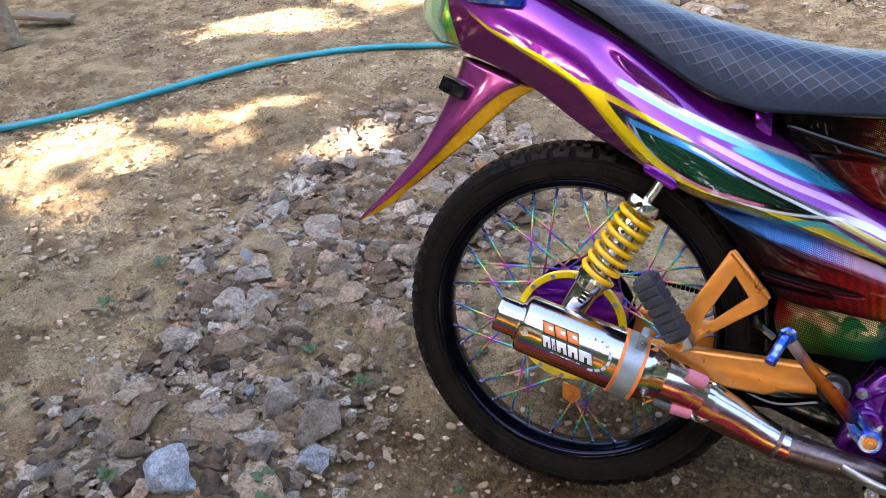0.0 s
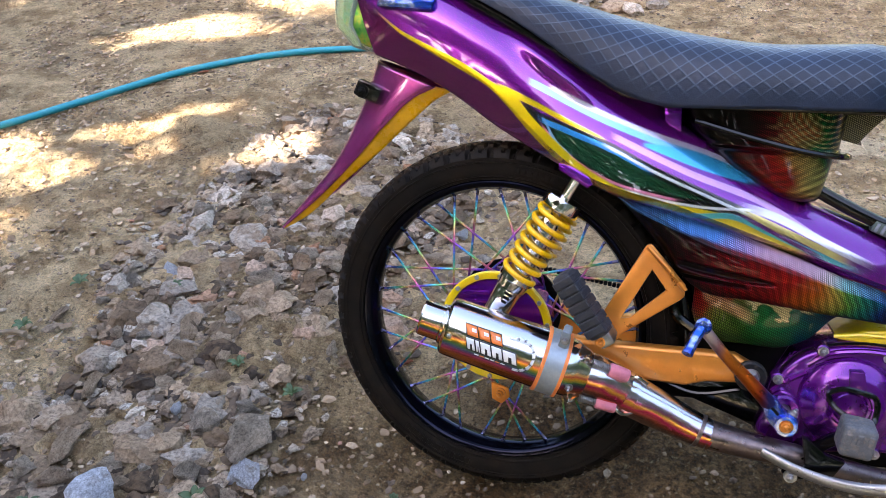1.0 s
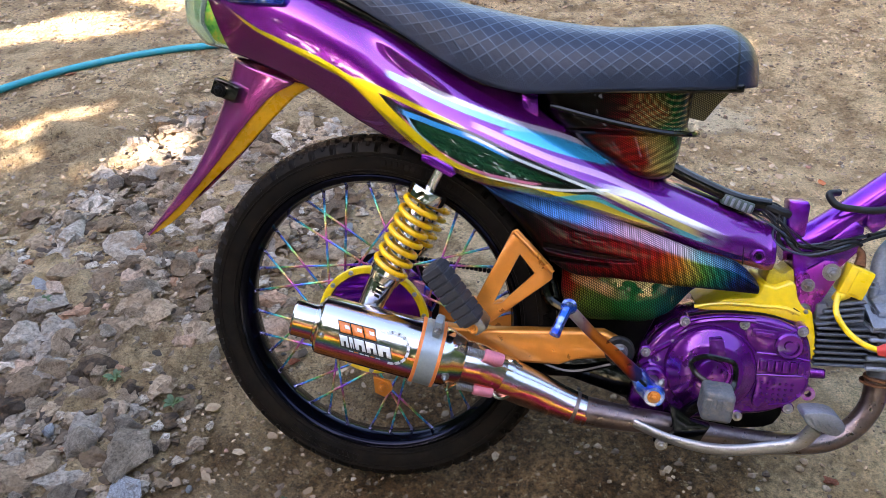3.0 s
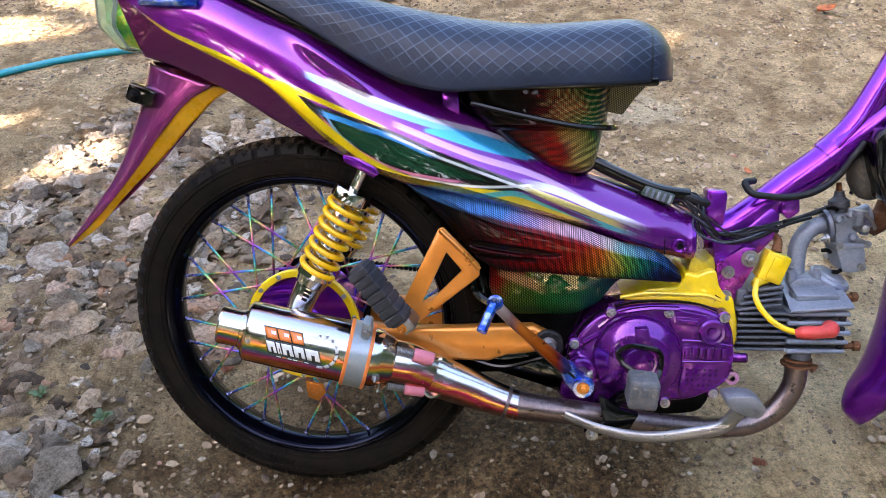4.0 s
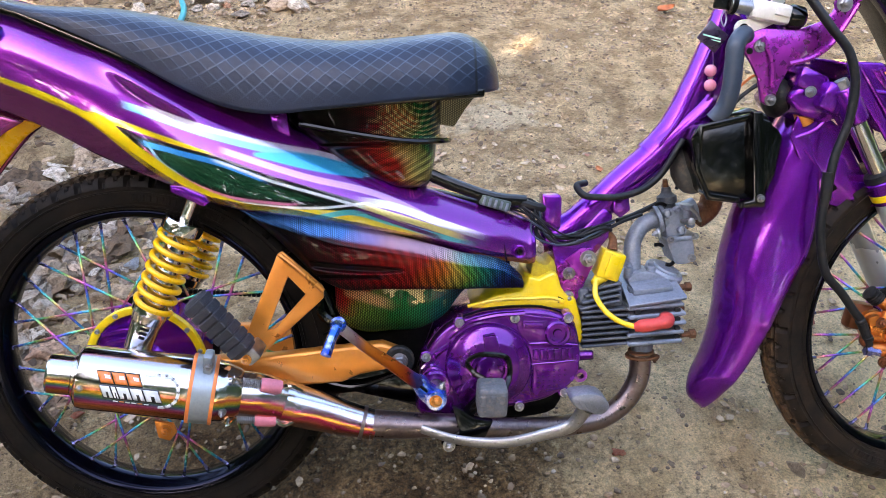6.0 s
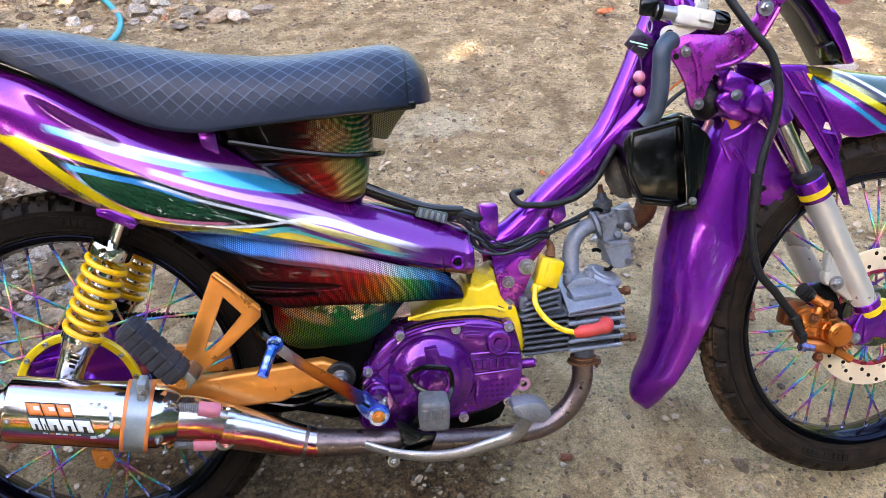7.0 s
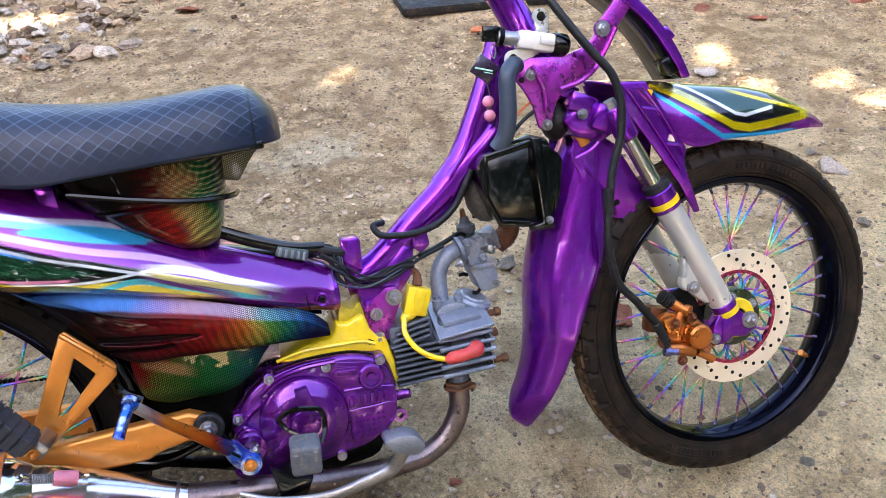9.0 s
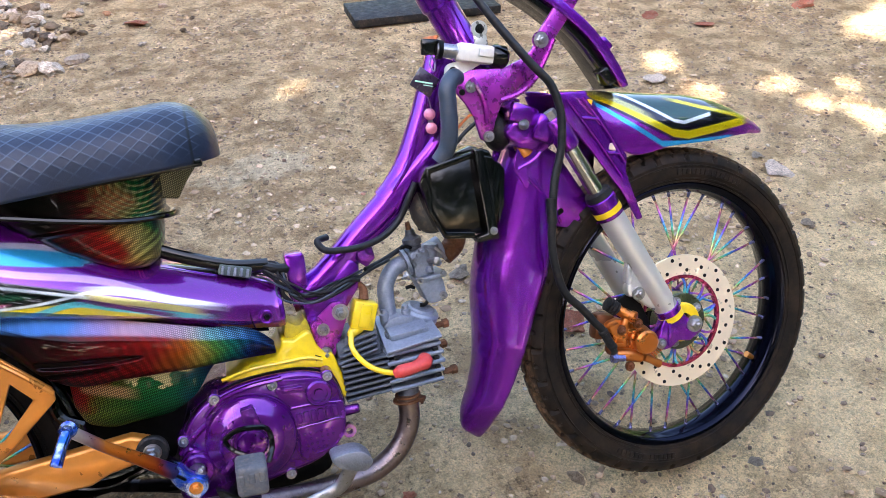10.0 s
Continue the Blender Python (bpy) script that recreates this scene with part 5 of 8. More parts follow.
LIP = spline([(-0.098, 0.348), (-0.122, 0.334), (-0.150, 0.308), (-0.2094, 0.2474), (-0.2652, 0.1971), (-0.3423, 0.1244), (-0.385, 0.098)], 60)
v = np.linspace(0, 1, 7)[None]
skin("mudguard_lip", F_IN[:, :1] * (1 - v) + LIP[:, :1] * v, -wid * (1 - 0.25 * v), F_IN[:, 1:] * (1 - v) + LIP[:, 1:] * v, M_ORANGE_EDGE, fender, "amber-yellow turned lip", None, 0.002)
part("reflector_bracket", block((-0.224, -0.048, 0.338), (0.042, 0.034, 0.026), 0.004, (0, 20, 0)), M_BLACK, fender)
part("reflector_bolt", bolt((-0.232, -0.065, 0.338), 0.007), M_DARK, fender)


# ---- wheels ----
def wheel(name, at, tilt, turn, size, tread_step, rim_label, rubber):
    root = empty(name, bike, pose(*at, tilt, 0, turn) @ Matrix.Scale(size, 4))
    seg = 480
    prof = [(0.214, -0.024), (0.222, -0.0275), (0.232, -0.0315), (0.245, -0.0335), (0.2520, -0.0328), (0.2535, -0.0333), (0.2560, -0.0325), (0.2610, -0.0298), (0.2650, -0.0268), (0.2675, -0.0238), (0.2665, -0.0215), (0.2672, -0.0192),
            (0.2712, -0.0182), (0.2730, -0.0130), (0.2738, -0.0090), (0.2708, -0.0078), (0.2710, -0.0048), (0.2746, -0.0038), (0.275, 0.0)]
    prof += [(r, -y) for r, y in prof[-2::-1]]
    m = len(prof)
    ang = np.linspace(0, 2 * np.pi, seg, endpoint=False)[:, None]
    r = np.array([p[0] for p in prof])[None] + 0 * ang
    w = np.array([p[1] for p in prof])[None] + 0 * ang
    idx = np.arange(seg)[:, None]
    # slanting sipes, every second one running further down the shoulder
    long_ = np.array([0, 0, 0, 0, 0, 0, 0.6, 1, 1, 1, 0, 0, 1, 1, 1, 0, 0, 0.4, 0.4])
    short = np.array([0, 0, 0, 0, 0, 0, 0, 0, 0.8, 1, 0, 0, 1, 1, 0.3, 0, 0, 0, 0])
    lean = np.minimum(np.arange(m), m - 1 - np.arange(m))[None] // 3
    phase = (idx + lean) % (2 * tread_step)
    cut = (phase < 2) * np.r_[long_, long_[-2::-1]][None] + (abs(phase - tread_step) < 1) * np.r_[short, short[-2::-1]][None]
    r = r - 0.0045 * cut
    w = w - np.sign(w) * 0.0030 * cut
    tyre = skin("tyre", (r * np.cos(ang)).T, w.T, (r * np.sin(ang)).T, rubber, root, "dusty black tyre with shallow block tread", None, 0.0, 30, True)
    # raised rings and plain bars where the maker's marks stand
    bm = bmesh.new()
    for rr, yy in ((0.2225, -0.0280), (0.2275, -0.0300), (0.2480, -0.0334)):
        lathe([(yy + 0.0012, rr - 0.0015), (yy - 0.0014, rr - 0.0006), (yy - 0.0014, rr + 0.0006), (yy + 0.0012, rr + 0.0015)], (0, 0, 0), (0, 1, 0), 128, bm, True)
    part("sidewall_ring", bm, rubber, tyre)
    bm = bmesh.new()
    for a0 in (58, 74, 236, 250):
        for k in range(7):
            a = radians(a0 + k * 2.1)
            block((0.2385 * math.cos(a), -0.0328, 0.2385 * math.sin(a)), (0.007, 0.0030, 0.010), 0.0006, (0, 90 - math.degrees(a), 0), bm, 1)
    tagged(part("sidewall_relief", bm, rubber, tyre), kind="stuff")
    rim = [(-0.0255, 0.2175), (-0.027, 0.2205), (-0.0285, 0.2185), (-0.0265, 0.2115), (-0.020, 0.2085), (-0.012, 0.2065), (-0.009, 0.2045), (0.009, 0.2045), (0.012, 0.2065), (0.020, 0.2085), (0.0265, 0.2115), (0.0285, 0.2185), (0.027, 0.2205), (0.0255, 0.2175), (0.018, 0.2135), (-0.018, 0.2135)]
    rim_ob = part("rim", lathe(rim, (0, 0, 0), (0, 1, 0), 160, closed=True), M_RIM, root, rim_label, 50)
    return root, rim_ob


def spokes(root, flange, side_y, lead_, count=36):
    """Rainbow spokes crossing from both hub flanges to the rim, each with its nipple."""
    me = nip = None
    for k in range(count):
        a = 2 * math.pi * (k + 0.5) / count
        s = -1 if k % 2 else 1
        b = a + (lead_ if (k // 2) % 2 else -lead_)
        p = Vector((flange * math.cos(b), s * side_y, flange * math.sin(b)))
        q = Vector((0.2055 * math.cos(a), s * 0.004, 0.2055 * math.sin(a)))
        d = (q - p).normalized()
        if me is None:
            length = (q - p).length
            me = bpy.data.meshes.new("spoke")
            bm = sweep(bmesh.new(), [(0, 0, 0), (0, 0, length * 0.5), (0, 0, length)], 0.0019, 7)
            bm.to_mesh(me), bm.free()
            me.materials.append(M_TITAN)
            me.polygons.foreach_set("use_smooth", [True] * len(me.polygons))
            nip = bpy.data.meshes.new("nipple")
            bm = lathe([(-0.011, 0.0022), (-0.003, 0.0026), (0.0, 0.0038), (0.003, 0.0038)], (0, 0, 0), (0, 0, 1), 8)
            bm.to_mesh(nip), bm.free()
            nip.materials.append(M_NIPPLE)
        rot = d.to_track_quat("Z", "Y").to_matrix().to_4x4()
        sp = new("spoke", me)
        sp.parent = root
        sp.matrix_local = Matrix.Translation(p) @ rot
        np_ = new("spoke_nipple", nip)
        np_.parent = root
        np_.matrix_local = Matrix.Translation(q) @ rot


rear, rear_rim = wheel("rear_wheel", (0, 0, 0), 3.6, -2.0, 1.027, 5, "black rear rim", M_TYRE)
front, front_rim = wheel("front_wheel", (1.2010, -0.004, -0.0015), 1.6, 4.4, 1.018, 8, "black front rim with a blue sheen", M_TYRE_DUSTY)
spokes(rear, 0.075, 0.028, 0.8)
spokes(front, 0.040, 0.019, 1.2)

# ---- hubs, brake disc ----
hub = part("hub", lathe([(-0.045, 0.014), (-0.043, 0.022), (-0.036, 0.03), (-0.034, 0.072), (-0.028, 0.076), (-0.02, 0.074), (0.02, 0.074), (0.03, 0.076), (0.034, 0.05), (0.05, 0.02)], (0, 0, 0), (0, 1, 0), 64), M_PURPLE, rear, "purple drum hub")
ring = part("hub_ring", lathe([(-0.0395, 0.0745), (-0.0405, 0.0765), (-0.0405, 0.0840), (-0.039, 0.0855), (-0.033, 0.0855), (-0.033, 0.0745)], (0, 0, 0), (0, 1, 0), 72, closed=True), M_YELLOW, rear, "yellow ring bolted to the hub")
for k in range(14):
    a = 2 * math.pi * k / 14 + 0.2
    part("ring_bolt", lathe([(0, 0.0036), (0.003, 0.0036), (0.0036, 0.0026), (0.0026, 0.0016), (0.0026, 0)], (0.0800 * math.cos(a), -0.0405, 0.0800 * math.sin(a)), (0, -1, 0), 10), M_STEEL, ring)
bm = bmesh.new()
for k in range(3):
    tube([(-0.045 - 0.005 * k, -0.043, 0.02 + 0.013 * k), (-0.03, -0.047, 0.026 + 0.013 * k), (-0.012, -0.046, 0.028 + 0.013 * k)], 0.0035, 8, 8, 0.6, bm)
part("hub_ribs", bm, M_PURPLE, rear)
part("axle_nut", bolt((0, -0.115, 0), 0.011, long=0.012), M_STEEL, rear)
part("brake_arm", prism([(0.003, -0.085), (0.03, -0.09), (0.034, -0.104), (0.022, -0.118), (0.006, -0.112)], -0.052, -0.046, 0.002), M_GOLD, rear, "gold torque-arm lug")
part("brake_arm_bolt", bolt((0.019, -0.053, -0.1), 0.006), M_GOLD, rear)
sprocket = part("sprocket", lathe([(0.048, 0.05), (0.048, 0.083), (0.053, 0.083), (0.053, 0.05)], (0, 0, 0), (0, 1, 0), 44, closed=True), M_DARK, rear)
bm = bmesh.new()
for k in range(58):
    for zz, sl in ((0.084, -0.10), (-0.084, 0.12)):
        x = 0.0125 * k * 0.55
        block((x, 0.051, zz + sl * x), (0.006, 0.009, 0.007), 0.0012, (0, 0, 0), bm, 1)
chain = part("chain", bm, M_DARK, bike, "greasy drive chain")
tagged(chain, kind="stuff")

part("hub", lathe([(-0.05, 0.012), (-0.045, 0.02), (-0.026, 0.022), (-0.022, 0.043), (-0.016, 0.043), (-0.012, 0.02), (0.012, 0.02), (0.016, 0.043), (0.022, 0.043), (0.034, 0.02), (0.05, 0.012)], (0, 0, 0), (0, 1, 0), 40), M_DARK, front, "dark front hub")
disc_r = [(-0.0450, 0.076), (-0.0450, 0.1085), (-0.0410, 0.1085), (-0.0410, 0.076)]
disc = part("brake_disc", lathe(disc_r, (0, 0, 0), (0, 1, 0), 96, closed=True), M_DISC, front, "pale gold drilled brake disc")
for k in range(14):
    for rr, off in ((0.0840, 0.0), (0.0930, 0.15), (0.1020, 0.30)):
        a = 2 * math.pi * k / 14 + off
        part("disc_hole", lathe([(0.0, 0.0031), (0.0008, 0.0031), (0.0008, 0.0)], (rr * math.cos(a), -0.0449, rr * math.sin(a)), (0, -1, 0), 10), M_DARK, disc)
carrier = part("disc_carrier", lathe([(-0.0465, 0.0712), (-0.0465, 0.0765), (-0.040, 0.0765), (-0.040, 0.0712)], (0, 0, 0), (0, 1, 0), 72, closed=True), M_CARRIER, front, "magenta-red anodised disc carrier ring")
part("carrier_ring", lathe([(-0.047, 0.02), (-0.047, 0.0455), (-0.045, 0.047), (-0.030, 0.047), (-0.030, 0.02)], (0, 0, 0), (0, 1, 0), 40, closed=True), M_CARBON, front, "dark green carbon centre plate")
for k in range(10):
    a = 2 * math.pi * k / 10
    for turn in (-0.20, 0.20):
        b = a + turn
        part("carrier_arm", tube([(0.046 * math.cos(a + 0.3 * turn), -0.044, 0.046 * math.sin(a + 0.3 * turn)), (0.058 * math.cos(a + 0.35 * turn), -0.044, 0.058 * math.sin(a + 0.35 * turn)), (0.066 * math.cos(a + 0.6 * turn), -0.044, 0.066 * math.sin(a + 0.6 * turn)), (0.073 * math.cos(b), -0.044, 0.073 * math.sin(b))], 0.0022, 9, 8, 0.9), M_TITAN, front)
for k in range(5):
    a = 2 * math.pi * k / 5 + 0.5
    part("carrier_bolt", bolt((0.035 * math.cos(a), -0.048, 0.035 * math.sin(a)), 0.0055), M_STEEL, front)
part("hub_ring", lathe([(-0.054, 0.016), (-0.054, 0.030), (-0.052, 0.032), (-0.046, 0.032), (-0.046, 0.016)], (0, 0, 0), (0, 1, 0), 40, closed=True), M_YELLOW, front)
for ob in front.children:
    if ob.name.split(".")[0] in ("brake_disc", "disc_carrier", "carrier_ring", "carrier_arm", "carrier_bolt", "hub_ring", "hub"):
        ob.location.x -= 0.010
valve = part("valve_stem", tube([(0.188 * math.cos(-0.62), -0.004, 0.188 * math.sin(-0.62)), (0.206 * math.cos(-0.62), -0.002, 0.206 * math.sin(-0.62))], [0.0055, 0.0045], 6, 10), M_GOLD, front, "gold valve stem")

# ---- rear shock absorbers ----
def shock(y):
    top, low = Vector((0.104, y, 0.240)), Vector((0.004, y, 0.028))
    d = (low - top).normalized()
    L = (low - top).length
    root = empty("shock_absorber", bike)
    tagged(root, "yellow coil-spring rear shock absorber with chrome body")
    part("top_stud", lathe([(-0.006, 0.008), (0.03, 0.008)], top, d, 16), M_CHROME, root)
    part("top_cap", lathe([(0.024, 0.012), (0.026, 0.025), (0.030, 0.027), (0.042, 0.027), (0.046, 0.022)], top, d, 32), M_CHROME, root, "chromed spring cap")
    part("damper_rod", lathe([(0.03, 0.0065), (0.16, 0.0065)], top, d, 14), M_CHROME, root)
    part("inner_sleeve", lathe([(0.060, 0.0110), (0.075, 0.0155), (0.16, 0.0165)], top, d, 18), M_CHROME, root)
    s, u = d.cross(Vector((0, 1, 0))).normalized(), Vector((0, 1, 0))
    pts = []
    turns, n_ = 7.0, 210
    for i in range(n_):
        q = i / (n_ - 1)
        a = 2 * math.pi * turns * q
        h = 0.043 + 0.112 * q
        pts.append(top + d * h + 0.0248 * (math.cos(a) * s + math.sin(a) * u))
    part("spring", sweep(bmesh.new(), pts, 0.0041, 10), M_SPRING, root, "yellow coil spring", 60)
    part("lower_cap", lathe([(0.150, 0.02), (0.154, 0.0265), (0.162, 0.0265), (0.164, 0.0235), (0.176, 0.0220), (0.178, 0.020)], top, d, 32), M_CHROME, root)
    part("lower_body", lathe([(0.165, 0.0190), (0.176, 0.0200), (0.206, 0.0188), (0.218, 0.0180), (0.230, 0.0168), (0.236, 0.012)], top, d, 28), M_CHROME, root, "chrome lower shock body")
    for k in range(3):
        part("maker_bar", block(top + d * (0.184 + 0.0065 * k) + Vector((0.004, -0.0194, 0)), (0.012 - 0.002 * k, 0.0016, 0.0038), 0.0004, (0, 25, 0), None, 1), M_DARK, root)
    return root


shock(-0.104)
shock(0.104)
part("shock_mount", prism([(0.080, 0.266), (0.100, 0.262), (0.124, 0.250), (0.130, 0.240), (0.122, 0.234), (0.100, 0.246), (0.080, 0.256)], -0.116, -0.090, 0.003), M_PURPLE, bike)

# ---- swing arm, inner mudguard, dark frame under the panels ----
for y in (-0.078, 0.078):
    bm = prism([(-0.03, 0.016), (0.05, 0.018), (0.16, 0.014), (0.345, 0.026), (0.372, 0.014), (0.366, -0.012), (0.31, -0.020), (0.285, -0.030), (0.15, -0.034), (-0.03, -0.018)], y - 0.012, y + 0.012, 0.006, steps=3)
    part("swing_arm", bm, M_GOLD, bike, "gold anodised swing arm")
part("pivot_ring", lathe([(-0.004, 0.012), (-0.004, 0.021), (0.004, 0.021), (0.006, 0.0185), (0.006, 0.012)], (0.368, -0.092, 0.001), (0, -1, 0), 28, closed=True), M_RUBBER, bike, "black rubber pivot ring")
part("pivot_nut", bolt((0.368, -0.096, 0.001), 0.0100, long=0.012), M_STEEL, bike, "steel pivot nut")
ang = np.radians(np.linspace(-12, 74, 40))[:, None]
v = np.linspace(-1, 1, 15)[None]
rr = 0.298 - 0.02 * np.abs(v) ** 3
skin("inner_mudguard", rr * np.cos(ang), 0.056 * v + 0 * ang, rr * np.sin(ang), M_BLACK, bike, "black plastic inner mudguard", None, 0.003)
bm = prism([(0.20, 0.14), (0.235, 0.05), (0.25, 0.0), (0.30, -0.02), (0.39, -0.04), (0.43, 0.06), (0.44, 0.11), (0.3, 0.15)], -0.038, 0.045, 0.008)
part("frame_body", bm, M_DARK, bike, "black frame box behind the side panels")
for y in (-0.052, 0.052):
    part("stay_plate", prism([(0.215, -0.040), (0.33, -0.020), (0.38, -0.022), (0.405, -0.055), (0.39, -0.085), (0.36, -0.075), (0.30, -0.058), (0.24, -0.062)], y - 0.006, y + 0.006, 0.003), M_BLACK, bike)
    part("stay_rod", tube([(0.24, y * 1.25, -0.03), (0.30, y * 1.3, -0.045), (0.36, y * 1.25, -0.03)], 0.004, 12, 8), M_BLACK, bike)
part("frame_strut", tube([(0.255, -0.05, 0.10), (0.262, -0.058, 0.062), (0.285, -0.055, 0.045)], 0.008, 12, 10), M_BLACK, bike)
part("seat_rail", tube([(0.40, -0.03, 0.266), (0.46, -0.035, 0.238), (0.52, -0.035, 0.216), (0.56, -0.03, 0.210)], 0.009, 16, 10, 0.7), M_BOX, bike)
part("side_bracket", prism([(0.208, 0.352), (0.232, 0.352), (0.235, 0.318), (0.212, 0.325)], -0.066, -0.05, 0.003), M_PURPLE, bike)

# ---- gold hanger with the folded rear footrest ----
rest = empty("rear_footrest", bike)
tagged(rest, "folded rubber rear footrest on a gold hanger plate")
bm = prism([(0.209, 0.163), (0.216, 0.166), (0.268, 0.114), (0.268, 0.098), (0.262, 0.092), (0.176, 0.020), (0.166, 0.022), (0.154, 0.044), (0.158, 0.052)], -0.095, -0.088, 0.002, [(0.221, 0.130), (0.243, 0.104), (0.199, 0.058), (0.187, 0.055)])
part("hanger_plate", bm, M_GOLD, rest, "gold hanger plate with a cut-out")
part("hanger_lip", tube([(0.212, -0.096, 0.162), (0.24, -0.098, 0.137), (0.268, -0.096, 0.108)], 0.0035, 10, 8), M_GOLD, rest)
d = Vector((0.062, 0, -0.076)).normalized()
tilt = math.degrees(math.atan2(0.076, 0.062))
bm = block((0.137, -0.152, 0.083), (0.100, 0.0290, 0.0295), 0.006, (14, tilt, 0))
part("rubber_pad", bm, M_PAD, rest, "ribbed black rubber pad")
for k in range(7):
    c = Vector((0.137, -0.1535, 0.083)) + d * (k - 3) * 0.0128
    part("pad_rib", block(c, (0.0112, 0.0310, 0.0310), 0.0014, (14, tilt, 0), None, 1), M_PAD, rest)
part("pad_pivot", block((0.172, -0.124, 0.036), (0.02, 0.05, 0.022), 0.004, (0, tilt, 0)), M_STEEL, rest)
part("pivot_pin", bolt((0.166, -0.15, 0.033), 0.005), M_GOLD, rest)

# ---- exhaust ----
ex = empty("exhaust", bike)
tagged(ex, "heat-tinted steel racing exhaust with clamp band")
A = Vector((-0.083, -0.168, 0.036))
D = Vector((0.960, 0.153, -0.232)).normalized()
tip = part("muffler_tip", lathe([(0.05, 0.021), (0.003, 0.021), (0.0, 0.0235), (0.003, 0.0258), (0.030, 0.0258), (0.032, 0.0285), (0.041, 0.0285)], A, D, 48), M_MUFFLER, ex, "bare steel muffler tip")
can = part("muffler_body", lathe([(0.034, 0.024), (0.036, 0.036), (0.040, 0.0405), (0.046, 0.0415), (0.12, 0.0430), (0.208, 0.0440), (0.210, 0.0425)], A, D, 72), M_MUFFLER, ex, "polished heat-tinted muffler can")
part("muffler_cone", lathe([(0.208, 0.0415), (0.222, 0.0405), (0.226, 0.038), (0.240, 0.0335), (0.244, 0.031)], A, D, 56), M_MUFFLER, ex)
band_ob = part("clamp_band", lathe([(0.180, 0.0445), (0.180, 0.0462), (0.206, 0.0462), (0.206, 0.0445)], A, D, 64, closed=True), M_BAND, ex, "grey clamp band with orange lining")
for h in (0.1785, 0.2075):
    part("orange_lining", lathe([(h - 0.0028, 0.0445), (h - 0.002, 0.0468), (h + 0.002, 0.0468), (h + 0.0028, 0.0445)], A, D, 64, closed=True), M_ORANGE, band_ob, "orange rubber lining")
o1 = (Vector((0, -1, 0)) - D * D.dot(Vector((0, -1, 0)))).normalized()
o2 = D.cross(o1)
if o2.z < 0:
    o2 = -o2


def on_can(h, deg, r):
    a = radians(deg)
    return A + D * h + r * (math.cos(a) * o1 + math.sin(a) * o2)


part("band_bolt", bolt(on_can(0.222, -20, 0.0395), 0.0042, on_can(0, -20, 1) - A), M_STEEL, ex)
part("band_tab", block(on_can(0.196, 62, 0.056), (0.012, 0.02, 0.03), 0.003, (20, 12, 0)), M_BAND, ex)
part("band_tab_bolt", bolt(on_can(0.196, 55, 0.058), 0.0048), M_STEEL, ex)
part("tip_rivet", bolt(on_can(0.046, 2, 0.0412), 0.0032, o1, None, 0.003), M_CHROME, ex)


def decal(h0, h1, a0, a1, mat, name="decal_bar", lift=0.0006, slant=0.004):
    """A bar of the sticker, bent round the can."""
    h, a = np.linspace(h0, h1, 6)[:, None], np.radians(np.linspace(a0, a1, 7))[None]
    hh = h + slant * (a - np.radians(a0)) / max(1e-6, np.radians(a1 - a0))
    r = 0.0415 + (0.0430 - 0.0415) * np.clip((hh - 0.046) / 0.074, 0, 1) + 0.001 * np.clip((hh - 0.12) / 0.088, 0, 1) + lift
    P = np.array(A)[:, None, None] + np.array(D)[:, None, None] * hh + r * (np.cos(a) * np.array(o1)[:, None, None] + np.sin(a) * np.array(o2)[:, None, None])
    return skin(name, P[0], P[1], P[2], mat, can, "", None, 0.0003, 60)


M_STICK_W = plain("white_sticker", (226, 226, 224), 0.35, 0, 0.4, 0.05, 40)
M_STICK_O = plain("orange_sticker", (226, 120, 48), 0.35, 0, 0.4, 0.05, 40)
M_STICK_K = plain("black_sticker", (16, 16, 18), 0.35, 0, 0.4, 0.1, 40)
# plain blocks, each with a dark notch, where the maker's marks stand
for k in range(3):
    h0, h1 = 0.070 + k * 0.0172, 0.0855 + k * 0.0172
    decal(h0 - 0.0012, h1 + 0.0012, 14, 37, M_STICK_K, "decal_edge", 0.0003, -0.007)
    decal(h0, h1, 16, 35, M_STICK_O, "decal_bar", 0.0007, -0.007)
    decal(h0 + 0.0045, h1 - 0.0045, 24, 30, M_STICK_W, "decal_notch", 0.0010, -0.002)
decal(0.1215, 0.150, 33, 36, M_STICK_W, "decal_bar", 0.0007, 0.0)
for h0, h1 in ((0.076, 0.087), (0.089, 0.094), (0.096, 0.110), (0.112, 0.126), (0.128, 0.146)):
    decal(h0 - 0.0012, h1 + 0.0012, -11.5, 13.5, M_STICK_K, "decal_edge", 0.0003, -0.007)
    decal(h0, h1, -9, 11, M_STICK_W, "decal_bar", 0.0007, -0.007)
    decal(h0 + (h1 - h0) * 0.36, h0 + (h1 - h0) * 0.62, -9, 1.5, M_STICK_K, "decal_notch", 0.0010, -0.003)
decal(0.086, 0.132, -17, -13.5, M_STICK_K, "decal_edge", 0.0003, 0.0)
for k in range(6):
    decal(0.087 + 0.0075 * k, 0.093 + 0.0075 * k, -16.3, -14.2, (M_STICK_W, M_STICK_O)[k % 3 == 1], "decal_bar", 0.0007, 0.0)
for k in range(34):
    a = radians(-88 + k * 6.2)
    hc, ac = 0.143 + 0.0215 * math.cos(a), 10 + 29 * math.sin(a)
    decal(hc - 0.0019, hc + 0.0019, ac - 2.5, ac + 2.5, M_STICK_K if k % 4 == 3 else M_STICK_W, "decal_tick", 0.0005, 0.0)
P0 = A + D * 0.240
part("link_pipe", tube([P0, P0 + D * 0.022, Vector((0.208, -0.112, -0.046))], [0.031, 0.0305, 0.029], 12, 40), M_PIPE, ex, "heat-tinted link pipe")
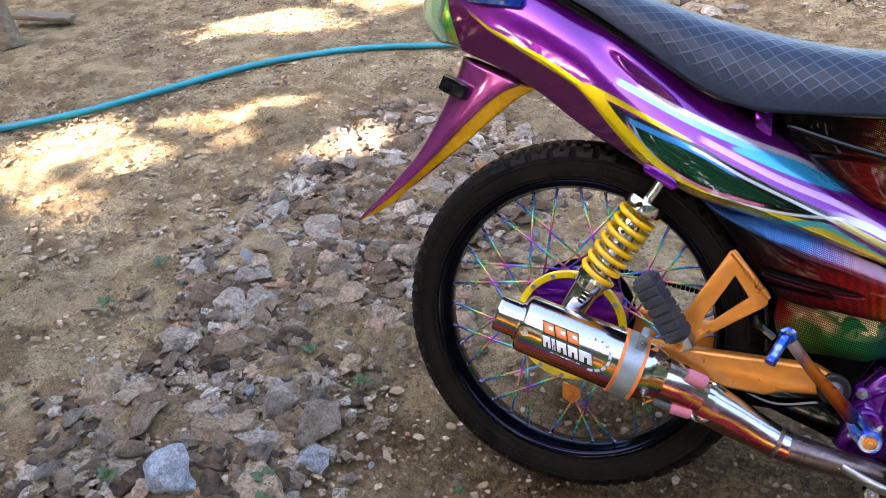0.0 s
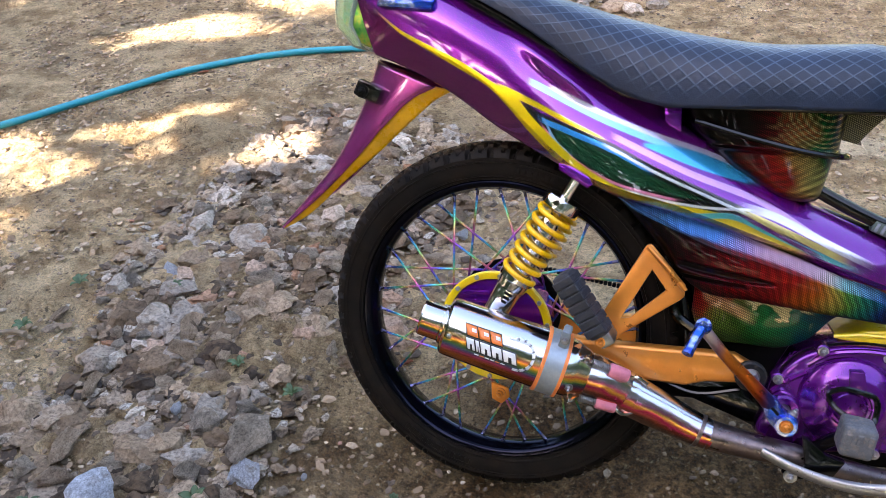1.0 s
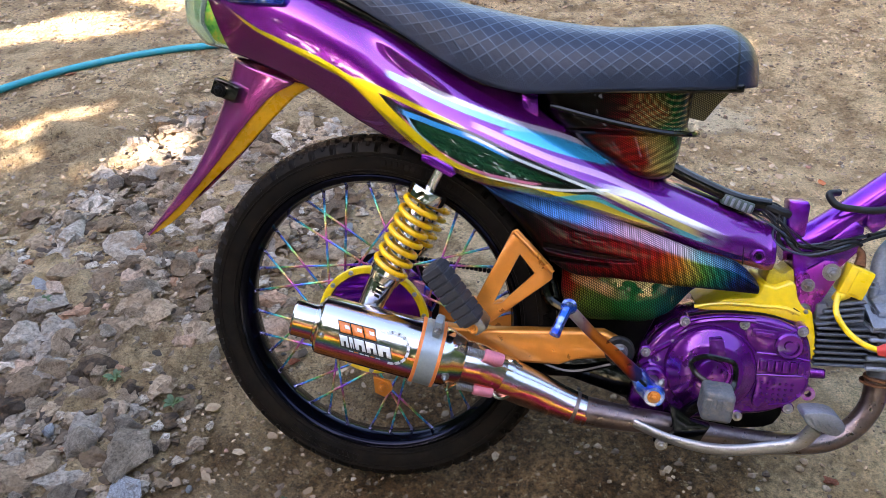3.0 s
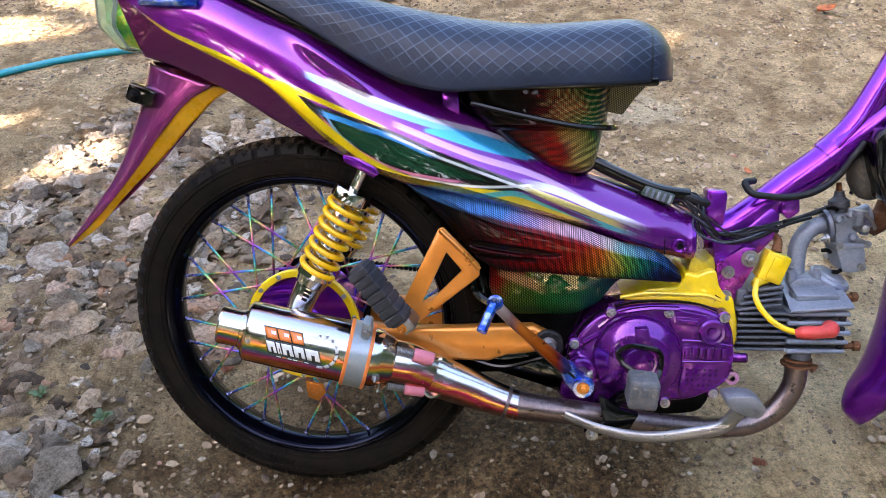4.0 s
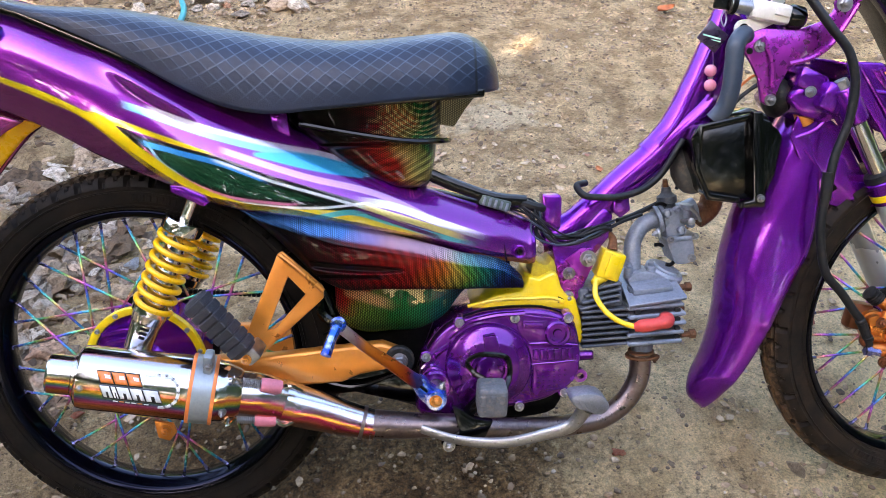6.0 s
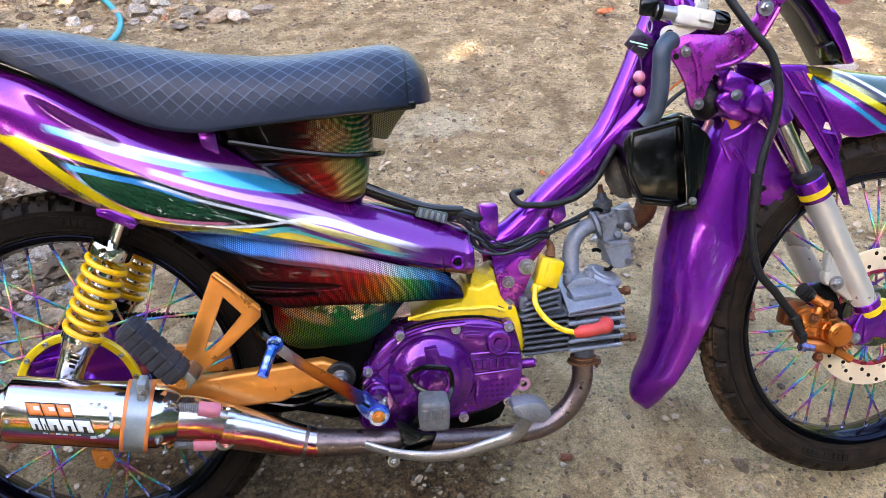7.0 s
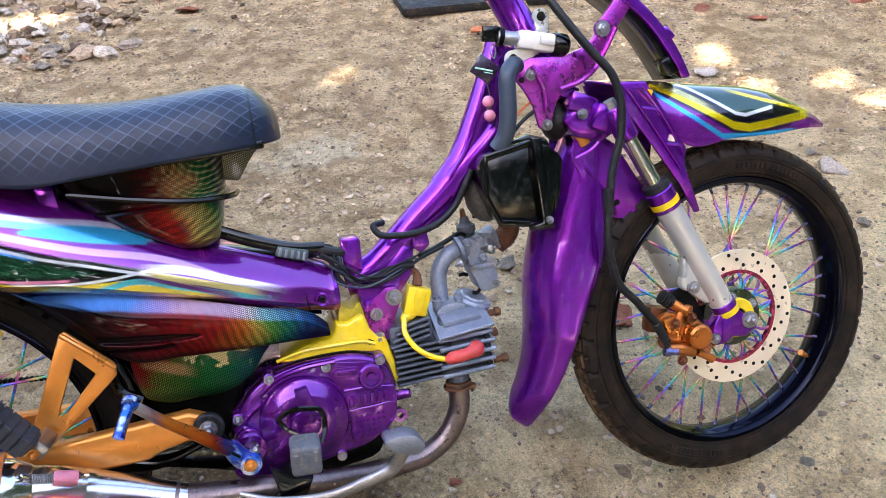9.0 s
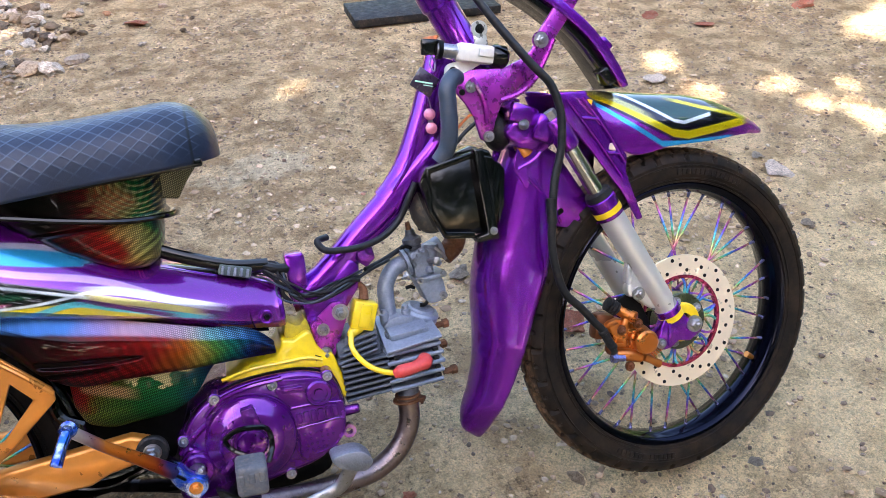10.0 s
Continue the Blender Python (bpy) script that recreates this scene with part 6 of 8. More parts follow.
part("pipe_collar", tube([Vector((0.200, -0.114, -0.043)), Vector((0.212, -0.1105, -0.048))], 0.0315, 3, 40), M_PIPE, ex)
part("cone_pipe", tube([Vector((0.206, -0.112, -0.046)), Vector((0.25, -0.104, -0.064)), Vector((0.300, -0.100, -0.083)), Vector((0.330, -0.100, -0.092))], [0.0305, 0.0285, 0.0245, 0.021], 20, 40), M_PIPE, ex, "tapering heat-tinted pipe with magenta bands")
part("weld_seam", tube([Vector((0.309, -0.100, -0.0865)), Vector((0.314, -0.100, -0.088))], 0.0243, 3, 36), M_HEADER, ex)
part("header_pipe", tube([(0.322, -0.100, -0.090), (0.37, -0.100, -0.095), (0.44, -0.098, -0.100), (0.54, -0.082, -0.118), (0.62, -0.062, -0.126), (0.672, -0.052, -0.120), (0.708, -0.046, -0.096), (0.727, -0.042, -0.060), (0.729, -0.040, -0.028)], [0.0215, 0.0185, 0.0165, 0.016, 0.016, 0.016, 0.016, 0.016, 0.016], 60, 28), M_HEADER, ex, "browned chrome header pipe")
part("header_flange", tube([(0.729, -0.040, -0.032), (0.729, -0.040, -0.029)], 0.0225, 3, 24), M_RUST, ex)
part("header_flange", tube([(0.730, -0.040, -0.025), (0.730, -0.040, -0.022)], 0.0195, 3, 24), M_RUST, ex)
part("header_nut", bolt((0.748, -0.05, -0.03), 0.005, (0, 0, -1)), M_RUST, ex)
for k, (h, a) in enumerate(((0.243, 48), (0.243, -62))):
    p, q = on_can(h - 0.012, a, 0.036), on_can(h + 0.075, a, 0.029)
    part("pipe_hook", tube([p, p + (p - A - D * (h - 0.012)) * 0.25, p + (q - p) * 0.12], 0.003, 8, 8), M_CHROME, ex)
    n_ = 90
    s = (q - p).normalized()
    e1 = s.orthogonal().normalized()
    e2 = s.cross(e1)
    coil = [p + s * (0.012 + 0.026 * i / n_) + 0.0052 * (math.cos(i * 0.7) * e1 + math.sin(i * 0.7) * e2) for i in range(n_)]
    part("pipe_spring", sweep(bmesh.new(), coil, 0.0011, 6), M_STEEL, ex)
    part("spring_sleeve", sweep(bmesh.new(), [p + s * 0.036, p + s * 0.039, p + s * 0.061, p + s * 0.064], [0.0085, 0.0095, 0.0095, 0.0085], 16), M_PINKRUB, ex, "pink rubber spring sleeve")
    part("pipe_hook", tube([p + s * 0.062, p + s * 0.074 + (p - A - D * (h - 0.012)) * 0.2, q + s * 0.004], 0.003, 8, 8), M_CHROME, ex)

# ---- kick starter ----
kick = empty("kick_starter", bike)
tagged(kick, "heat-tinted kick lever with blue anodised pedal")
part("kick_arm", tube([(0.394, -0.122, -0.024), (0.360, -0.138, 0.010), (0.324, -0.158, 0.046), (0.296, -0.174, 0.078)], [0.0105, 0.009, 0.0075, 0.0075], 20, 14, 0.75), M_KICK, kick)
part("kick_joint", lathe([(-0.010, 0.008), (0.0, 0.0105), (0.012, 0.0105), (0.016, 0.007)], (0.293, -0.168, 0.082), (0, -1, 0.2), 18), M_BLUE, kick)
part("kick_pedal", tube([(0.292, -0.176, 0.083), (0.284, -0.190, 0.068), (0.277, -0.203, 0.052)], [0.0075, 0.0068, 0.0072], 12, 14), M_BLUE, kick, "blue kick pedal")
bm = prism(smooth_outline([(0.384, -0.016), (0.398, -0.014), (0.414, -0.030), (0.430, -0.038), (0.430, -0.056), (0.414, -0.062), (0.402, -0.054), (0.388, -0.036)], 32), -0.128, -0.108, 0.003)
part("kick_boss", bm, M_BLUE, kick, "blue clamp boss")
part("kick_bolt", bolt((0.416, -0.130, -0.047), 0.0065), M_GOLD, kick)
part("kick_collar", lathe([(-0.004, 0.009), (-0.004, 0.0135), (0.006, 0.0135), (0.006, 0.009)], (0.416, -0.128, -0.047), (0, -1, 0), 24, closed=True), M_BLUE, kick)
part("kick_slot", block((0.400, -0.1285, -0.030), (0.014, 0.003, 0.004), 0.001, (0, 42, 0), None, 1), M_DARK, kick)
part("clamp_bolt", bolt((0.424, -0.118, -0.034), 0.005, (0.5, 0, 0.85)), M_STEEL, kick)
part("kick_shaft", lathe([(0, 0.012), (0.06, 0.012)], (0.416, -0.055, -0.047), (0, -1, 0), 18), M_STEEL, kick)

# ---- engine ----
engine = empty("engine", bike)
tagged(engine, "single-cylinder engine with purple case and grey fins")
case = [(0.386, -0.088), (0.394, -0.046), (0.402, -0.004), (0.437, 0.040), (0.478, 0.056), (0.535, 0.062), (0.592, 0.056), (0.622, 0.040), (0.634, 0.003), (0.630, -0.040), (0.596, -0.076), (0.53, -0.092), (0.45, -0.104)]
line_ = smooth_outline(case, 90)
cx, cz = 0.512, -0.018
part("crankcase", prism(line_, -0.050, 0.075, 0.004), M_ENGINE, engine, "purple enamelled crankcase")
part("case_gasket", prism([(cx + (x - cx) * 0.985, cz + (z - cz) * 0.985) for x, z in line_], -0.053, -0.049, 0.0), M_DARK, engine)
cover = part("clutch_cover", prism([(cx + (x - cx) * 0.975, cz + (z - cz) * 0.975) for x, z in line_], -0.070, -0.053, 0.008, steps=3), M_ENGINE, engine, "purple enamelled clutch cover")
part("clutch_dome", lathe([(0.0, 0.0635), (0.010, 0.063), (0.0135, 0.0605), (0.0145, 0.057), (0.025, 0.0455), (0.028, 0.041), (0.028, 0.027), (0.0255, 0.0255), (0.0255, 0.022), (0.029, 0.0195), (0.030, 0.016), (0.030, 0.0)], (0.496, -0.0665, -0.021), (0, -1, 0), 72), M_ENGINE, cover)
part("dome_rib", prism([(0.487, 0.030), (0.505, 0.032), (0.513, 0.002), (0.490, 0.001)], -0.098, -0.076, 0.002), M_ENGINE, cover)
part("dome_rib", prism([(0.444, -0.052), (0.456, -0.058), (0.474, -0.040), (0.466, -0.032)], -0.096, -0.076, 0.002), M_ENGINE, cover)
part("raised_panel", prism(smooth_outline([(0.538, 0.050), (0.572, 0.049), (0.610, 0.038), (0.624, 0.016), (0.606, 0.006), (0.556, 0.010), (0.540, 0.030)], 36), -0.0735, -0.066, 0.003), M_ENGINE, cover)
part("name_plate", prism(smooth_outline([(0.550, 0.004), (0.600, 0.006), (0.628, 0.002), (0.630, -0.020), (0.624, -0.046), (0.600, -0.068), (0.560, -0.072), (0.560, -0.03)], 40), -0.0735, -0.066, 0.003), M_ENGINE, cover)
for k in range(6):
    part("name_bar", block((0.5645 + 0.0102 * k, -0.0745, -0.008), (0.0078, 0.0090, 0.0170), 0.0018, (0, 0, 0), None, 2), M_ENGINE, cover)
for r_ in range(4):
    for k in range(7 - r_ // 2):
        part("cover_stud", ball((0.560 + 0.0080 * k, -0.0740, -0.034 - 0.0080 * r_), (0.0021, 0.0021, 0.0021), None, 8), M_ENGINE, cover)
part("oil_filler", lathe([(-0.004, 0.0195), (0.007, 0.019), (0.0095, 0.0165), (0.0095, 0.0125), (0.004, 0.0115), (0.004, 0.007), (0.008, 0.006), (0.008, 0.0)], (0.597, -0.0715, 0.023), (0, -1, 0), 32), M_ENGINE, cover)
part("cover_label", block((0.563, -0.0740, 0.037), (0.034, 0.003, 0.012), 0.001, (0, 3, 0)), M_ENGINE, cover)
part("label_bar", block((0.563, -0.0760, 0.037), (0.026, 0.002, 0.005), 0.0008, (0, 3, 0), None, 1), M_ENGINE, cover)
bm = tube([(0.44, -0.068, 0.022), (0.46, -0.071, 0.040), (0.50, -0.072, 0.052), (0.55, -0.071, 0.054)], 0.004, 20, 8)
part("cover_ridge", bm, M_ENGINE, cover)
part("cover_ridge", tube([(0.405, -0.064, -0.01), (0.42, -0.069, -0.03), (0.425, -0.070, -0.06), (0.42, -0.066, -0.08)], 0.005, 14, 8), M_ENGINE, cover)
for x, z in ((0.456, 0.045), (0.536, 0.048), (0.613, 0.044), (0.406, -0.004), (0.607, -0.07), (0.54, -0.088), (0.45, -0.094)):
    boss = part("case_boss", lathe([(0.0, 0.0095), (0.018, 0.0085), (0.020, 0.006)], (x, -0.053, z), (0, -1, 0), 18), M_ENGINE, cover)
    part("case_bolt", bolt((x, -0.073, z), 0.0048), M_STEEL, cover)
part("cover_ridge", tube([(0.494 + 0.0665 * math.cos(q), -0.0705, -0.019 + 0.0600 * math.sin(q)) for q in np.linspace(-1.15, 1.05, 16)], 0.0028, 0, 8), M_ENGINE, cover)
part("cover_ridge", tube([(0.556, -0.0735, 0.0090), (0.590, -0.0740, 0.0085), (0.626, -0.0725, 0.0030)], 0.0022, 12, 8), M_ENGINE, cover)
part("cover_ridge", tube([(0.556, -0.0735, -0.0230), (0.592, -0.0740, -0.0215), (0.627, -0.0725, -0.0250), (0.624, -0.0725, -0.042), (0.606, -0.0725, -0.060), (0.580, -0.0725, -0.066)], 0.0020, 24, 8), M_ENGINE, cover)
part("cover_ridge", tube([(0.440, -0.0700, 0.012), (0.418, -0.0700, -0.004), (0.400, -0.0690, -0.022)], 0.0045, 12, 8), M_ENGINE, cover)
part("cover_ridge", tube([(0.432, -0.0700, -0.030), (0.414, -0.0700, -0.022), (0.400, -0.0690, -0.034)], 0.0038, 12, 8), M_ENGINE, cover)
part("shaft_collar", lathe([(0.0, 0.012), (0.0, 0.0235), (0.018, 0.0225), (0.021, 0.0200), (0.021, 0.012)], (0.418, -0.062, -0.046), (0, -1, 0), 32, closed=True), M_ENGINE, cover)
part("drain_lug", lathe([(0.0, 0.008), (0.03, 0.007), (0.032, 0.005)], (0.622, -0.055, -0.020), (0.9, -0.3, 0.1), 16), M_ENGINE, engine)
part("lug_eye", lathe([(-0.006, 0.005), (-0.006, 0.010), (0.006, 0.010), (0.006, 0.005)], (0.632, -0.062, -0.047), (0, 1, 0), 18, closed=True), M_ENGINE, engine)
part("sump", prism(smooth_outline([(0.45, -0.09), (0.56, -0.086), (0.61, -0.075), (0.60, -0.105), (0.55, -0.118), (0.46, -0.115)], 24), -0.045, 0.06, 0.006), M_DARK, engine)
# upper case in yellow enamel
bm = prism([(0.474, 0.058), (0.486, 0.066), (0.512, 0.077), (0.548, 0.081), (0.557, 0.092), (0.560, 0.103), (0.576, 0.098), (0.596, 0.108), (0.603, 0.104), (0.608, 0.084), (0.616, 0.071), (0.629, 0.067), (0.637, 0.035), (0.641, 0.007), (0.637, -0.006), (0.630, 0.004), (0.622, 0.038), (0.609, 0.050), (0.563, 0.054), (0.506, 0.056)], -0.049, 0.05, 0.005, steps=3)
upper_case = part("upper_case", bm, M_YELLOW, engine, "yellow enamelled upper crankcase")
part("case_stub", prism(smooth_outline([(0.569, 0.092), (0.567, 0.112), (0.572, 0.124), (0.580, 0.118), (0.590, 0.116), (0.598, 0.124), (0.603, 0.110), (0.602, 0.095)], 30), -0.036, 0.02, 0.004), plain("yellowed_plastic", (176, 154, 24), 0.4, 0, 0.4, 0.3, 60, 0.0005, 0.1), upper_case)
# a flat dark triangle laid on as the shade inside a small opening
part("case_hole", lathe([(0.0, 0.006), (0.0006, 0.006), (0.0006, 0.0)], (0.606, -0.0490, 0.066), (0, -1, 0), 3), M_DARK, upper_case)
part("case_ridge", tube([(0.470, -0.049, 0.062), (0.510, -0.050, 0.070), (0.560, -0.050, 0.070), (0.598, -0.050, 0.068), (0.612, -0.050, 0.062)], 0.0028, 24, 8), M_YELLOW, upper_case)
# cylinder and head, finned
part("cylinder", block((0.670, 0.0, 0.034), (0.066, 0.082, 0.092), 0.006, (0, -3, 0)), M_CASTDARK, engine, "sooty cast cylinder")
for k in range(7):
    part("cylinder_fin", block((0.672, -0.001, -0.006 + 0.0088 * k), (0.070, 0.110, 0.0042), 0.0012, (0, -2, 0), None, 1), M_CASTDARK, engine)
for k in range(4):
    part("cylinder_fin", block((0.664 + 0.003 * k, -0.001, 0.0555 + 0.0085 * k), (0.062 - 0.004 * k, 0.108 - 0.004 * k, 0.0042), 0.0012, (0, -10, 0), None, 1), M_CASTDARK, engine)
part("cylinder_head", block((0.744, 0.0, 0.034), (0.070, 0.084, 0.086), 0.01), M_CASTDARK, engine, "sooty cast cylinder head")
for k in range(5):
    w = 0.088 - 0.003 * abs(k - 2.4)
    part("head_fin", block((0.704 + w / 2, -0.001, -0.004 + 0.0138 * k), (w, 0.124, 0.0064), 0.002, (0, -2, 0), None, 1), M_CAST, engine)
bm = bmesh.new()
top = [bm.verts.new(p) for p in ((0.703, -0.066, 0.0570), (0.7895, -0.066, 0.0662), (0.785, 0.020, 0.0930), (0.706, 0.020, 0.0900))]
low = [bm.verts.new(p) for p in ((0.705, -0.066, 0.0515), (0.7885, -0.066, 0.0605), (0.785, 0.020, 0.0830), (0.706, 0.020, 0.0800))]
bm.faces.new(top), bm.faces.new(low[::-1])
for k in range(4):
    bm.faces.new((top[k], low[k], low[(k + 1) % 4], top[(k + 1) % 4]))
bmesh.ops.bevel(bm, geom=list(bm.edges), offset=0.0016, segments=2, profile=0.5, affect="EDGES", clamp_overlap=True)
plate = part("head_top_plate", bm, M_CAST, engine, "grey cast head cover plate")
part("plate_step", block((0.7445, -0.020, 0.0790), (0.060, 0.060, 0.010), 0.003, (15.5, -3, 0)), M_CAST, plate)
part("plate_lip", tube([(0.704, -0.0655, 0.0555), (0.745, -0.0655, 0.0600), (0.788, -0.0655, 0.0645)], 0.0024, 10, 8), M_CAST, plate)
part("rocker_cap", lathe([(-0.012, 0.022), (-0.004, 0.029), (0.008, 0.030), (0.012, 0.027), (0.012, 0.021), (0.015, 0.019), (0.015, 0.0)], (0.774, 0.004, 0.082), (0.38, -0.22, 0.9), 32), M_CAST, engine)
for x, y, z in ((0.812, 0.0, 0.062), (0.804, -0.046, 0.002), (0.812, 0.03, 0.02)):
    part("head_nut", lathe([(-0.016, 0.005), (-0.003, 0.005), (-0.003, 0.0075), (0.005, 0.0075), (0.007, 0.004), (0.007, 0)], (x, y, z), (1, 0, 0.05), 8), M_RUST, engine)
part("exhaust_port", tube([(0.735, -0.03, 0.0), (0.731, -0.038, -0.026)], [0.018, 0.0155], 6, 20), M_CASTDARK, engine)
for x, y, z in ((0.718, -0.060, 0.044), (0.718, -0.060, 0.030), (0.778, -0.058, 0.044), (0.778, -0.058, 0.030), (0.778, -0.058, 0.016), (0.778, -0.058, 0.003)):
    part("fin_damper", block((x, y, z), (0.009, 0.006, 0.0065), 0.0015, (0, 0, 0), None, 1), M_RUBBER, engine)
# spark plug lead
lead = empty("ignition_lead", bike)
tagged(lead, "yellow ignition coil cap and lead with red plug cap")
part("plug_cap", tube([(0.706, -0.086, 0.029), (0.710, -0.087, 0.030), (0.716, -0.089, 0.032), (0.728, -0.090, 0.033), (0.736, -0.090, 0.034), (0.748, -0.088, 0.036), (0.755, -0.080, 0.036), (0.757, -0.066, 0.036)], [0.006, 0.0095, 0.0098, 0.0088, 0.0095, 0.0118, 0.011, 0.009], 28, 16), M_RED, lead, "red rubber plug cap")
part("lead_wire", tube([(0.660, -0.045, 0.092), (0.656, -0.058, 0.074), (0.671, -0.074, 0.048), (0.694, -0.082, 0.034), (0.710, -0.086, 0.030)], 0.0042, 24, 10), M_YELLOW, lead)
part("coil_cap", block((0.683, -0.030, 0.111), (0.035, 0.030, 0.042), 0.003, (0, 19, 0)), M_YELLOW, lead, "yellow plastic coil cap")
part("cap_rib", block((0.684, -0.046, 0.111), (0.016, 0.004, 0.034), 0.0015, (0, 19, 0)), M_YELLOW, lead)
part("cap_boot", tube([(0.672, -0.032, 0.094), (0.658, -0.042, 0.086)], [0.011, 0.006], 6, 12), M_YELLOW, lead)
part("cap_plug", tube([(0.688, -0.028, 0.132), (0.690, -0.022, 0.148), (0.68, -0.02, 0.160)], [0.008, 0.006, 0.004], 8, 10), M_RUST, lead)
# intake and carburettor
carb = empty("carburettor", bike)
tagged(carb, "dull grey carburettor on a cast intake elbow")
part("intake_elbow", tube([(0.730, 0.0, 0.066), (0.727, 0.004, 0.110), (0.731, 0.008, 0.140), (0.746, 0.012, 0.160), (0.770, 0.016, 0.168)], 0.0128, 28, 18), M_CAST, carb)
part("intake_flange", prism(smooth_outline([(0.712, 0.082), (0.722, 0.092), (0.745, 0.094), (0.758, 0.088), (0.756, 0.080), (0.730, 0.076)], 24), -0.026, 0.026, 0.003), M_CAST, carb)
for x in (0.717, 0.751):
    part("flange_bolt", lathe([(0, 0.0072), (0.014, 0.0072), (0.016, 0.0045), (0.021, 0.0045), (0.021, 0)], (x, -0.014, 0.086), (0, 0, 1), 14), M_CAST, carb)
CX = Vector((0.96, 0, 0.26)).normalized()
for d_, r_ in ((0.000, 0.022), (0.0075, 0.021)):
    part("carb_flange", lathe([(d_, 0.010), (d_, r_), (d_ + 0.0055, r_), (d_ + 0.0055, 0.010)], Vector((0.766, 0.015, 0.166)), CX, 22, closed=True), M_CAST, carb)
for y in (-0.010, 0.040):
    part("flange_screw", bolt(Vector((0.762, y, 0.150)), 0.0048, -CX), M_STEEL, carb)
part("carb_body", block((0.790, 0.016, 0.163), (0.032, 0.040, 0.046), 0.006, (0, -8, 0)), M_CAST, carb)
part("carb_barrel", lathe([(0.0, 0.015), (0.046, 0.0165), (0.050, 0.0175), (0.056, 0.0175), (0.058, 0.013)], Vector((0.772, 0.016, 0.166)), CX, 26), M_CAST, carb)
part("slide_chamber", lathe([(0.0, 0.0125), (0.020, 0.0125), (0.021, 0.0148), (0.030, 0.0148), (0.032, 0.0115), (0.036, 0.008), (0.044, 0.0065)], (0.784, 0.014, 0.172), (-0.08, 0, 1), 22), M_CASTDARK, carb)
part("cable_ferrule", lathe([(0.0, 0.005), (0.014, 0.0035)], (0.780, 0.014, 0.214), (-0.1, 0, 1), 12), M_RUST, carb)
part("choke_barrel", lathe([(0.0, 0.009), (0.022, 0.009), (0.023, 0.0105), (0.030, 0.0105), (0.031, 0.004)], (0.807, 0.004, 0.160), (0.06, -0.05, 1), 18), M_CAST, carb)
part("choke_lever", tube([(0.810, -0.012, 0.186), (0.818, -0.016, 0.178), (0.824, -0.016, 0.166)], 0.0026, 10, 8), M_STEEL, carb)
bowl = part("float_bowl", prism(smooth_outline([(0.778, 0.134), (0.815, 0.138), (0.819, 0.122), (0.817, 0.104), (0.804, 0.100), (0.790, 0.102), (0.784, 0.116)], 30), -0.010, 0.040, 0.005), M_CAST, carb)
part("bowl_rim", prism([(0.774, 0.142), (0.822, 0.146), (0.823, 0.139), (0.775, 0.134)], -0.014, 0.044, 0.002), M_CAST, bowl)
part("drain_screw", bolt((0.814, -0.012, 0.110), 0.0042), M_STEEL, bowl)
part("drain_spout", tube([(0.790, -0.004, 0.104), (0.782, -0.008, 0.100), (0.776, -0.008, 0.101)], 0.003, 8, 8), M_DARK, bowl)
for x, z in ((0.780, 0.140), (0.817, 0.144)):
    part("bowl_screw", bolt((x, -0.015, z), 0.0036), M_STEEL, carb)
for x, z, r in ((0.776, 0.178, 0.0065), (0.798, 0.152, 0.006), (0.812, 0.160, 0.005), (0.790, 0.184, 0.0045)):
    part("carb_boss", lathe([(0.0, r), (0.010, r * 0.95), (0.011, r * 0.6), (0.008, r * 0.5), (0.008, 0)], (x, -0.002, z), (0.1, -1, 0.1), 14), M_CAST, carb)
part("idle_screw", lathe([(0, 0.0035), (0.016, 0.0035), (0.016, 0.0055), (0.022, 0.0055), (0.023, 0.002)], (0.800, -0.004, 0.166), (0.35, -0.9, 0.1), 12), M_STEEL, carb)
part("vent_spout", tube([(0.776, 0.0, 0.190), (0.768, -0.004, 0.194), (0.758, -0.006, 0.193)], 0.0028, 8, 8), M_DARK, carb)
part("fuel_spout", tube([(0.772, 0.0, 0.128), (0.764, -0.006, 0.132), (0.758, -0.006, 0.131)], 0.003, 8, 8), M_DARK, carb)
part("air_duct", tube([(0.83, 0.022, 0.164), (0.85, 0.024, 0.178), (0.856, 0.02, 0.205), (0.85, 0.0, 0.225)], 0.017, 14, 14), M_RUST, carb)

# ---- frame: backbone, gusset and head ----
backbone = part("backbone_tube", tube([(0.585, 0, 0.150), (0.625, 0, 0.160), (0.662, 0, 0.186), (0.708, 0, 0.226), (0.758, 0, 0.268), (0.775, 0, 0.284)], [0.024, 0.0245, 0.0245, 0.0245, 0.0245, 0.0245], 36, 28), M_PURPLE, bike, "purple backbone frame tube")
part("tube_collar", tube([(0.752, 0, 0.262), (0.764, 0, 0.273)], 0.0285, 4, 28), M_PURPLE, backbone)
part("backbone_top", tube([(0.768, -0.004, 0.278), (0.800, -0.006, 0.306), (0.838, -0.006, 0.340)], 0.0225, 12, 28), M_PURPLE, backbone)
part("neck_tube", tube([(0.757, 0, 0.266), (0.788, 0, 0.300), (0.818, 0, 0.356), (0.842, 0, 0.412), (0.862, 0, 0.462)], [0.027, 0.0285, 0.0275, 0.026, 0.025], 36, 24, 0.8), M_PURPLE, bike, "purple neck tube of the frame")
part("neck_gusset", prism([(0.770, 0.262), (0.800, 0.290), (0.838, 0.332), (0.868, 0.388), (0.885, 0.44), (0.86, 0.44), (0.835, 0.375), (0.79, 0.30)], -0.016, 0.016, 0.004), M_PURPLE, bike)
for y in (-0.0215, 0.0215):
    part("neck_ridge", tube([(0.752, y, 0.276), (0.782, y * 0.98, 0.312), (0.812, y * 0.92, 0.372), (0.840, y * 0.85, 0.432)], 0.0038, 20, 8), M_PURPLE, bike)
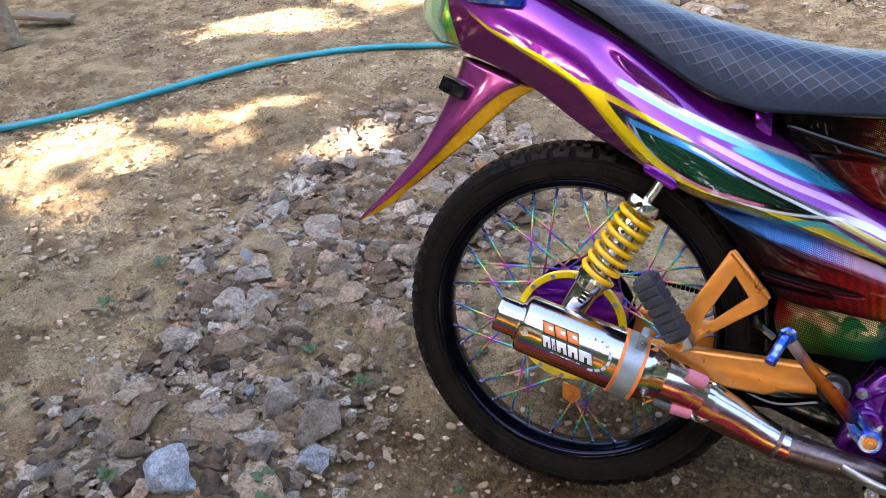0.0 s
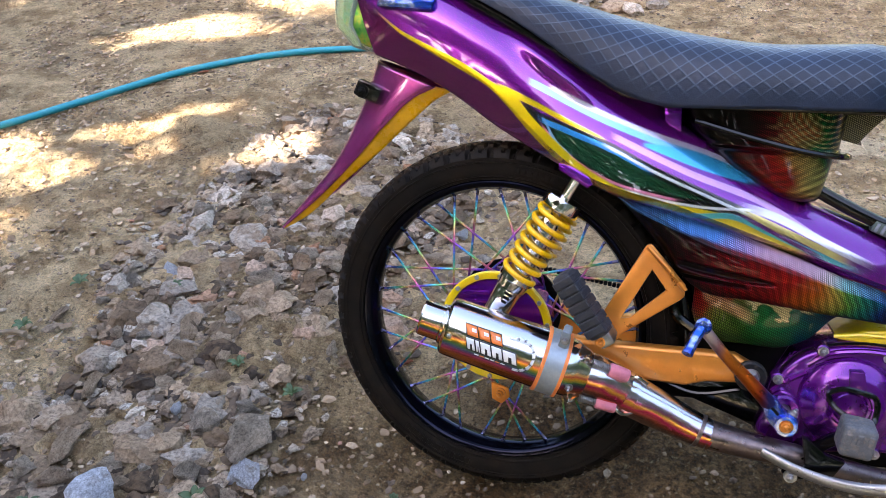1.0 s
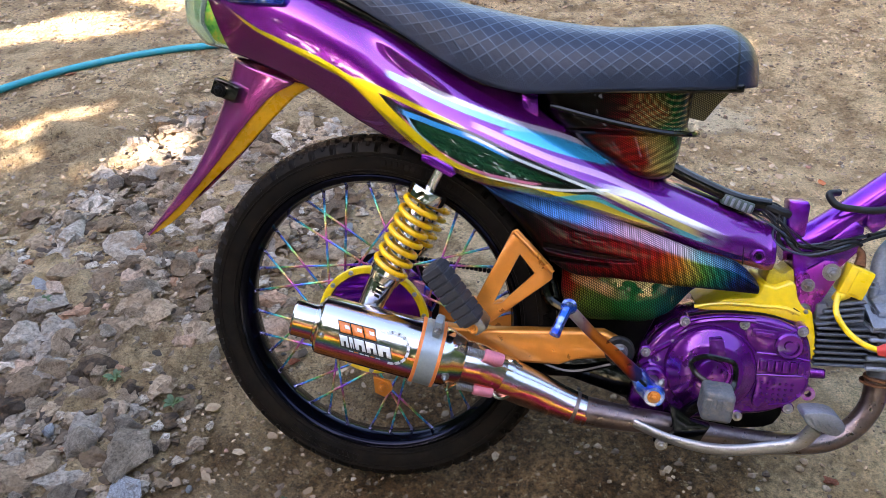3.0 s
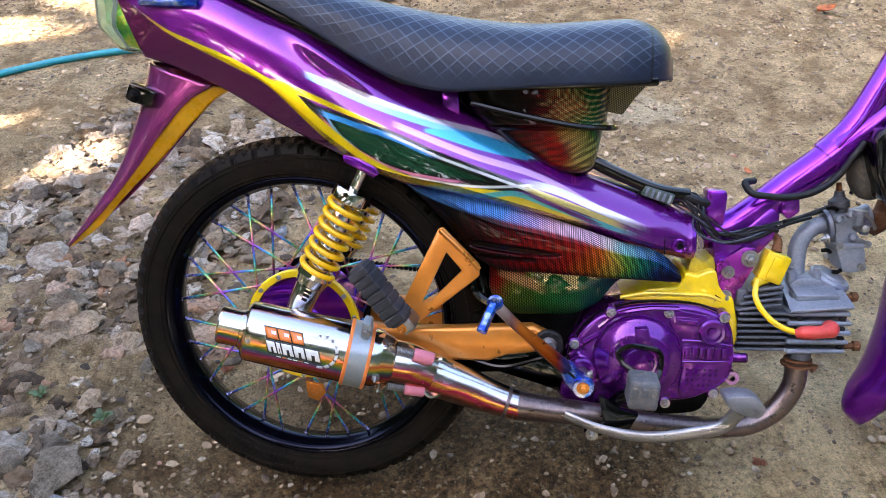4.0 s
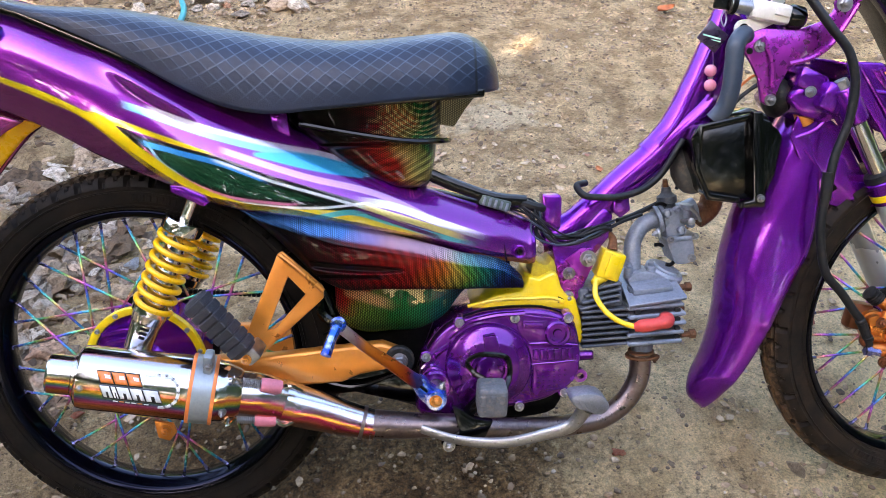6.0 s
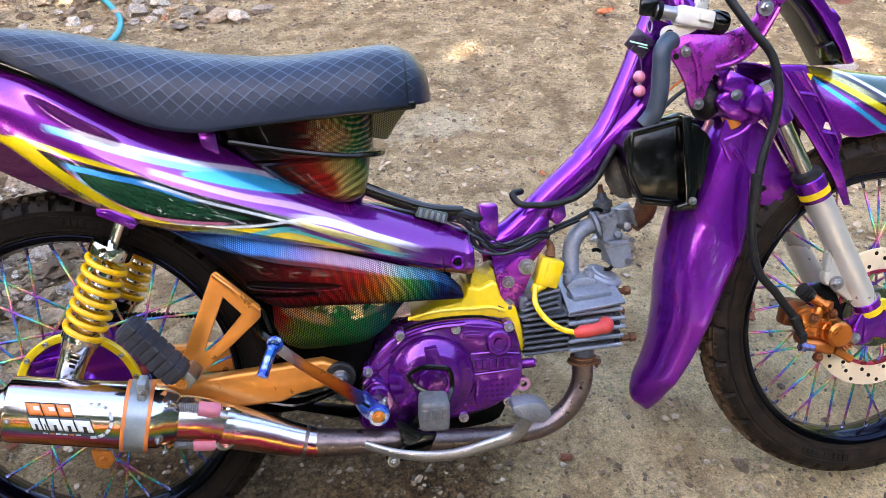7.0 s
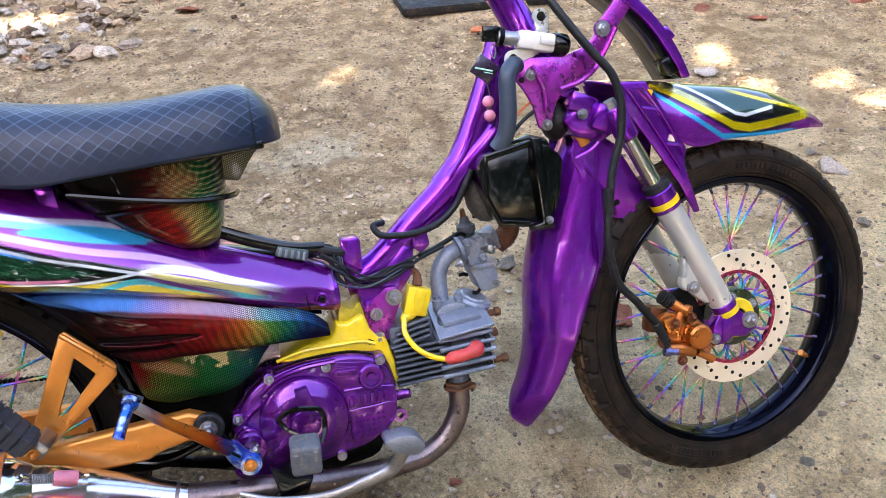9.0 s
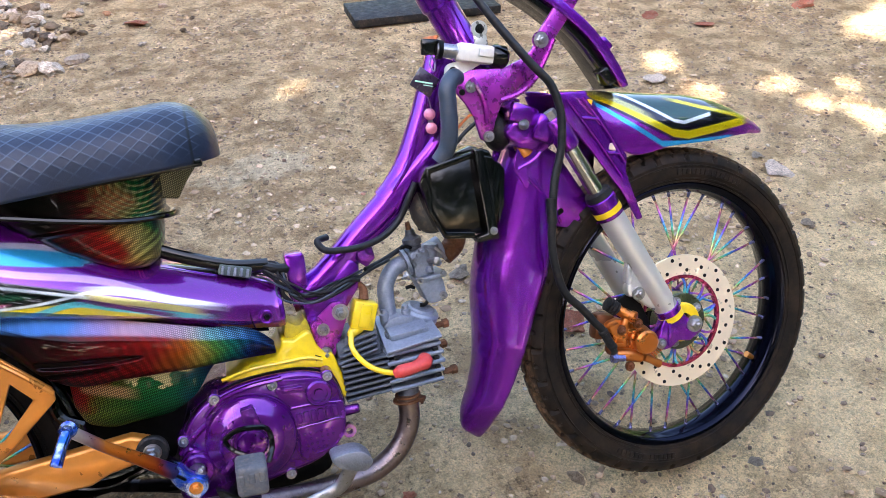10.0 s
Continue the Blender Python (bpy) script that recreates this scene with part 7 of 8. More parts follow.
part("head_tube", lathe([(-0.03, 0.020), (-0.028, 0.027), (0.0, 0.0275), (0.004, 0.0245), (0.062, 0.0245), (0.066, 0.0265), (0.09, 0.0265), (0.094, 0.0235), (0.13, 0.0235), (0.134, 0.027), (0.15, 0.027)], (0.870, 0, 0.540), (0.43, 0, -0.90), 32), M_PURPLE, bike, "purple steering head tube")
part("stem_nut", lathe([(-0.045, 0.0), (-0.045, 0.016), (-0.03, 0.018)], (0.870, 0, 0.540), (0.43, 0, -0.90), 6), M_STEEL, bike)
part("frame_lug", prism([(0.584, 0.219), (0.610, 0.219), (0.613, 0.212), (0.611, 0.168), (0.586, 0.162)], -0.034, 0.0, 0.004), M_PURPLE, bike)
part("engine_hanger", prism([(0.598, 0.150), (0.640, 0.160), (0.676, 0.196), (0.690, 0.184), (0.684, 0.150), (0.664, 0.126), (0.640, 0.060), (0.612, 0.060), (0.604, 0.10)], -0.026, 0.026, 0.004), M_PURPLE, bike, "purple engine hanger bracket")
brace = part("hanger_plate", prism([(0.604, 0.112), (0.640, 0.138), (0.656, 0.138), (0.664, 0.124), (0.634, 0.060), (0.622, 0.052), (0.611, 0.056), (0.608, 0.07)], -0.036, -0.030, 0.002), M_PINKPURPLE, bike, "pink-purple hanger plate")
for x, z, r in ((0.650, 0.1225, 0.0085), (0.6215, 0.1015, 0.0065), (0.620, 0.066, 0.0065)):
    part("hanger_bolt", bolt((x, -0.037, z), r, long=0.009), M_STEEL, brace)
part("small_bolt", bolt((0.612, -0.028, 0.118), 0.007), M_PURPLE, bike)
part("cable_guide", prism([(0.690, 0.205), (0.712, 0.215), (0.715, 0.190), (0.70, 0.178), (0.688, 0.19)], -0.028, -0.006, 0.003), M_PURPLE, bike)

# wiring along the tube and below the seat
part("wiring_sleeve", tube([(0.650, -0.02, 0.232), (0.634, -0.034, 0.229), (0.640, -0.040, 0.219), (0.668, -0.042, 0.213), (0.70, -0.038, 0.213), (0.728, -0.034, 0.220), (0.758, -0.028, 0.240), (0.776, -0.03, 0.268), (0.79, -0.03, 0.29)], 0.0050, 60, 16), M_HOSE, bike, "black wiring sleeve looped over the frame tube")
part("cable", tube([(0.56, -0.02, 0.20), (0.575, -0.036, 0.175), (0.60, -0.040, 0.158), (0.64, -0.038, 0.158), (0.675, -0.034, 0.166), (0.686, -0.03, 0.162)], 0.0030, 36, 8), M_HOSE, bike)
part("cable", tube([(0.57, -0.01, 0.208), (0.582, -0.038, 0.18), (0.588, -0.042, 0.16), (0.61, -0.044, 0.147), (0.65, -0.04, 0.152), (0.70, -0.02, 0.17), (0.74, 0.0, 0.178)], 0.0026, 40, 8), M_HOSE, bike)
part("cable", tube([(0.54, -0.02, 0.198), (0.565, -0.03, 0.205), (0.58, -0.034, 0.19), (0.574, -0.036, 0.165), (0.585, -0.038, 0.15)], 0.0034, 30, 8), M_HOSE, bike)
part("cable", tube([(0.70, -0.01, 0.172), (0.73, 0.01, 0.176), (0.77, 0.02, 0.19)], 0.004, 20, 8), M_HOSE, bike)
wire_rng = random.Random(31)
for k in range(9):
    j = lambda q: wire_rng.uniform(-q, q)
    part("thin_wire", tube([(0.535 + j(0.01), -0.012, 0.206 + j(0.004)), (0.562 + j(0.012), -0.034 + j(0.006), 0.196 + j(0.014)), (0.580 + j(0.014), -0.042 + j(0.004), 0.172 + j(0.016)), (0.612 + j(0.014), -0.042 + j(0.004), 0.156 + j(0.012)), (0.655 + j(0.012), -0.036 + j(0.004), 0.160 + j(0.008)), (0.690 + j(0.01), -0.024, 0.170 + j(0.006))], 0.0015, 40, 6), M_BREATHER if k % 3 == 0 else M_HOSE, bike)
part("battery_tray", prism([(0.395, 0.226), (0.412, 0.238), (0.441, 0.231), (0.480, 0.219), (0.527, 0.203), (0.530, 0.196), (0.496, 0.190), (0.440, 0.196), (0.400, 0.205)], -0.030, 0.040, 0.003), M_BLACK, bike, "black plastic tray below the tank")
part("connector_block", block((0.515, -0.030, 0.211), (0.045, 0.026, 0.016), 0.003, (0, 18, 0)), plain("grey_connector", (70, 86, 82), 0.5, 0, 0, 0.2, 60, 0, 0.2), bike)
for k in range(5):
    part("connector_rib", block((0.499 + 0.008 * k, -0.0435, 0.2155 - 0.0026 * k), (0.004, 0.004, 0.012), 0.001, (0, 18, 0), None, 1), M_CAST, bike)
part("wire_bundle", tube([(0.535, -0.02, 0.212), (0.555, -0.03, 0.208), (0.58, -0.03, 0.200), (0.60, -0.02, 0.20)], 0.0075, 16, 10), M_HOSE, bike)

# ---- black box behind the leg space, with its hose ----
box = empty("regulator_box", bike)
tagged(box, "glossy black plastic box under the neck tube")
bm = prism([(0.790, 0.292), (0.800, 0.310), (0.872, 0.322), (0.902, 0.312), (0.912, 0.294), (0.905, 0.240), (0.889, 0.204), (0.830, 0.204), (0.812, 0.214), (0.798, 0.250)], -0.066, -0.012, 0.006)
part("box_body", bm, M_BOX, box)
part("box_rim", prism([(0.786, 0.294), (0.798, 0.314), (0.872, 0.327), (0.874, 0.318), (0.804, 0.305), (0.800, 0.252), (0.815, 0.218), (0.858, 0.210), (0.860, 0.200), (0.812, 0.207), (0.793, 0.25)], -0.074, -0.064, 0.003), M_BLACK, box)
part("box_post", prism([(0.868, 0.330), (0.884, 0.328), (0.892, 0.205), (0.892, 0.194), (0.860, 0.194), (0.860, 0.203), (0.876, 0.206)], -0.080, -0.062, 0.003), M_BLACK, box)
part("box_flange", prism([(0.888, 0.318), (0.910, 0.302), (0.916, 0.292), (0.908, 0.24), (0.896, 0.212), (0.899, 0.25), (0.902, 0.29)], -0.072, -0.060, 0.003), M_BLACK, box)
part("box_side", prism([(0.875, 0.322), (0.896, 0.314), (0.906, 0.294), (0.900, 0.242), (0.889, 0.210), (0.879, 0.210)], -0.077, -0.058, 0.002), M_BLACK, box)
part("box_tray", block((0.876, -0.068, 0.198), (0.036, 0.016, 0.008), 0.002), M_BLACK, box)
part("box_screw", bolt((0.884, -0.082, 0.208), 0.004), M_STEEL, box)
part("box_lid", prism([(0.83, 0.318), (0.872, 0.334), (0.90, 0.322), (0.905, 0.308), (0.87, 0.318)], -0.06, -0.02, 0.004), M_BLACK, box)
part("box_back", ball((0.815, 0.0, 0.25), (0.034, 0.03, 0.045)), plain("greyed_plastic", (70, 70, 66), 0.6, 0, 0, 0.3, 50, 0.0006, 0.4), box)
part("vent_hose", tube([(0.872, -0.040, 0.428), (0.858, -0.060, 0.432), (0.846, -0.068, 0.420), (0.843, -0.070, 0.395), (0.840, -0.070, 0.36), (0.834, -0.066, 0.335), (0.822, -0.06, 0.318)], 0.0125, 40, 18), M_BREATHER, bike, "thick blue-grey rubber breather hose")
part("throttle_wire", tube([(0.842, -0.05, 0.328), (0.868, -0.05, 0.352), (0.892, -0.046, 0.366), (0.92, -0.03, 0.372)], 0.003, 24, 8), M_HOSE, bike)
part("orange_wire", tube([(0.86, -0.045, 0.36), (0.88, -0.045, 0.375), (0.905, -0.04, 0.382)], 0.002, 20, 6), M_ORANGE, bike)
part("throttle_wire", tube([(0.805, -0.035, 0.268), (0.812, -0.01, 0.245), (0.800, 0.01, 0.224), (0.7965, 0.014, 0.212)], 0.003, 24, 8), M_HOSE, bike)

# ---- ignition lock with key ring ----
lock = empty("ignition_lock", bike)
tagged(lock, "white and steel ignition lock with a key")
L0, LD = Vector((0.846, -0.052, 0.473)), Vector((0.97, 0, -0.22)).normalized()
part("lock_barrel", lathe([(-0.004, 0.008), (0.0, 0.010), (0.024, 0.010), (0.026, 0.012)], L0, LD, 20), M_STEEL, lock)
part("lock_body", block(L0 + LD * 0.052, (0.056, 0.026, 0.026), 0.005, (0, 12.8, 0)), M_WHITE, lock, "off-white plastic lock body")
part("lock_rib", block(L0 + LD * 0.066 + Vector((0, -0.014, 0.002)), (0.022, 0.006, 0.012), 0.002, (0, 12.8, 0)), M_WHITE, lock)
part("lock_end", lathe([(0.078, 0.015), (0.082, 0.017), (0.098, 0.016), (0.102, 0.012)], L0, LD, 20), M_BLACK, lock)
part("lock_key", block(L0 - LD * 0.014 + Vector((0, 0, 0.002)), (0.026, 0.006, 0.022), 0.002, (0, 8, 0)), M_BLACK, lock)
part("lock_ring", lathe([(-0.003, 0.010), (-0.003, 0.0135), (0.003, 0.0135), (0.003, 0.010)], L0, LD, 22, closed=True), M_DARK, lock)
for x, z, m in ((0.862, 0.441, M_WHITE), (0.909, 0.495, M_ALU)):
    part("lock_eyelet", lathe([(-0.003, 0.0055), (-0.003, 0.012), (0.003, 0.012), (0.003, 0.0055)], (x, -0.050, z), (0, 1, 0), 22, closed=True), m, lock)
    part("eyelet_bolt", bolt((x, -0.052, z), 0.0045), M_DARK, lock)
part("eyelet_arm", prism([(0.862, 0.453), (0.89, 0.456), (0.905, 0.446), (0.872, 0.432)], -0.052, -0.048, 0.001), M_WHITE, lock)
part("eyelet_arm", prism([(0.899, 0.488), (0.919, 0.488), (0.920, 0.462), (0.900, 0.464)], -0.052, -0.048, 0.001), M_ALU, lock)
fob = empty("key_fob", bike)
tagged(fob, "dark name tag and pink beads hanging from the key")
part("fob_ring", tube([(0.833, -0.055, 0.466), (0.828, -0.057, 0.455), (0.832, -0.058, 0.444), (0.836, -0.056, 0.455), (0.833, -0.055, 0.466)], 0.0012, 24, 6), M_STEEL, fob)
part("name_tag", block((0.817, -0.058, 0.431), (0.034, 0.003, 0.030), 0.003, (0, 40, 0)), plain("dark_purple_tag", (34, 8, 40), 0.3, 0, 0.3, 0.2, 60), fob)
M_PRINT = plain("pale_green_print", (170, 220, 190), 0.5)
part("tag_bar", block((0.815, -0.0600, 0.431), (0.026, 0.001, 0.0022), 0.0003, (0, 16, 0), None, 1), M_PRINT, fob, "pale green printed bar")
part("tag_bar", block((0.821, -0.0600, 0.4255), (0.014, 0.001, 0.0012), 0.0003, (0, 16, 0), None, 1), M_PRINT, fob)
part("bead_cord", tube([(0.818, -0.056, 0.416), (0.824, -0.045, 0.396), (0.822, -0.036, 0.362)], 0.001, 12, 6), M_STEEL, fob)
for z in (0.3855, 0.3655):
    part("bead", ball((0.8225, -0.040, z), (0.0088, 0.0088, 0.0088), None, 18), M_BEAD, fob, "pink glass bead")
part("bead_spacer", ball((0.8225, -0.040, 0.3755), (0.004, 0.004, 0.003), None, 10), M_STEEL, fob)

# ---- headlamp stay and cowl ring ----
stay = part("headlamp_stay", prism([(0.862, 0.424), (0.868, 0.434), (0.888, 0.440), (0.938, 0.437), (0.968, 0.446), (0.985, 0.458), (1.000, 0.484), (1.03, 0.518), (1.06, 0.55), (1.08, 0.535), (1.038, 0.485), (1.020, 0.466), (1.003, 0.438), (0.978, 0.406), (0.955, 0.394), (0.930, 0.388), (0.916, 0.362), (0.909, 0.340), (0.900, 0.334), (0.890, 0.340), (0.884, 0.372), (0.873, 0.394), (0.862, 0.41)], -0.056, -0.048, 0.003), M_PINKPURPLE, bike, "pink-purple headlamp stay plate")
part("stay_rib", tube([(0.886, -0.057, 0.428), (0.900, -0.059, 0.40), (0.904, -0.057, 0.36)], 0.005, 14, 8), M_PINKPURPLE, stay)
part("stay_edge", tube([(0.928, -0.055, 0.391), (0.955, -0.056, 0.397), (0.980, -0.056, 0.411), (1.003, -0.056, 0.441), (1.02, -0.056, 0.468)], 0.004, 16, 8), M_PINKPURPLE, stay)
for x, z, r in ((0.999, 0.469, 0.008), (0.884, 0.4165, 0.006), (0.902, 0.3425, 0.0055)):
    part("stay_bolt", bolt((x, -0.058, z), r), M_STEEL, stay)
part("stay_hole", lathe([(0, 0.0045), (0.001, 0.0045), (0.001, 0.0)], (0.870, -0.0562, 0.410), (0, -1, 0), 12), M_DARK, stay)
part("stay_collar", lathe([(0, 0.013), (0.004, 0.0125)], (0.999, -0.055, 0.469), (0, -1, 0), 24), M_PINKPURPLE, stay)
arc_o = spline([(0.990, 0.560), (1.040, 0.522), (1.088, 0.474), (1.120, 0.424), (1.136, 0.386)], 24)
arc_m = spline([(0.982, 0.545), (1.030, 0.508), (1.076, 0.462), (1.108, 0.412), (1.124, 0.384)], 24)
arc_i = 0.45 * arc_m + 0.55 * spline([(0.960, 0.540), (1.006, 0.502), (1.048, 0.462), (1.080, 0.420), (1.094, 0.404)], 24)
cowl = part("headlamp_cowl", prism([tuple(p) for p in arc_o] + [tuple(p) for p in arc_m[::-1]], -0.058, -0.032, 0.003), M_PURPLE, bike, "purple headlamp cowl rim")
part("cowl_lining", prism([tuple(p) for p in arc_m] + [tuple(p) for p in arc_i[::-1]], -0.052, -0.030, 0.002), M_BOX, cowl)
part("cowl_shell", prism([tuple(p) for p in arc_o] + [tuple(p) for p in arc_m[::-1]], -0.031, 0.040, 0.002), M_BOX, cowl, "black inside of the cowl")
part("cowl_lug", block((1.110, -0.030, 0.452), (0.022, 0.03, 0.014), 0.003, (0, 50, 0)), M_PURPLE, cowl)
part("cowl_foot", prism([(1.086, 0.412), (1.100, 0.420), (1.116, 0.394), (1.100, 0.390)], -0.060, -0.03, 0.003), M_BLACK, cowl)

# ---- fork ----
fork = empty("front_fork", bike)
tagged(fork, "telescopic fork with chrome stanchions and bare aluminium legs")
FD = Vector((0.447, 0, -0.894)).normalized()


def leg(y):
    top = Vector((1.000, y, 0.352))
    part("stanchion", lathe([(0.0, 0.0125), (0.17, 0.0125)], top, FD, 28), M_CHROME, fork, "chrome stanchion")
    part("upper_sleeve", lathe([(-0.004, 0.015), (0.0, 0.0175), (0.046, 0.0175), (0.050, 0.0135)], top, FD, 28), M_PURPLE, fork, "purple fork sleeve")
    part("top_bolt", lathe([(-0.016, 0.0), (-0.016, 0.010), (-0.004, 0.011)], top, FD, 6), M_STEEL, fork)
    part("dust_seal", lathe([(0.128, 0.0135), (0.130, 0.0205), (0.138, 0.022), (0.142, 0.020)], top, FD, 30), M_RUBBER, fork)
    part("leg_collar", lathe([(0.140, 0.0205), (0.142, 0.0225), (0.158, 0.0225)], top, FD, 30), M_PURPLE, fork)
    part("yellow_ring", lathe([(0.158, 0.0205), (0.158, 0.0228), (0.168, 0.0226), (0.168, 0.0205)], top, FD, 30, closed=True), M_YELLOW, fork, "yellow ring")
    part("leg_collar", lathe([(0.168, 0.0222), (0.174, 0.0218)], top, FD, 30), M_PURPLE, fork)
    part("fork_leg", lathe([(0.170, 0.0205), (0.176, 0.0205), (0.26, 0.0195), (0.366, 0.019)], top, FD, 36), M_FORK, fork, "bare aluminium fork leg")
    part("leg_collar", lathe([(0.356, 0.0193), (0.357, 0.0203), (0.367, 0.0205)], top, FD, 30), M_PURPLE, fork)
    part("yellow_ring", lathe([(0.367, 0.019), (0.367, 0.0207), (0.377, 0.0207), (0.377, 0.019)], top, FD, 30, closed=True), M_YELLOW, fork)
    s = -1 if y < 0 else 1
    part("axle_lug", prism([(1.1480, 0.016), (1.1600, 0.028), (1.1800, 0.024), (1.1898, 0.0131), (1.213, -0.0033), (1.2126, -0.0158), (1.1918, -0.028), (1.1713, -0.0228), (1.1568, -0.0324), (1.140, -0.0334), (1.1304, -0.020), (1.138, -0.0027)], y - 0.013, y + 0.010, 0.004, steps=3), M_PURPLE, fork, "purple axle lug")
    part("lug_web", prism([(1.152, 0.010), (1.166, 0.012), (1.160, -0.024), (1.150, -0.028)], y - 0.0165, y - 0.011, 0.002), M_PURPLE, fork)
    part("axle_bolt", bolt((1.2, y + s * 0.014, 0.0), 0.0095, (0, s, 0), None, 0.009), M_STEEL, fork)
    if y < 0:
        part("lug_bolt", bolt((1.138, y - 0.014, -0.020), 0.006), M_STEEL, fork)
        part("leg_tab", prism([(1.098, 0.128), (1.112, 0.104), (1.146, 0.046), (1.1407, 0.030), (1.1148, 0.0485), (1.1037, 0.0607), (1.0931, 0.0640), (1.090, 0.074)], y - 0.006, y + 0.010, 0.004, steps=3), M_FORK, fork)
        part("tab_bolt", bolt((1.109, y - 0.008, 0.067), 0.0075), M_STEEL, fork)


leg(-0.070)
leg(0.064)
part("lower_yoke", prism([(0.925, 0.345), (0.955, 0.372), (1.000, 0.352), (1.012, 0.322), (0.985, 0.306), (0.945, 0.318)], -0.062, 0.062, 0.008), M_PURPLE, fork, "purple fork yoke")
part("stem", lathe([(0.10, 0.022), (0.20, 0.022), (0.204, 0.028), (0.216, 0.028), (0.22, 0.02)], (0.870, 0, 0.540), (0.43, 0, -0.90), 24), M_PURPLE, fork)
part("yoke_clamp", block((0.958, -0.050, 0.366), (0.044, 0.034, 0.030), 0.006, (0, 24, 0)), M_PURPLE, fork)
part("yoke_clamp", block((0.985, -0.062, 0.342), (0.034, 0.030, 0.040), 0.006, (0, 26, 0)), M_PURPLE, fork)
part("yoke_clamp", block((0.942, -0.030, 0.386), (0.036, 0.04, 0.020), 0.005, (0, 20, 0)), M_PURPLE, fork)
part("yoke_bolt", bolt((0.955, -0.066, 0.352), 0.006, (-0.4, -0.9, 0)), M_STEEL, fork)
part("yoke_spacer", lathe([(0, 0.011), (0.02, 0.011)], (0.953, -0.045, 0.324), (0.43, 0, -0.9), 18), M_GOLD, fork)
part("yoke_boot", ball((0.927, -0.02, 0.345), (0.02, 0.03, 0.03)), M_RUBBER, fork)

# ---- brake caliper and hose ----
cal = empty("brake_caliper", bike)
tagged(cal, "copper-coloured brake caliper on the front disc")
part("caliper_body", prism(smooth_outline([(1.050, 0.030), (1.066, 0.034), (1.086, 0.026), (1.104, 0.014), (1.122, 0.000), (1.122, -0.020), (1.104, -0.031), (1.082, -0.030), (1.062, -0.018), (1.050, 0.004)], 40), -0.080, -0.052, 0.005), M_COPPER, cal)
part("piston_barrel", lathe([(-0.022, 0.0215), (0.002, 0.0210), (0.004, 0.0185)], (1.1060, -0.080, -0.0080), (-0.25, -1, 0), 36), M_COPPER, cal)
part("piston_cap", lathe([(0.0, 0.0200), (0.012, 0.0195), (0.0145, 0.0170), (0.0155, 0.0160), (0.0150, 0.0)], (1.1076, -0.083, -0.0086), (0, -1, 0), 36), M_COPPER, cal)
part("slider_pin", lathe([(-0.012, 0.0065), (0.004, 0.0075), (0.006, 0.0095), (0.013, 0.0095), (0.015, 0.006), (0.015, 0.0)], (1.0860, -0.080, 0.0380), (0.5, -0.8, -0.3), 20), M_COPPER, cal)
part("slider_arm", tube([(1.070, -0.074, 0.050), (1.078, -0.078, 0.043), (1.086, -0.082, 0.037)], 0.0085, 10, 14), M_COPPER, cal)
part("slider_arm", tube([(1.084, -0.080, 0.034), (1.078, -0.082, 0.022), (1.074, -0.082, 0.008), (1.072, -0.082, -0.008)], 0.0075, 14, 12), M_COPPER, cal)
part("caliper_bridge", block((1.062, -0.079, 0.012), (0.018, 0.018, 0.034), 0.004, (0, -14, 0)), M_COPPER, cal)
part("caliper_rib", block((1.086, -0.082, 0.012), (0.020, 0.010, 0.008), 0.003, (0, 18, 0)), M_COPPER, cal)
part("caliper_rib", block((1.060, -0.088, -0.004), (0.018, 0.008, 0.006), 0.002, (0, 10, 0)), M_COPPER, cal)
part("caliper_foot", tube([(1.060, -0.080, -0.022), (1.079, -0.083, -0.026), (1.100, -0.084, -0.034)], [0.010, 0.0105, 0.009], 12, 14), M_COPPER, cal)
part("guide_pin", tube([(1.106, -0.084, -0.036), (1.119, -0.085, -0.044), (1.131, -0.085, -0.052)], [0.0062, 0.0058, 0.0070], 10, 12), M_COPPER, cal)
bm = bmesh.new()
for k in range(5):
    lathe([(0, 0.0046), (0.0006, 0.0060), (0.0022, 0.0060), (0.0028, 0.0046)], (1.118 + 0.0038 * k, -0.080, -0.0400 + 0.0026 * k), (0.8, 0, 0.55), 12, bm)
part("bleed_nipple", bm, M_COPPER, cal)
bm = bmesh.new()
for k in range(4):
    lathe([(0, 0.0090), (0.0012, 0.0115), (0.0032, 0.0115), (0.0044, 0.0090)], (1.0530 + 0.0042 * k, -0.078, 0.0630 - 0.0036 * k), (0.76, 0, -0.65), 16, bm)
part("pin_boot", bm, M_RUBBER, cal, "ribbed black rubber boot")
part("caliper_back", block((1.050, -0.058, 0.022), (0.034, 0.026, 0.042), 0.007, (0, 12, 0)), M_COPPERDARK, cal, "dull brown bracket")
part("caliper_bracket", prism([(1.075, 0.058), (1.098, 0.066), (1.118, 0.050), (1.130, 0.020), (1.136, -0.020), (1.122, -0.024), (1.112, 0.006), (1.098, 0.030), (1.078, 0.044)], -0.064, -0.056, 0.003), M_DARK, cal, "black caliper bracket")
for x, z in ((1.0776, -0.0430), (1.0690, 0.0180), (1.0980, 0.0230)):
    part("caliper_bolt", bolt((x, -0.088, z), 0.0055), M_COPPERDARK, cal)
part("banjo", ball((1.0480, -0.088, -0.006), (0.010, 0.009, 0.012)), M_COPPERDARK, cal, "dull brown hose banjo")
part("banjo_bolt", lathe([(0, 0.0), (0, 0.0075), (0.008, 0.0078), (0.009, 0.0058), (0.022, 0.0056)], (1.0455, -0.093, -0.0215), (0.96, 0, -0.2), 6), M_NIPPLE, cal, "blue-grey hexagon bolt")
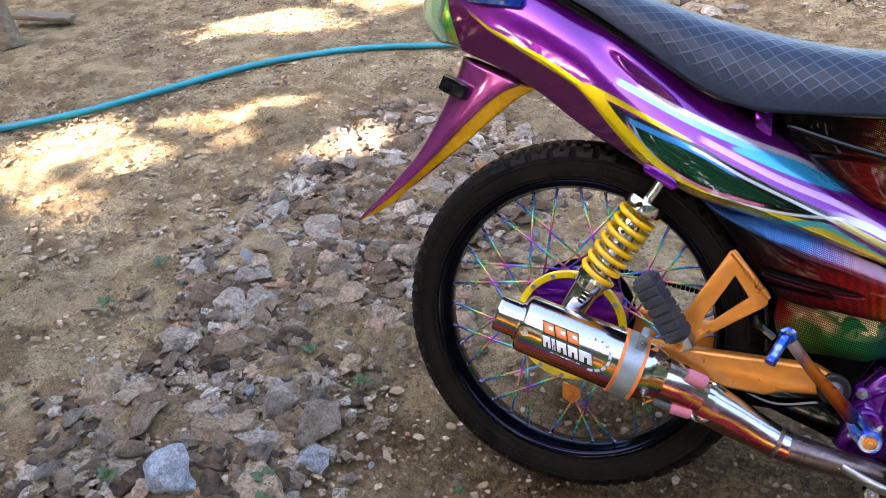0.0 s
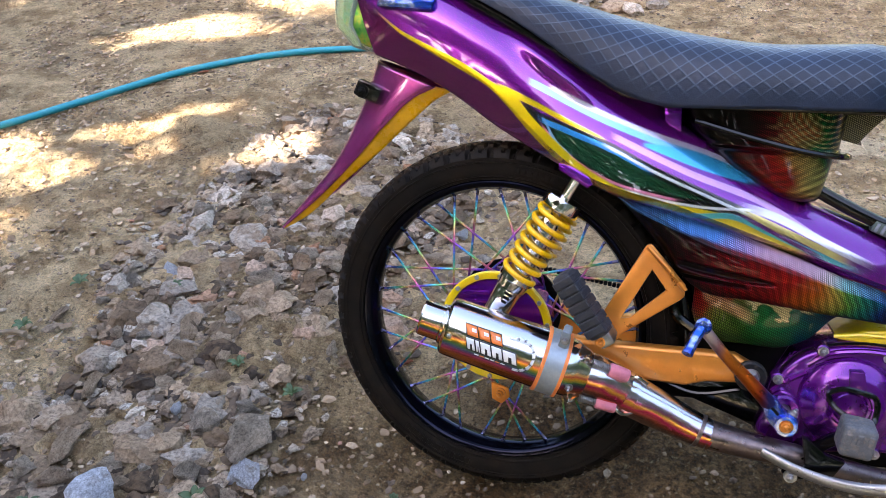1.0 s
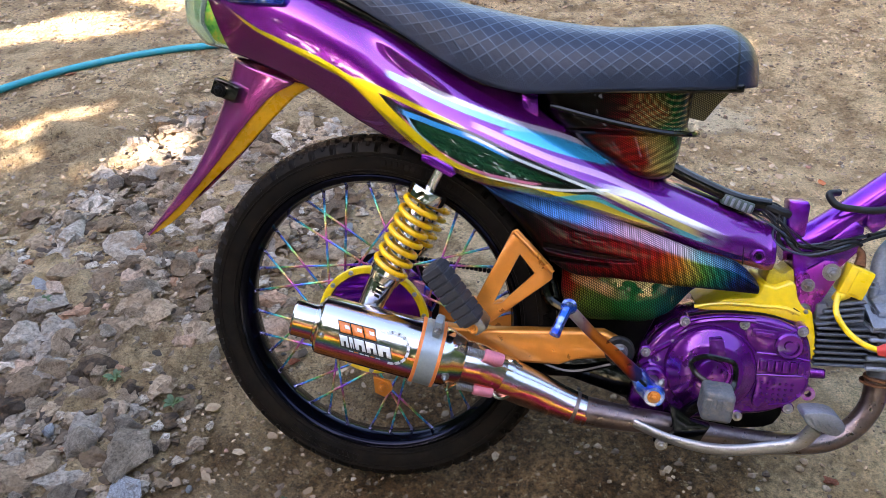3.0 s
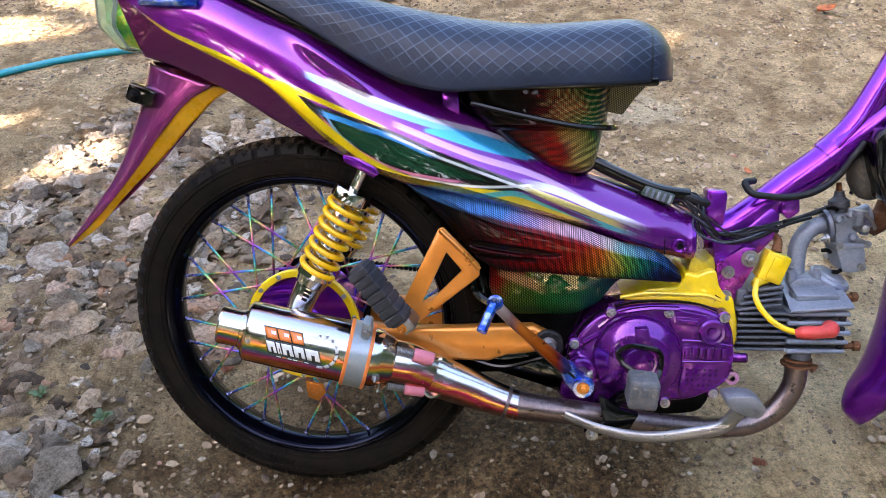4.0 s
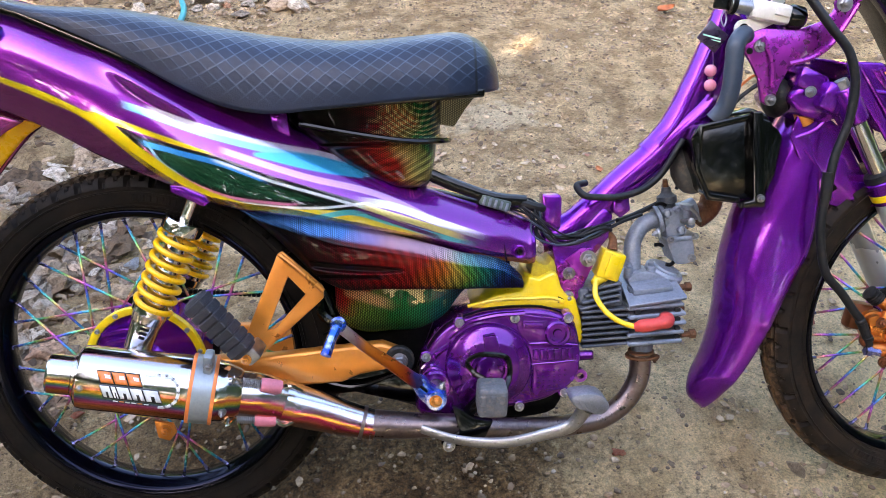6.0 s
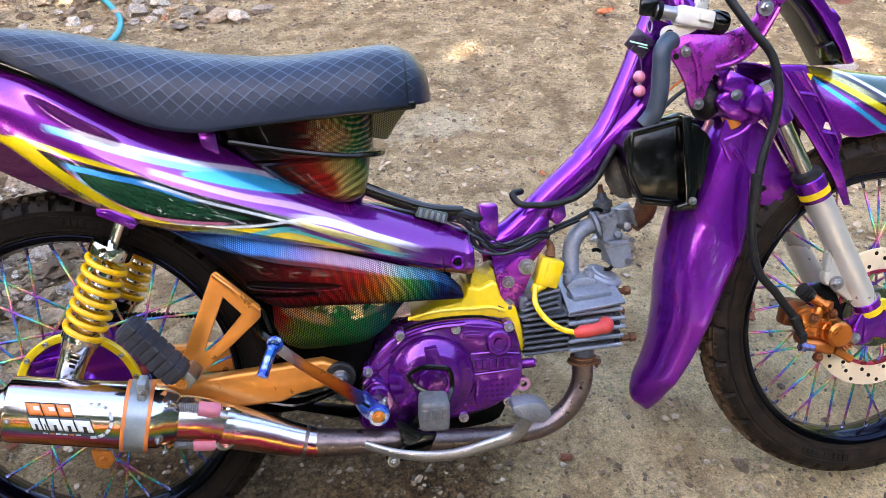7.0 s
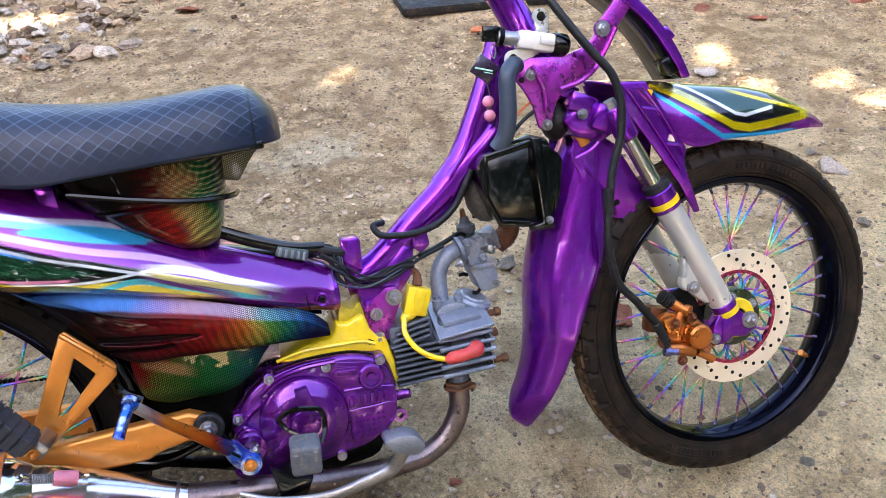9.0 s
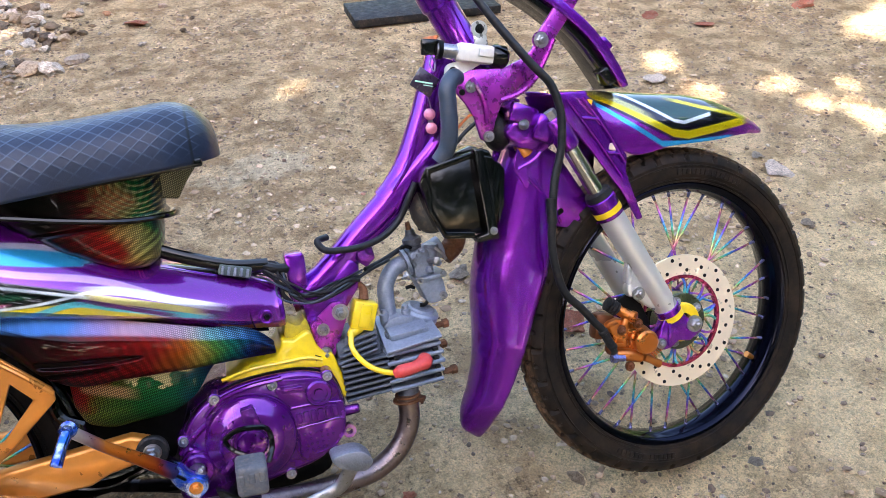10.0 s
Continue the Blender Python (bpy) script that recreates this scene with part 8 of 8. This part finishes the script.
hose = part("brake_hose", tube([(0.90, -0.04, 0.56), (0.935, -0.07, 0.49), (0.968, -0.084, 0.438), (0.995, -0.088, 0.402), (1.003, -0.090, 0.372), (1.000, -0.090, 0.317), (0.982, -0.090, 0.262), (0.9731, -0.092, 0.214), (0.9677, -0.092, 0.1777), (0.9698, -0.092, 0.1363), (0.9807, -0.092, 0.0958), (1.0060, -0.092, 0.0654), (1.0242, -0.092, 0.0398), (1.0383, -0.092, 0.0219), (1.0453, -0.092, 0.0003), (1.0510, -0.092, -0.0140)], 0.0062, 120, 12), M_HOSE, bike, "black front brake hose")
part("hose_ferrule", tube([(0.974, -0.0915, 0.242), (0.9715, -0.092, 0.205)], 0.0078, 6, 12), M_HOSE, hose)
part("hose_crimp", lathe([(0, 0.0062), (0.001, 0.0076), (0.006, 0.0076), (0.007, 0.0068), (0.030, 0.0068), (0.031, 0.0078), (0.036, 0.0078), (0.037, 0.006)], (1.0345, -0.092, 0.0265), (0.42, 0, -0.9), 14), M_RUBBER, hose, "crimped hose end")

# ---- front mudguard: blade ahead of the fork, side plates, long tail behind ----
crest = spline([(0.985, 0.398), (1.04, 0.394), (1.10, 0.385), (1.19, 0.370), (1.265, 0.3566), (1.318, 0.339), (1.360, 0.3166), (1.387, 0.2988), (1.4025, 0.284)], 260)
lower = spline([(1.060, 0.376), (1.085, 0.330), (1.125, 0.284), (1.205, 0.284), (1.295, 0.281), (1.355, 0.281), (1.398, 0.2765)], 260)
v = np.linspace(-1, 1, 241)[None]
k = np.abs(v) ** 2.0
wid = np.interp(np.linspace(0, 1, 260), [0, 0.35, 0.7, 0.9, 1.0], [0.056, 0.058, 0.046, 0.026, 0.010])[:, None]
x = crest[:, :1] * (1 - k) + lower[:, :1] * k
z = crest[:, 1:] * (1 - k) + lower[:, 1:] * k
y = wid * np.sin(v * np.pi / 2)
c = np.zeros(x.shape + (3,)) + np.array(srgb(128, 16, 146)[:3])
cyan = bent([(1.06, 0.384), (1.10, 0.354), (1.186, 0.290), (1.232, 0.284), (1.33, 0.2805)])
yel = bent([(1.05, 0.398), (1.11, 0.366), (1.208, 0.304), (1.236, 0.297), (1.37, 0.304)])
white = bent([(1.11, 0.386), (1.14, 0.372), (1.214, 0.322), (1.232, 0.317), (1.29, 0.324)])
edge_up = bent([(1.14, 0.380), (1.2, 0.362), (1.272, 0.336), (1.37, 0.305)])
c = lay(c, band(x, z, lambda q: yel(q) + 0.004, lambda q: yel(q) + 0.09, 1.11, 1.35, 0.001, 0.008), (18, 10, 30))
c = lay(c, band(x, z, lambda q: white(q) + 0.002, lambda q: edge_up(q) - 0.004, 1.15, 1.33, 0.001, 0.006), (4, 58, 48))
c = lay(c, line(x, z, white, 0.0024, 1.13, 1.285, 0.004), (238, 238, 240))
c = lay(c, line(x, z, edge_up, 0.0028, 1.22, 1.36, 0.02), (222, 196, 10))
c = lay(c, band(x, z, lambda q: yel(q) - 0.007, lambda q: yel(q) + 0.006, 1.06, 1.36, 0.001, 0.01), (226, 200, 16))
c = lay(c, band(x, z, lambda q: yel(q) + 0.004, lambda q: yel(q) + 0.014, 1.05, 1.165, 0.002, 0.02), (196, 184, 120))
c = lay(c, band(x, z, lambda q: yel(q) - 0.012, lambda q: yel(q) - 0.007, 1.08, 1.32, 0.001, 0.01), (36, 8, 56))
c = lay(c, line(x, z, cyan, 0.0042, 1.08, 1.325, 0.008), (40, 176, 232))
guard = skin("front_mudguard", x, y, z, M_BODY, bike, "purple front mudguard with yellow, cyan and green arrow design", c, 0.003)
for s in (-1, 1):
    f = lambda pts, y0, y1, b=0.003: prism(pts, *sorted((s * y0, s * y1)), b)
    plate = part("mudguard_plate", f([(1.008, 0.392), (1.062, 0.388), (1.092, 0.336), (1.122, 0.282), (1.118, 0.256), (1.140, 0.180), (1.130, 0.178), (1.106, 0.228), (1.060, 0.300), (1.018, 0.360)], 0.052, 0.058), M_PURPLE, guard, "purple mudguard side plate with ribs")
    part("plate_rib", tube([(1.030, s * 0.058, 0.380), (1.070, s * 0.060, 0.316), (1.108, s * 0.060, 0.252)], 0.003, 12, 8), M_PURPLE, plate)
    part("plate_rib", tube([(1.056, s * 0.058, 0.380), (1.090, s * 0.060, 0.324), (1.116, s * 0.060, 0.272)], 0.003, 12, 8), M_PURPLE, plate)
    part("plate_rib", tube([(1.048, s * 0.059, 0.350), (1.078, s * 0.060, 0.344)], 0.0025, 6, 8), M_PURPLE, plate)
    part("plate_rib", tube([(1.084, s * 0.059, 0.292), (1.112, s * 0.060, 0.286)], 0.0025, 6, 8), M_PURPLE, plate)
    part("plate_window", block((1.098, s * 0.0585, 0.298), (0.012, 0.003, 0.010), 0.001, (0, 20, 0), None, 1), M_DISC, plate)
    part("plate_window", block((1.066, s * 0.0585, 0.370), (0.009, 0.003, 0.009), 0.001, (0, 20, 0), None, 1), M_ORANGE_EDGE, plate)
    inner = part("mudguard_plate", f([(0.946, 0.322), (0.970, 0.330), (1.010, 0.300), (1.058, 0.215), (1.072, 0.182), (1.020, 0.184), (0.996, 0.190), (0.958, 0.244), (0.936, 0.290)], 0.046, 0.052), M_PURPLE, guard, "purple inner side plate of the mudguard")
    part("plate_slot", block((1.002, s * 0.0525, 0.212), (0.014, 0.002, 0.008), 0.001, (0, -30, 0), None, 1), M_DARK, inner)
    part("plate_fold", tube([(0.944, s * 0.052, 0.288), (0.972, s * 0.054, 0.300), (0.99, s * 0.053, 0.318)], 0.003, 10, 8), M_PURPLE, inner)
    part("plate_fold", tube([(0.958, s * 0.052, 0.272), (0.985, s * 0.054, 0.232), (1.002, s * 0.053, 0.196)], 0.003, 10, 8), M_PURPLE, inner)
back = spline([(0.950, 0.318), (0.905, 0.228), (0.880, 0.160), (0.8665, 0.100), (0.8605, 0.026), (0.8500, -0.026), (0.838, -0.060), (0.823, -0.090), (0.821, -0.112), (0.840, -0.132)], 90)
lip = spline([(0.980, 0.240), (0.978, 0.190), (0.968, 0.130), (0.945, 0.078), (0.925, 0.030), (0.909, -0.010), (0.891, -0.050), (0.869, -0.088), (0.853, -0.118), (0.843, -0.132)], 90)
v = np.linspace(-1, 1, 49)[None]
k = np.abs(v) ** 2.2
wid = np.interp(np.linspace(0, 1, 90), [0, 0.3, 0.6, 0.85, 1.0], [0.052, 0.062, 0.058, 0.042, 0.006])[:, None]
skin("mudguard_tail", back[:, :1] * (1 - k) + lip[:, :1] * k, wid * np.sin(v * np.pi / 2), back[:, 1:] * (1 - k) + lip[:, 1:] * k, M_PURPLE, bike, "long purple tail of the front mudguard", None, 0.004)

# ---- front footrest bar and brake pedal ----
rest = empty("front_footrest", bike)
tagged(rest, "worn grey rubber footrest on a black bar")
part("rest_bar", tube([(0.445, -0.05, -0.095), (0.455, -0.10, -0.085), (0.470, -0.125, -0.060), (0.490, -0.15, -0.030)], 0.009, 18, 12), M_BLACK, rest)
part("rest_loop", tube([(0.485, -0.13, -0.020), (0.470, -0.122, -0.012), (0.462, -0.118, 0.002), (0.475, -0.116, 0.010), (0.500, -0.116, 0.010), (0.517, -0.118, 0.006), (0.520, -0.124, -0.020), (0.512, -0.135, -0.035)], 0.0038, 40, 8), M_BLACK, rest)
pad = part("rest_pad", block((0.489, -0.176, -0.028), (0.039, 0.042, 0.041), 0.006, (6, 4, 0), None, 3), M_GREYRUB, rest, "worn grey rubber pad")
for k in range(3):
    part("pad_groove", block((0.476 + 0.013 * k, -0.1965, -0.024), (0.009, 0.005, 0.016), 0.002, (6, 4, 0), None, 1), M_GREYRUB, pad)
part("rest_stay", prism([(0.438, -0.058), (0.452, -0.064), (0.470, -0.078), (0.496, -0.084), (0.484, -0.108), (0.462, -0.116), (0.430, -0.122), (0.420, -0.114), (0.448, -0.098)], -0.128, -0.116, 0.003), M_BLACK, rest)
part("rest_bolt", bolt((0.432, -0.130, -0.116), 0.006), M_STEEL, rest)
pedal = empty("brake_pedal", bike)
tagged(pedal, "chromed steel brake pedal with a ribbed toe plate")
part("pedal_arm", tube([(0.395, -0.115, -0.095), (0.44, -0.135, -0.104), (0.505, -0.150, -0.106), (0.560, -0.158, -0.094), (0.600, -0.165, -0.078), (0.615, -0.170, -0.055)], [0.007, 0.007, 0.008, 0.008, 0.009, 0.010], 40, 12, 0.6), M_STEEL, pedal)
part("toe_plate", prism(smooth_outline([(0.590, -0.026), (0.604, -0.022), (0.632, -0.026), (0.642, -0.042), (0.636, -0.050), (0.610, -0.046), (0.598, -0.040)], 30), -0.198, -0.164, 0.003), M_KNURL, pedal)
for k in range(5):
    part("toe_rib", tube([(0.600 + 0.007 * k, -0.199, -0.030 - 0.002 * k), (0.606 + 0.007 * k, -0.199, -0.042)], 0.0010, 4, 6), M_KNURL, pedal)
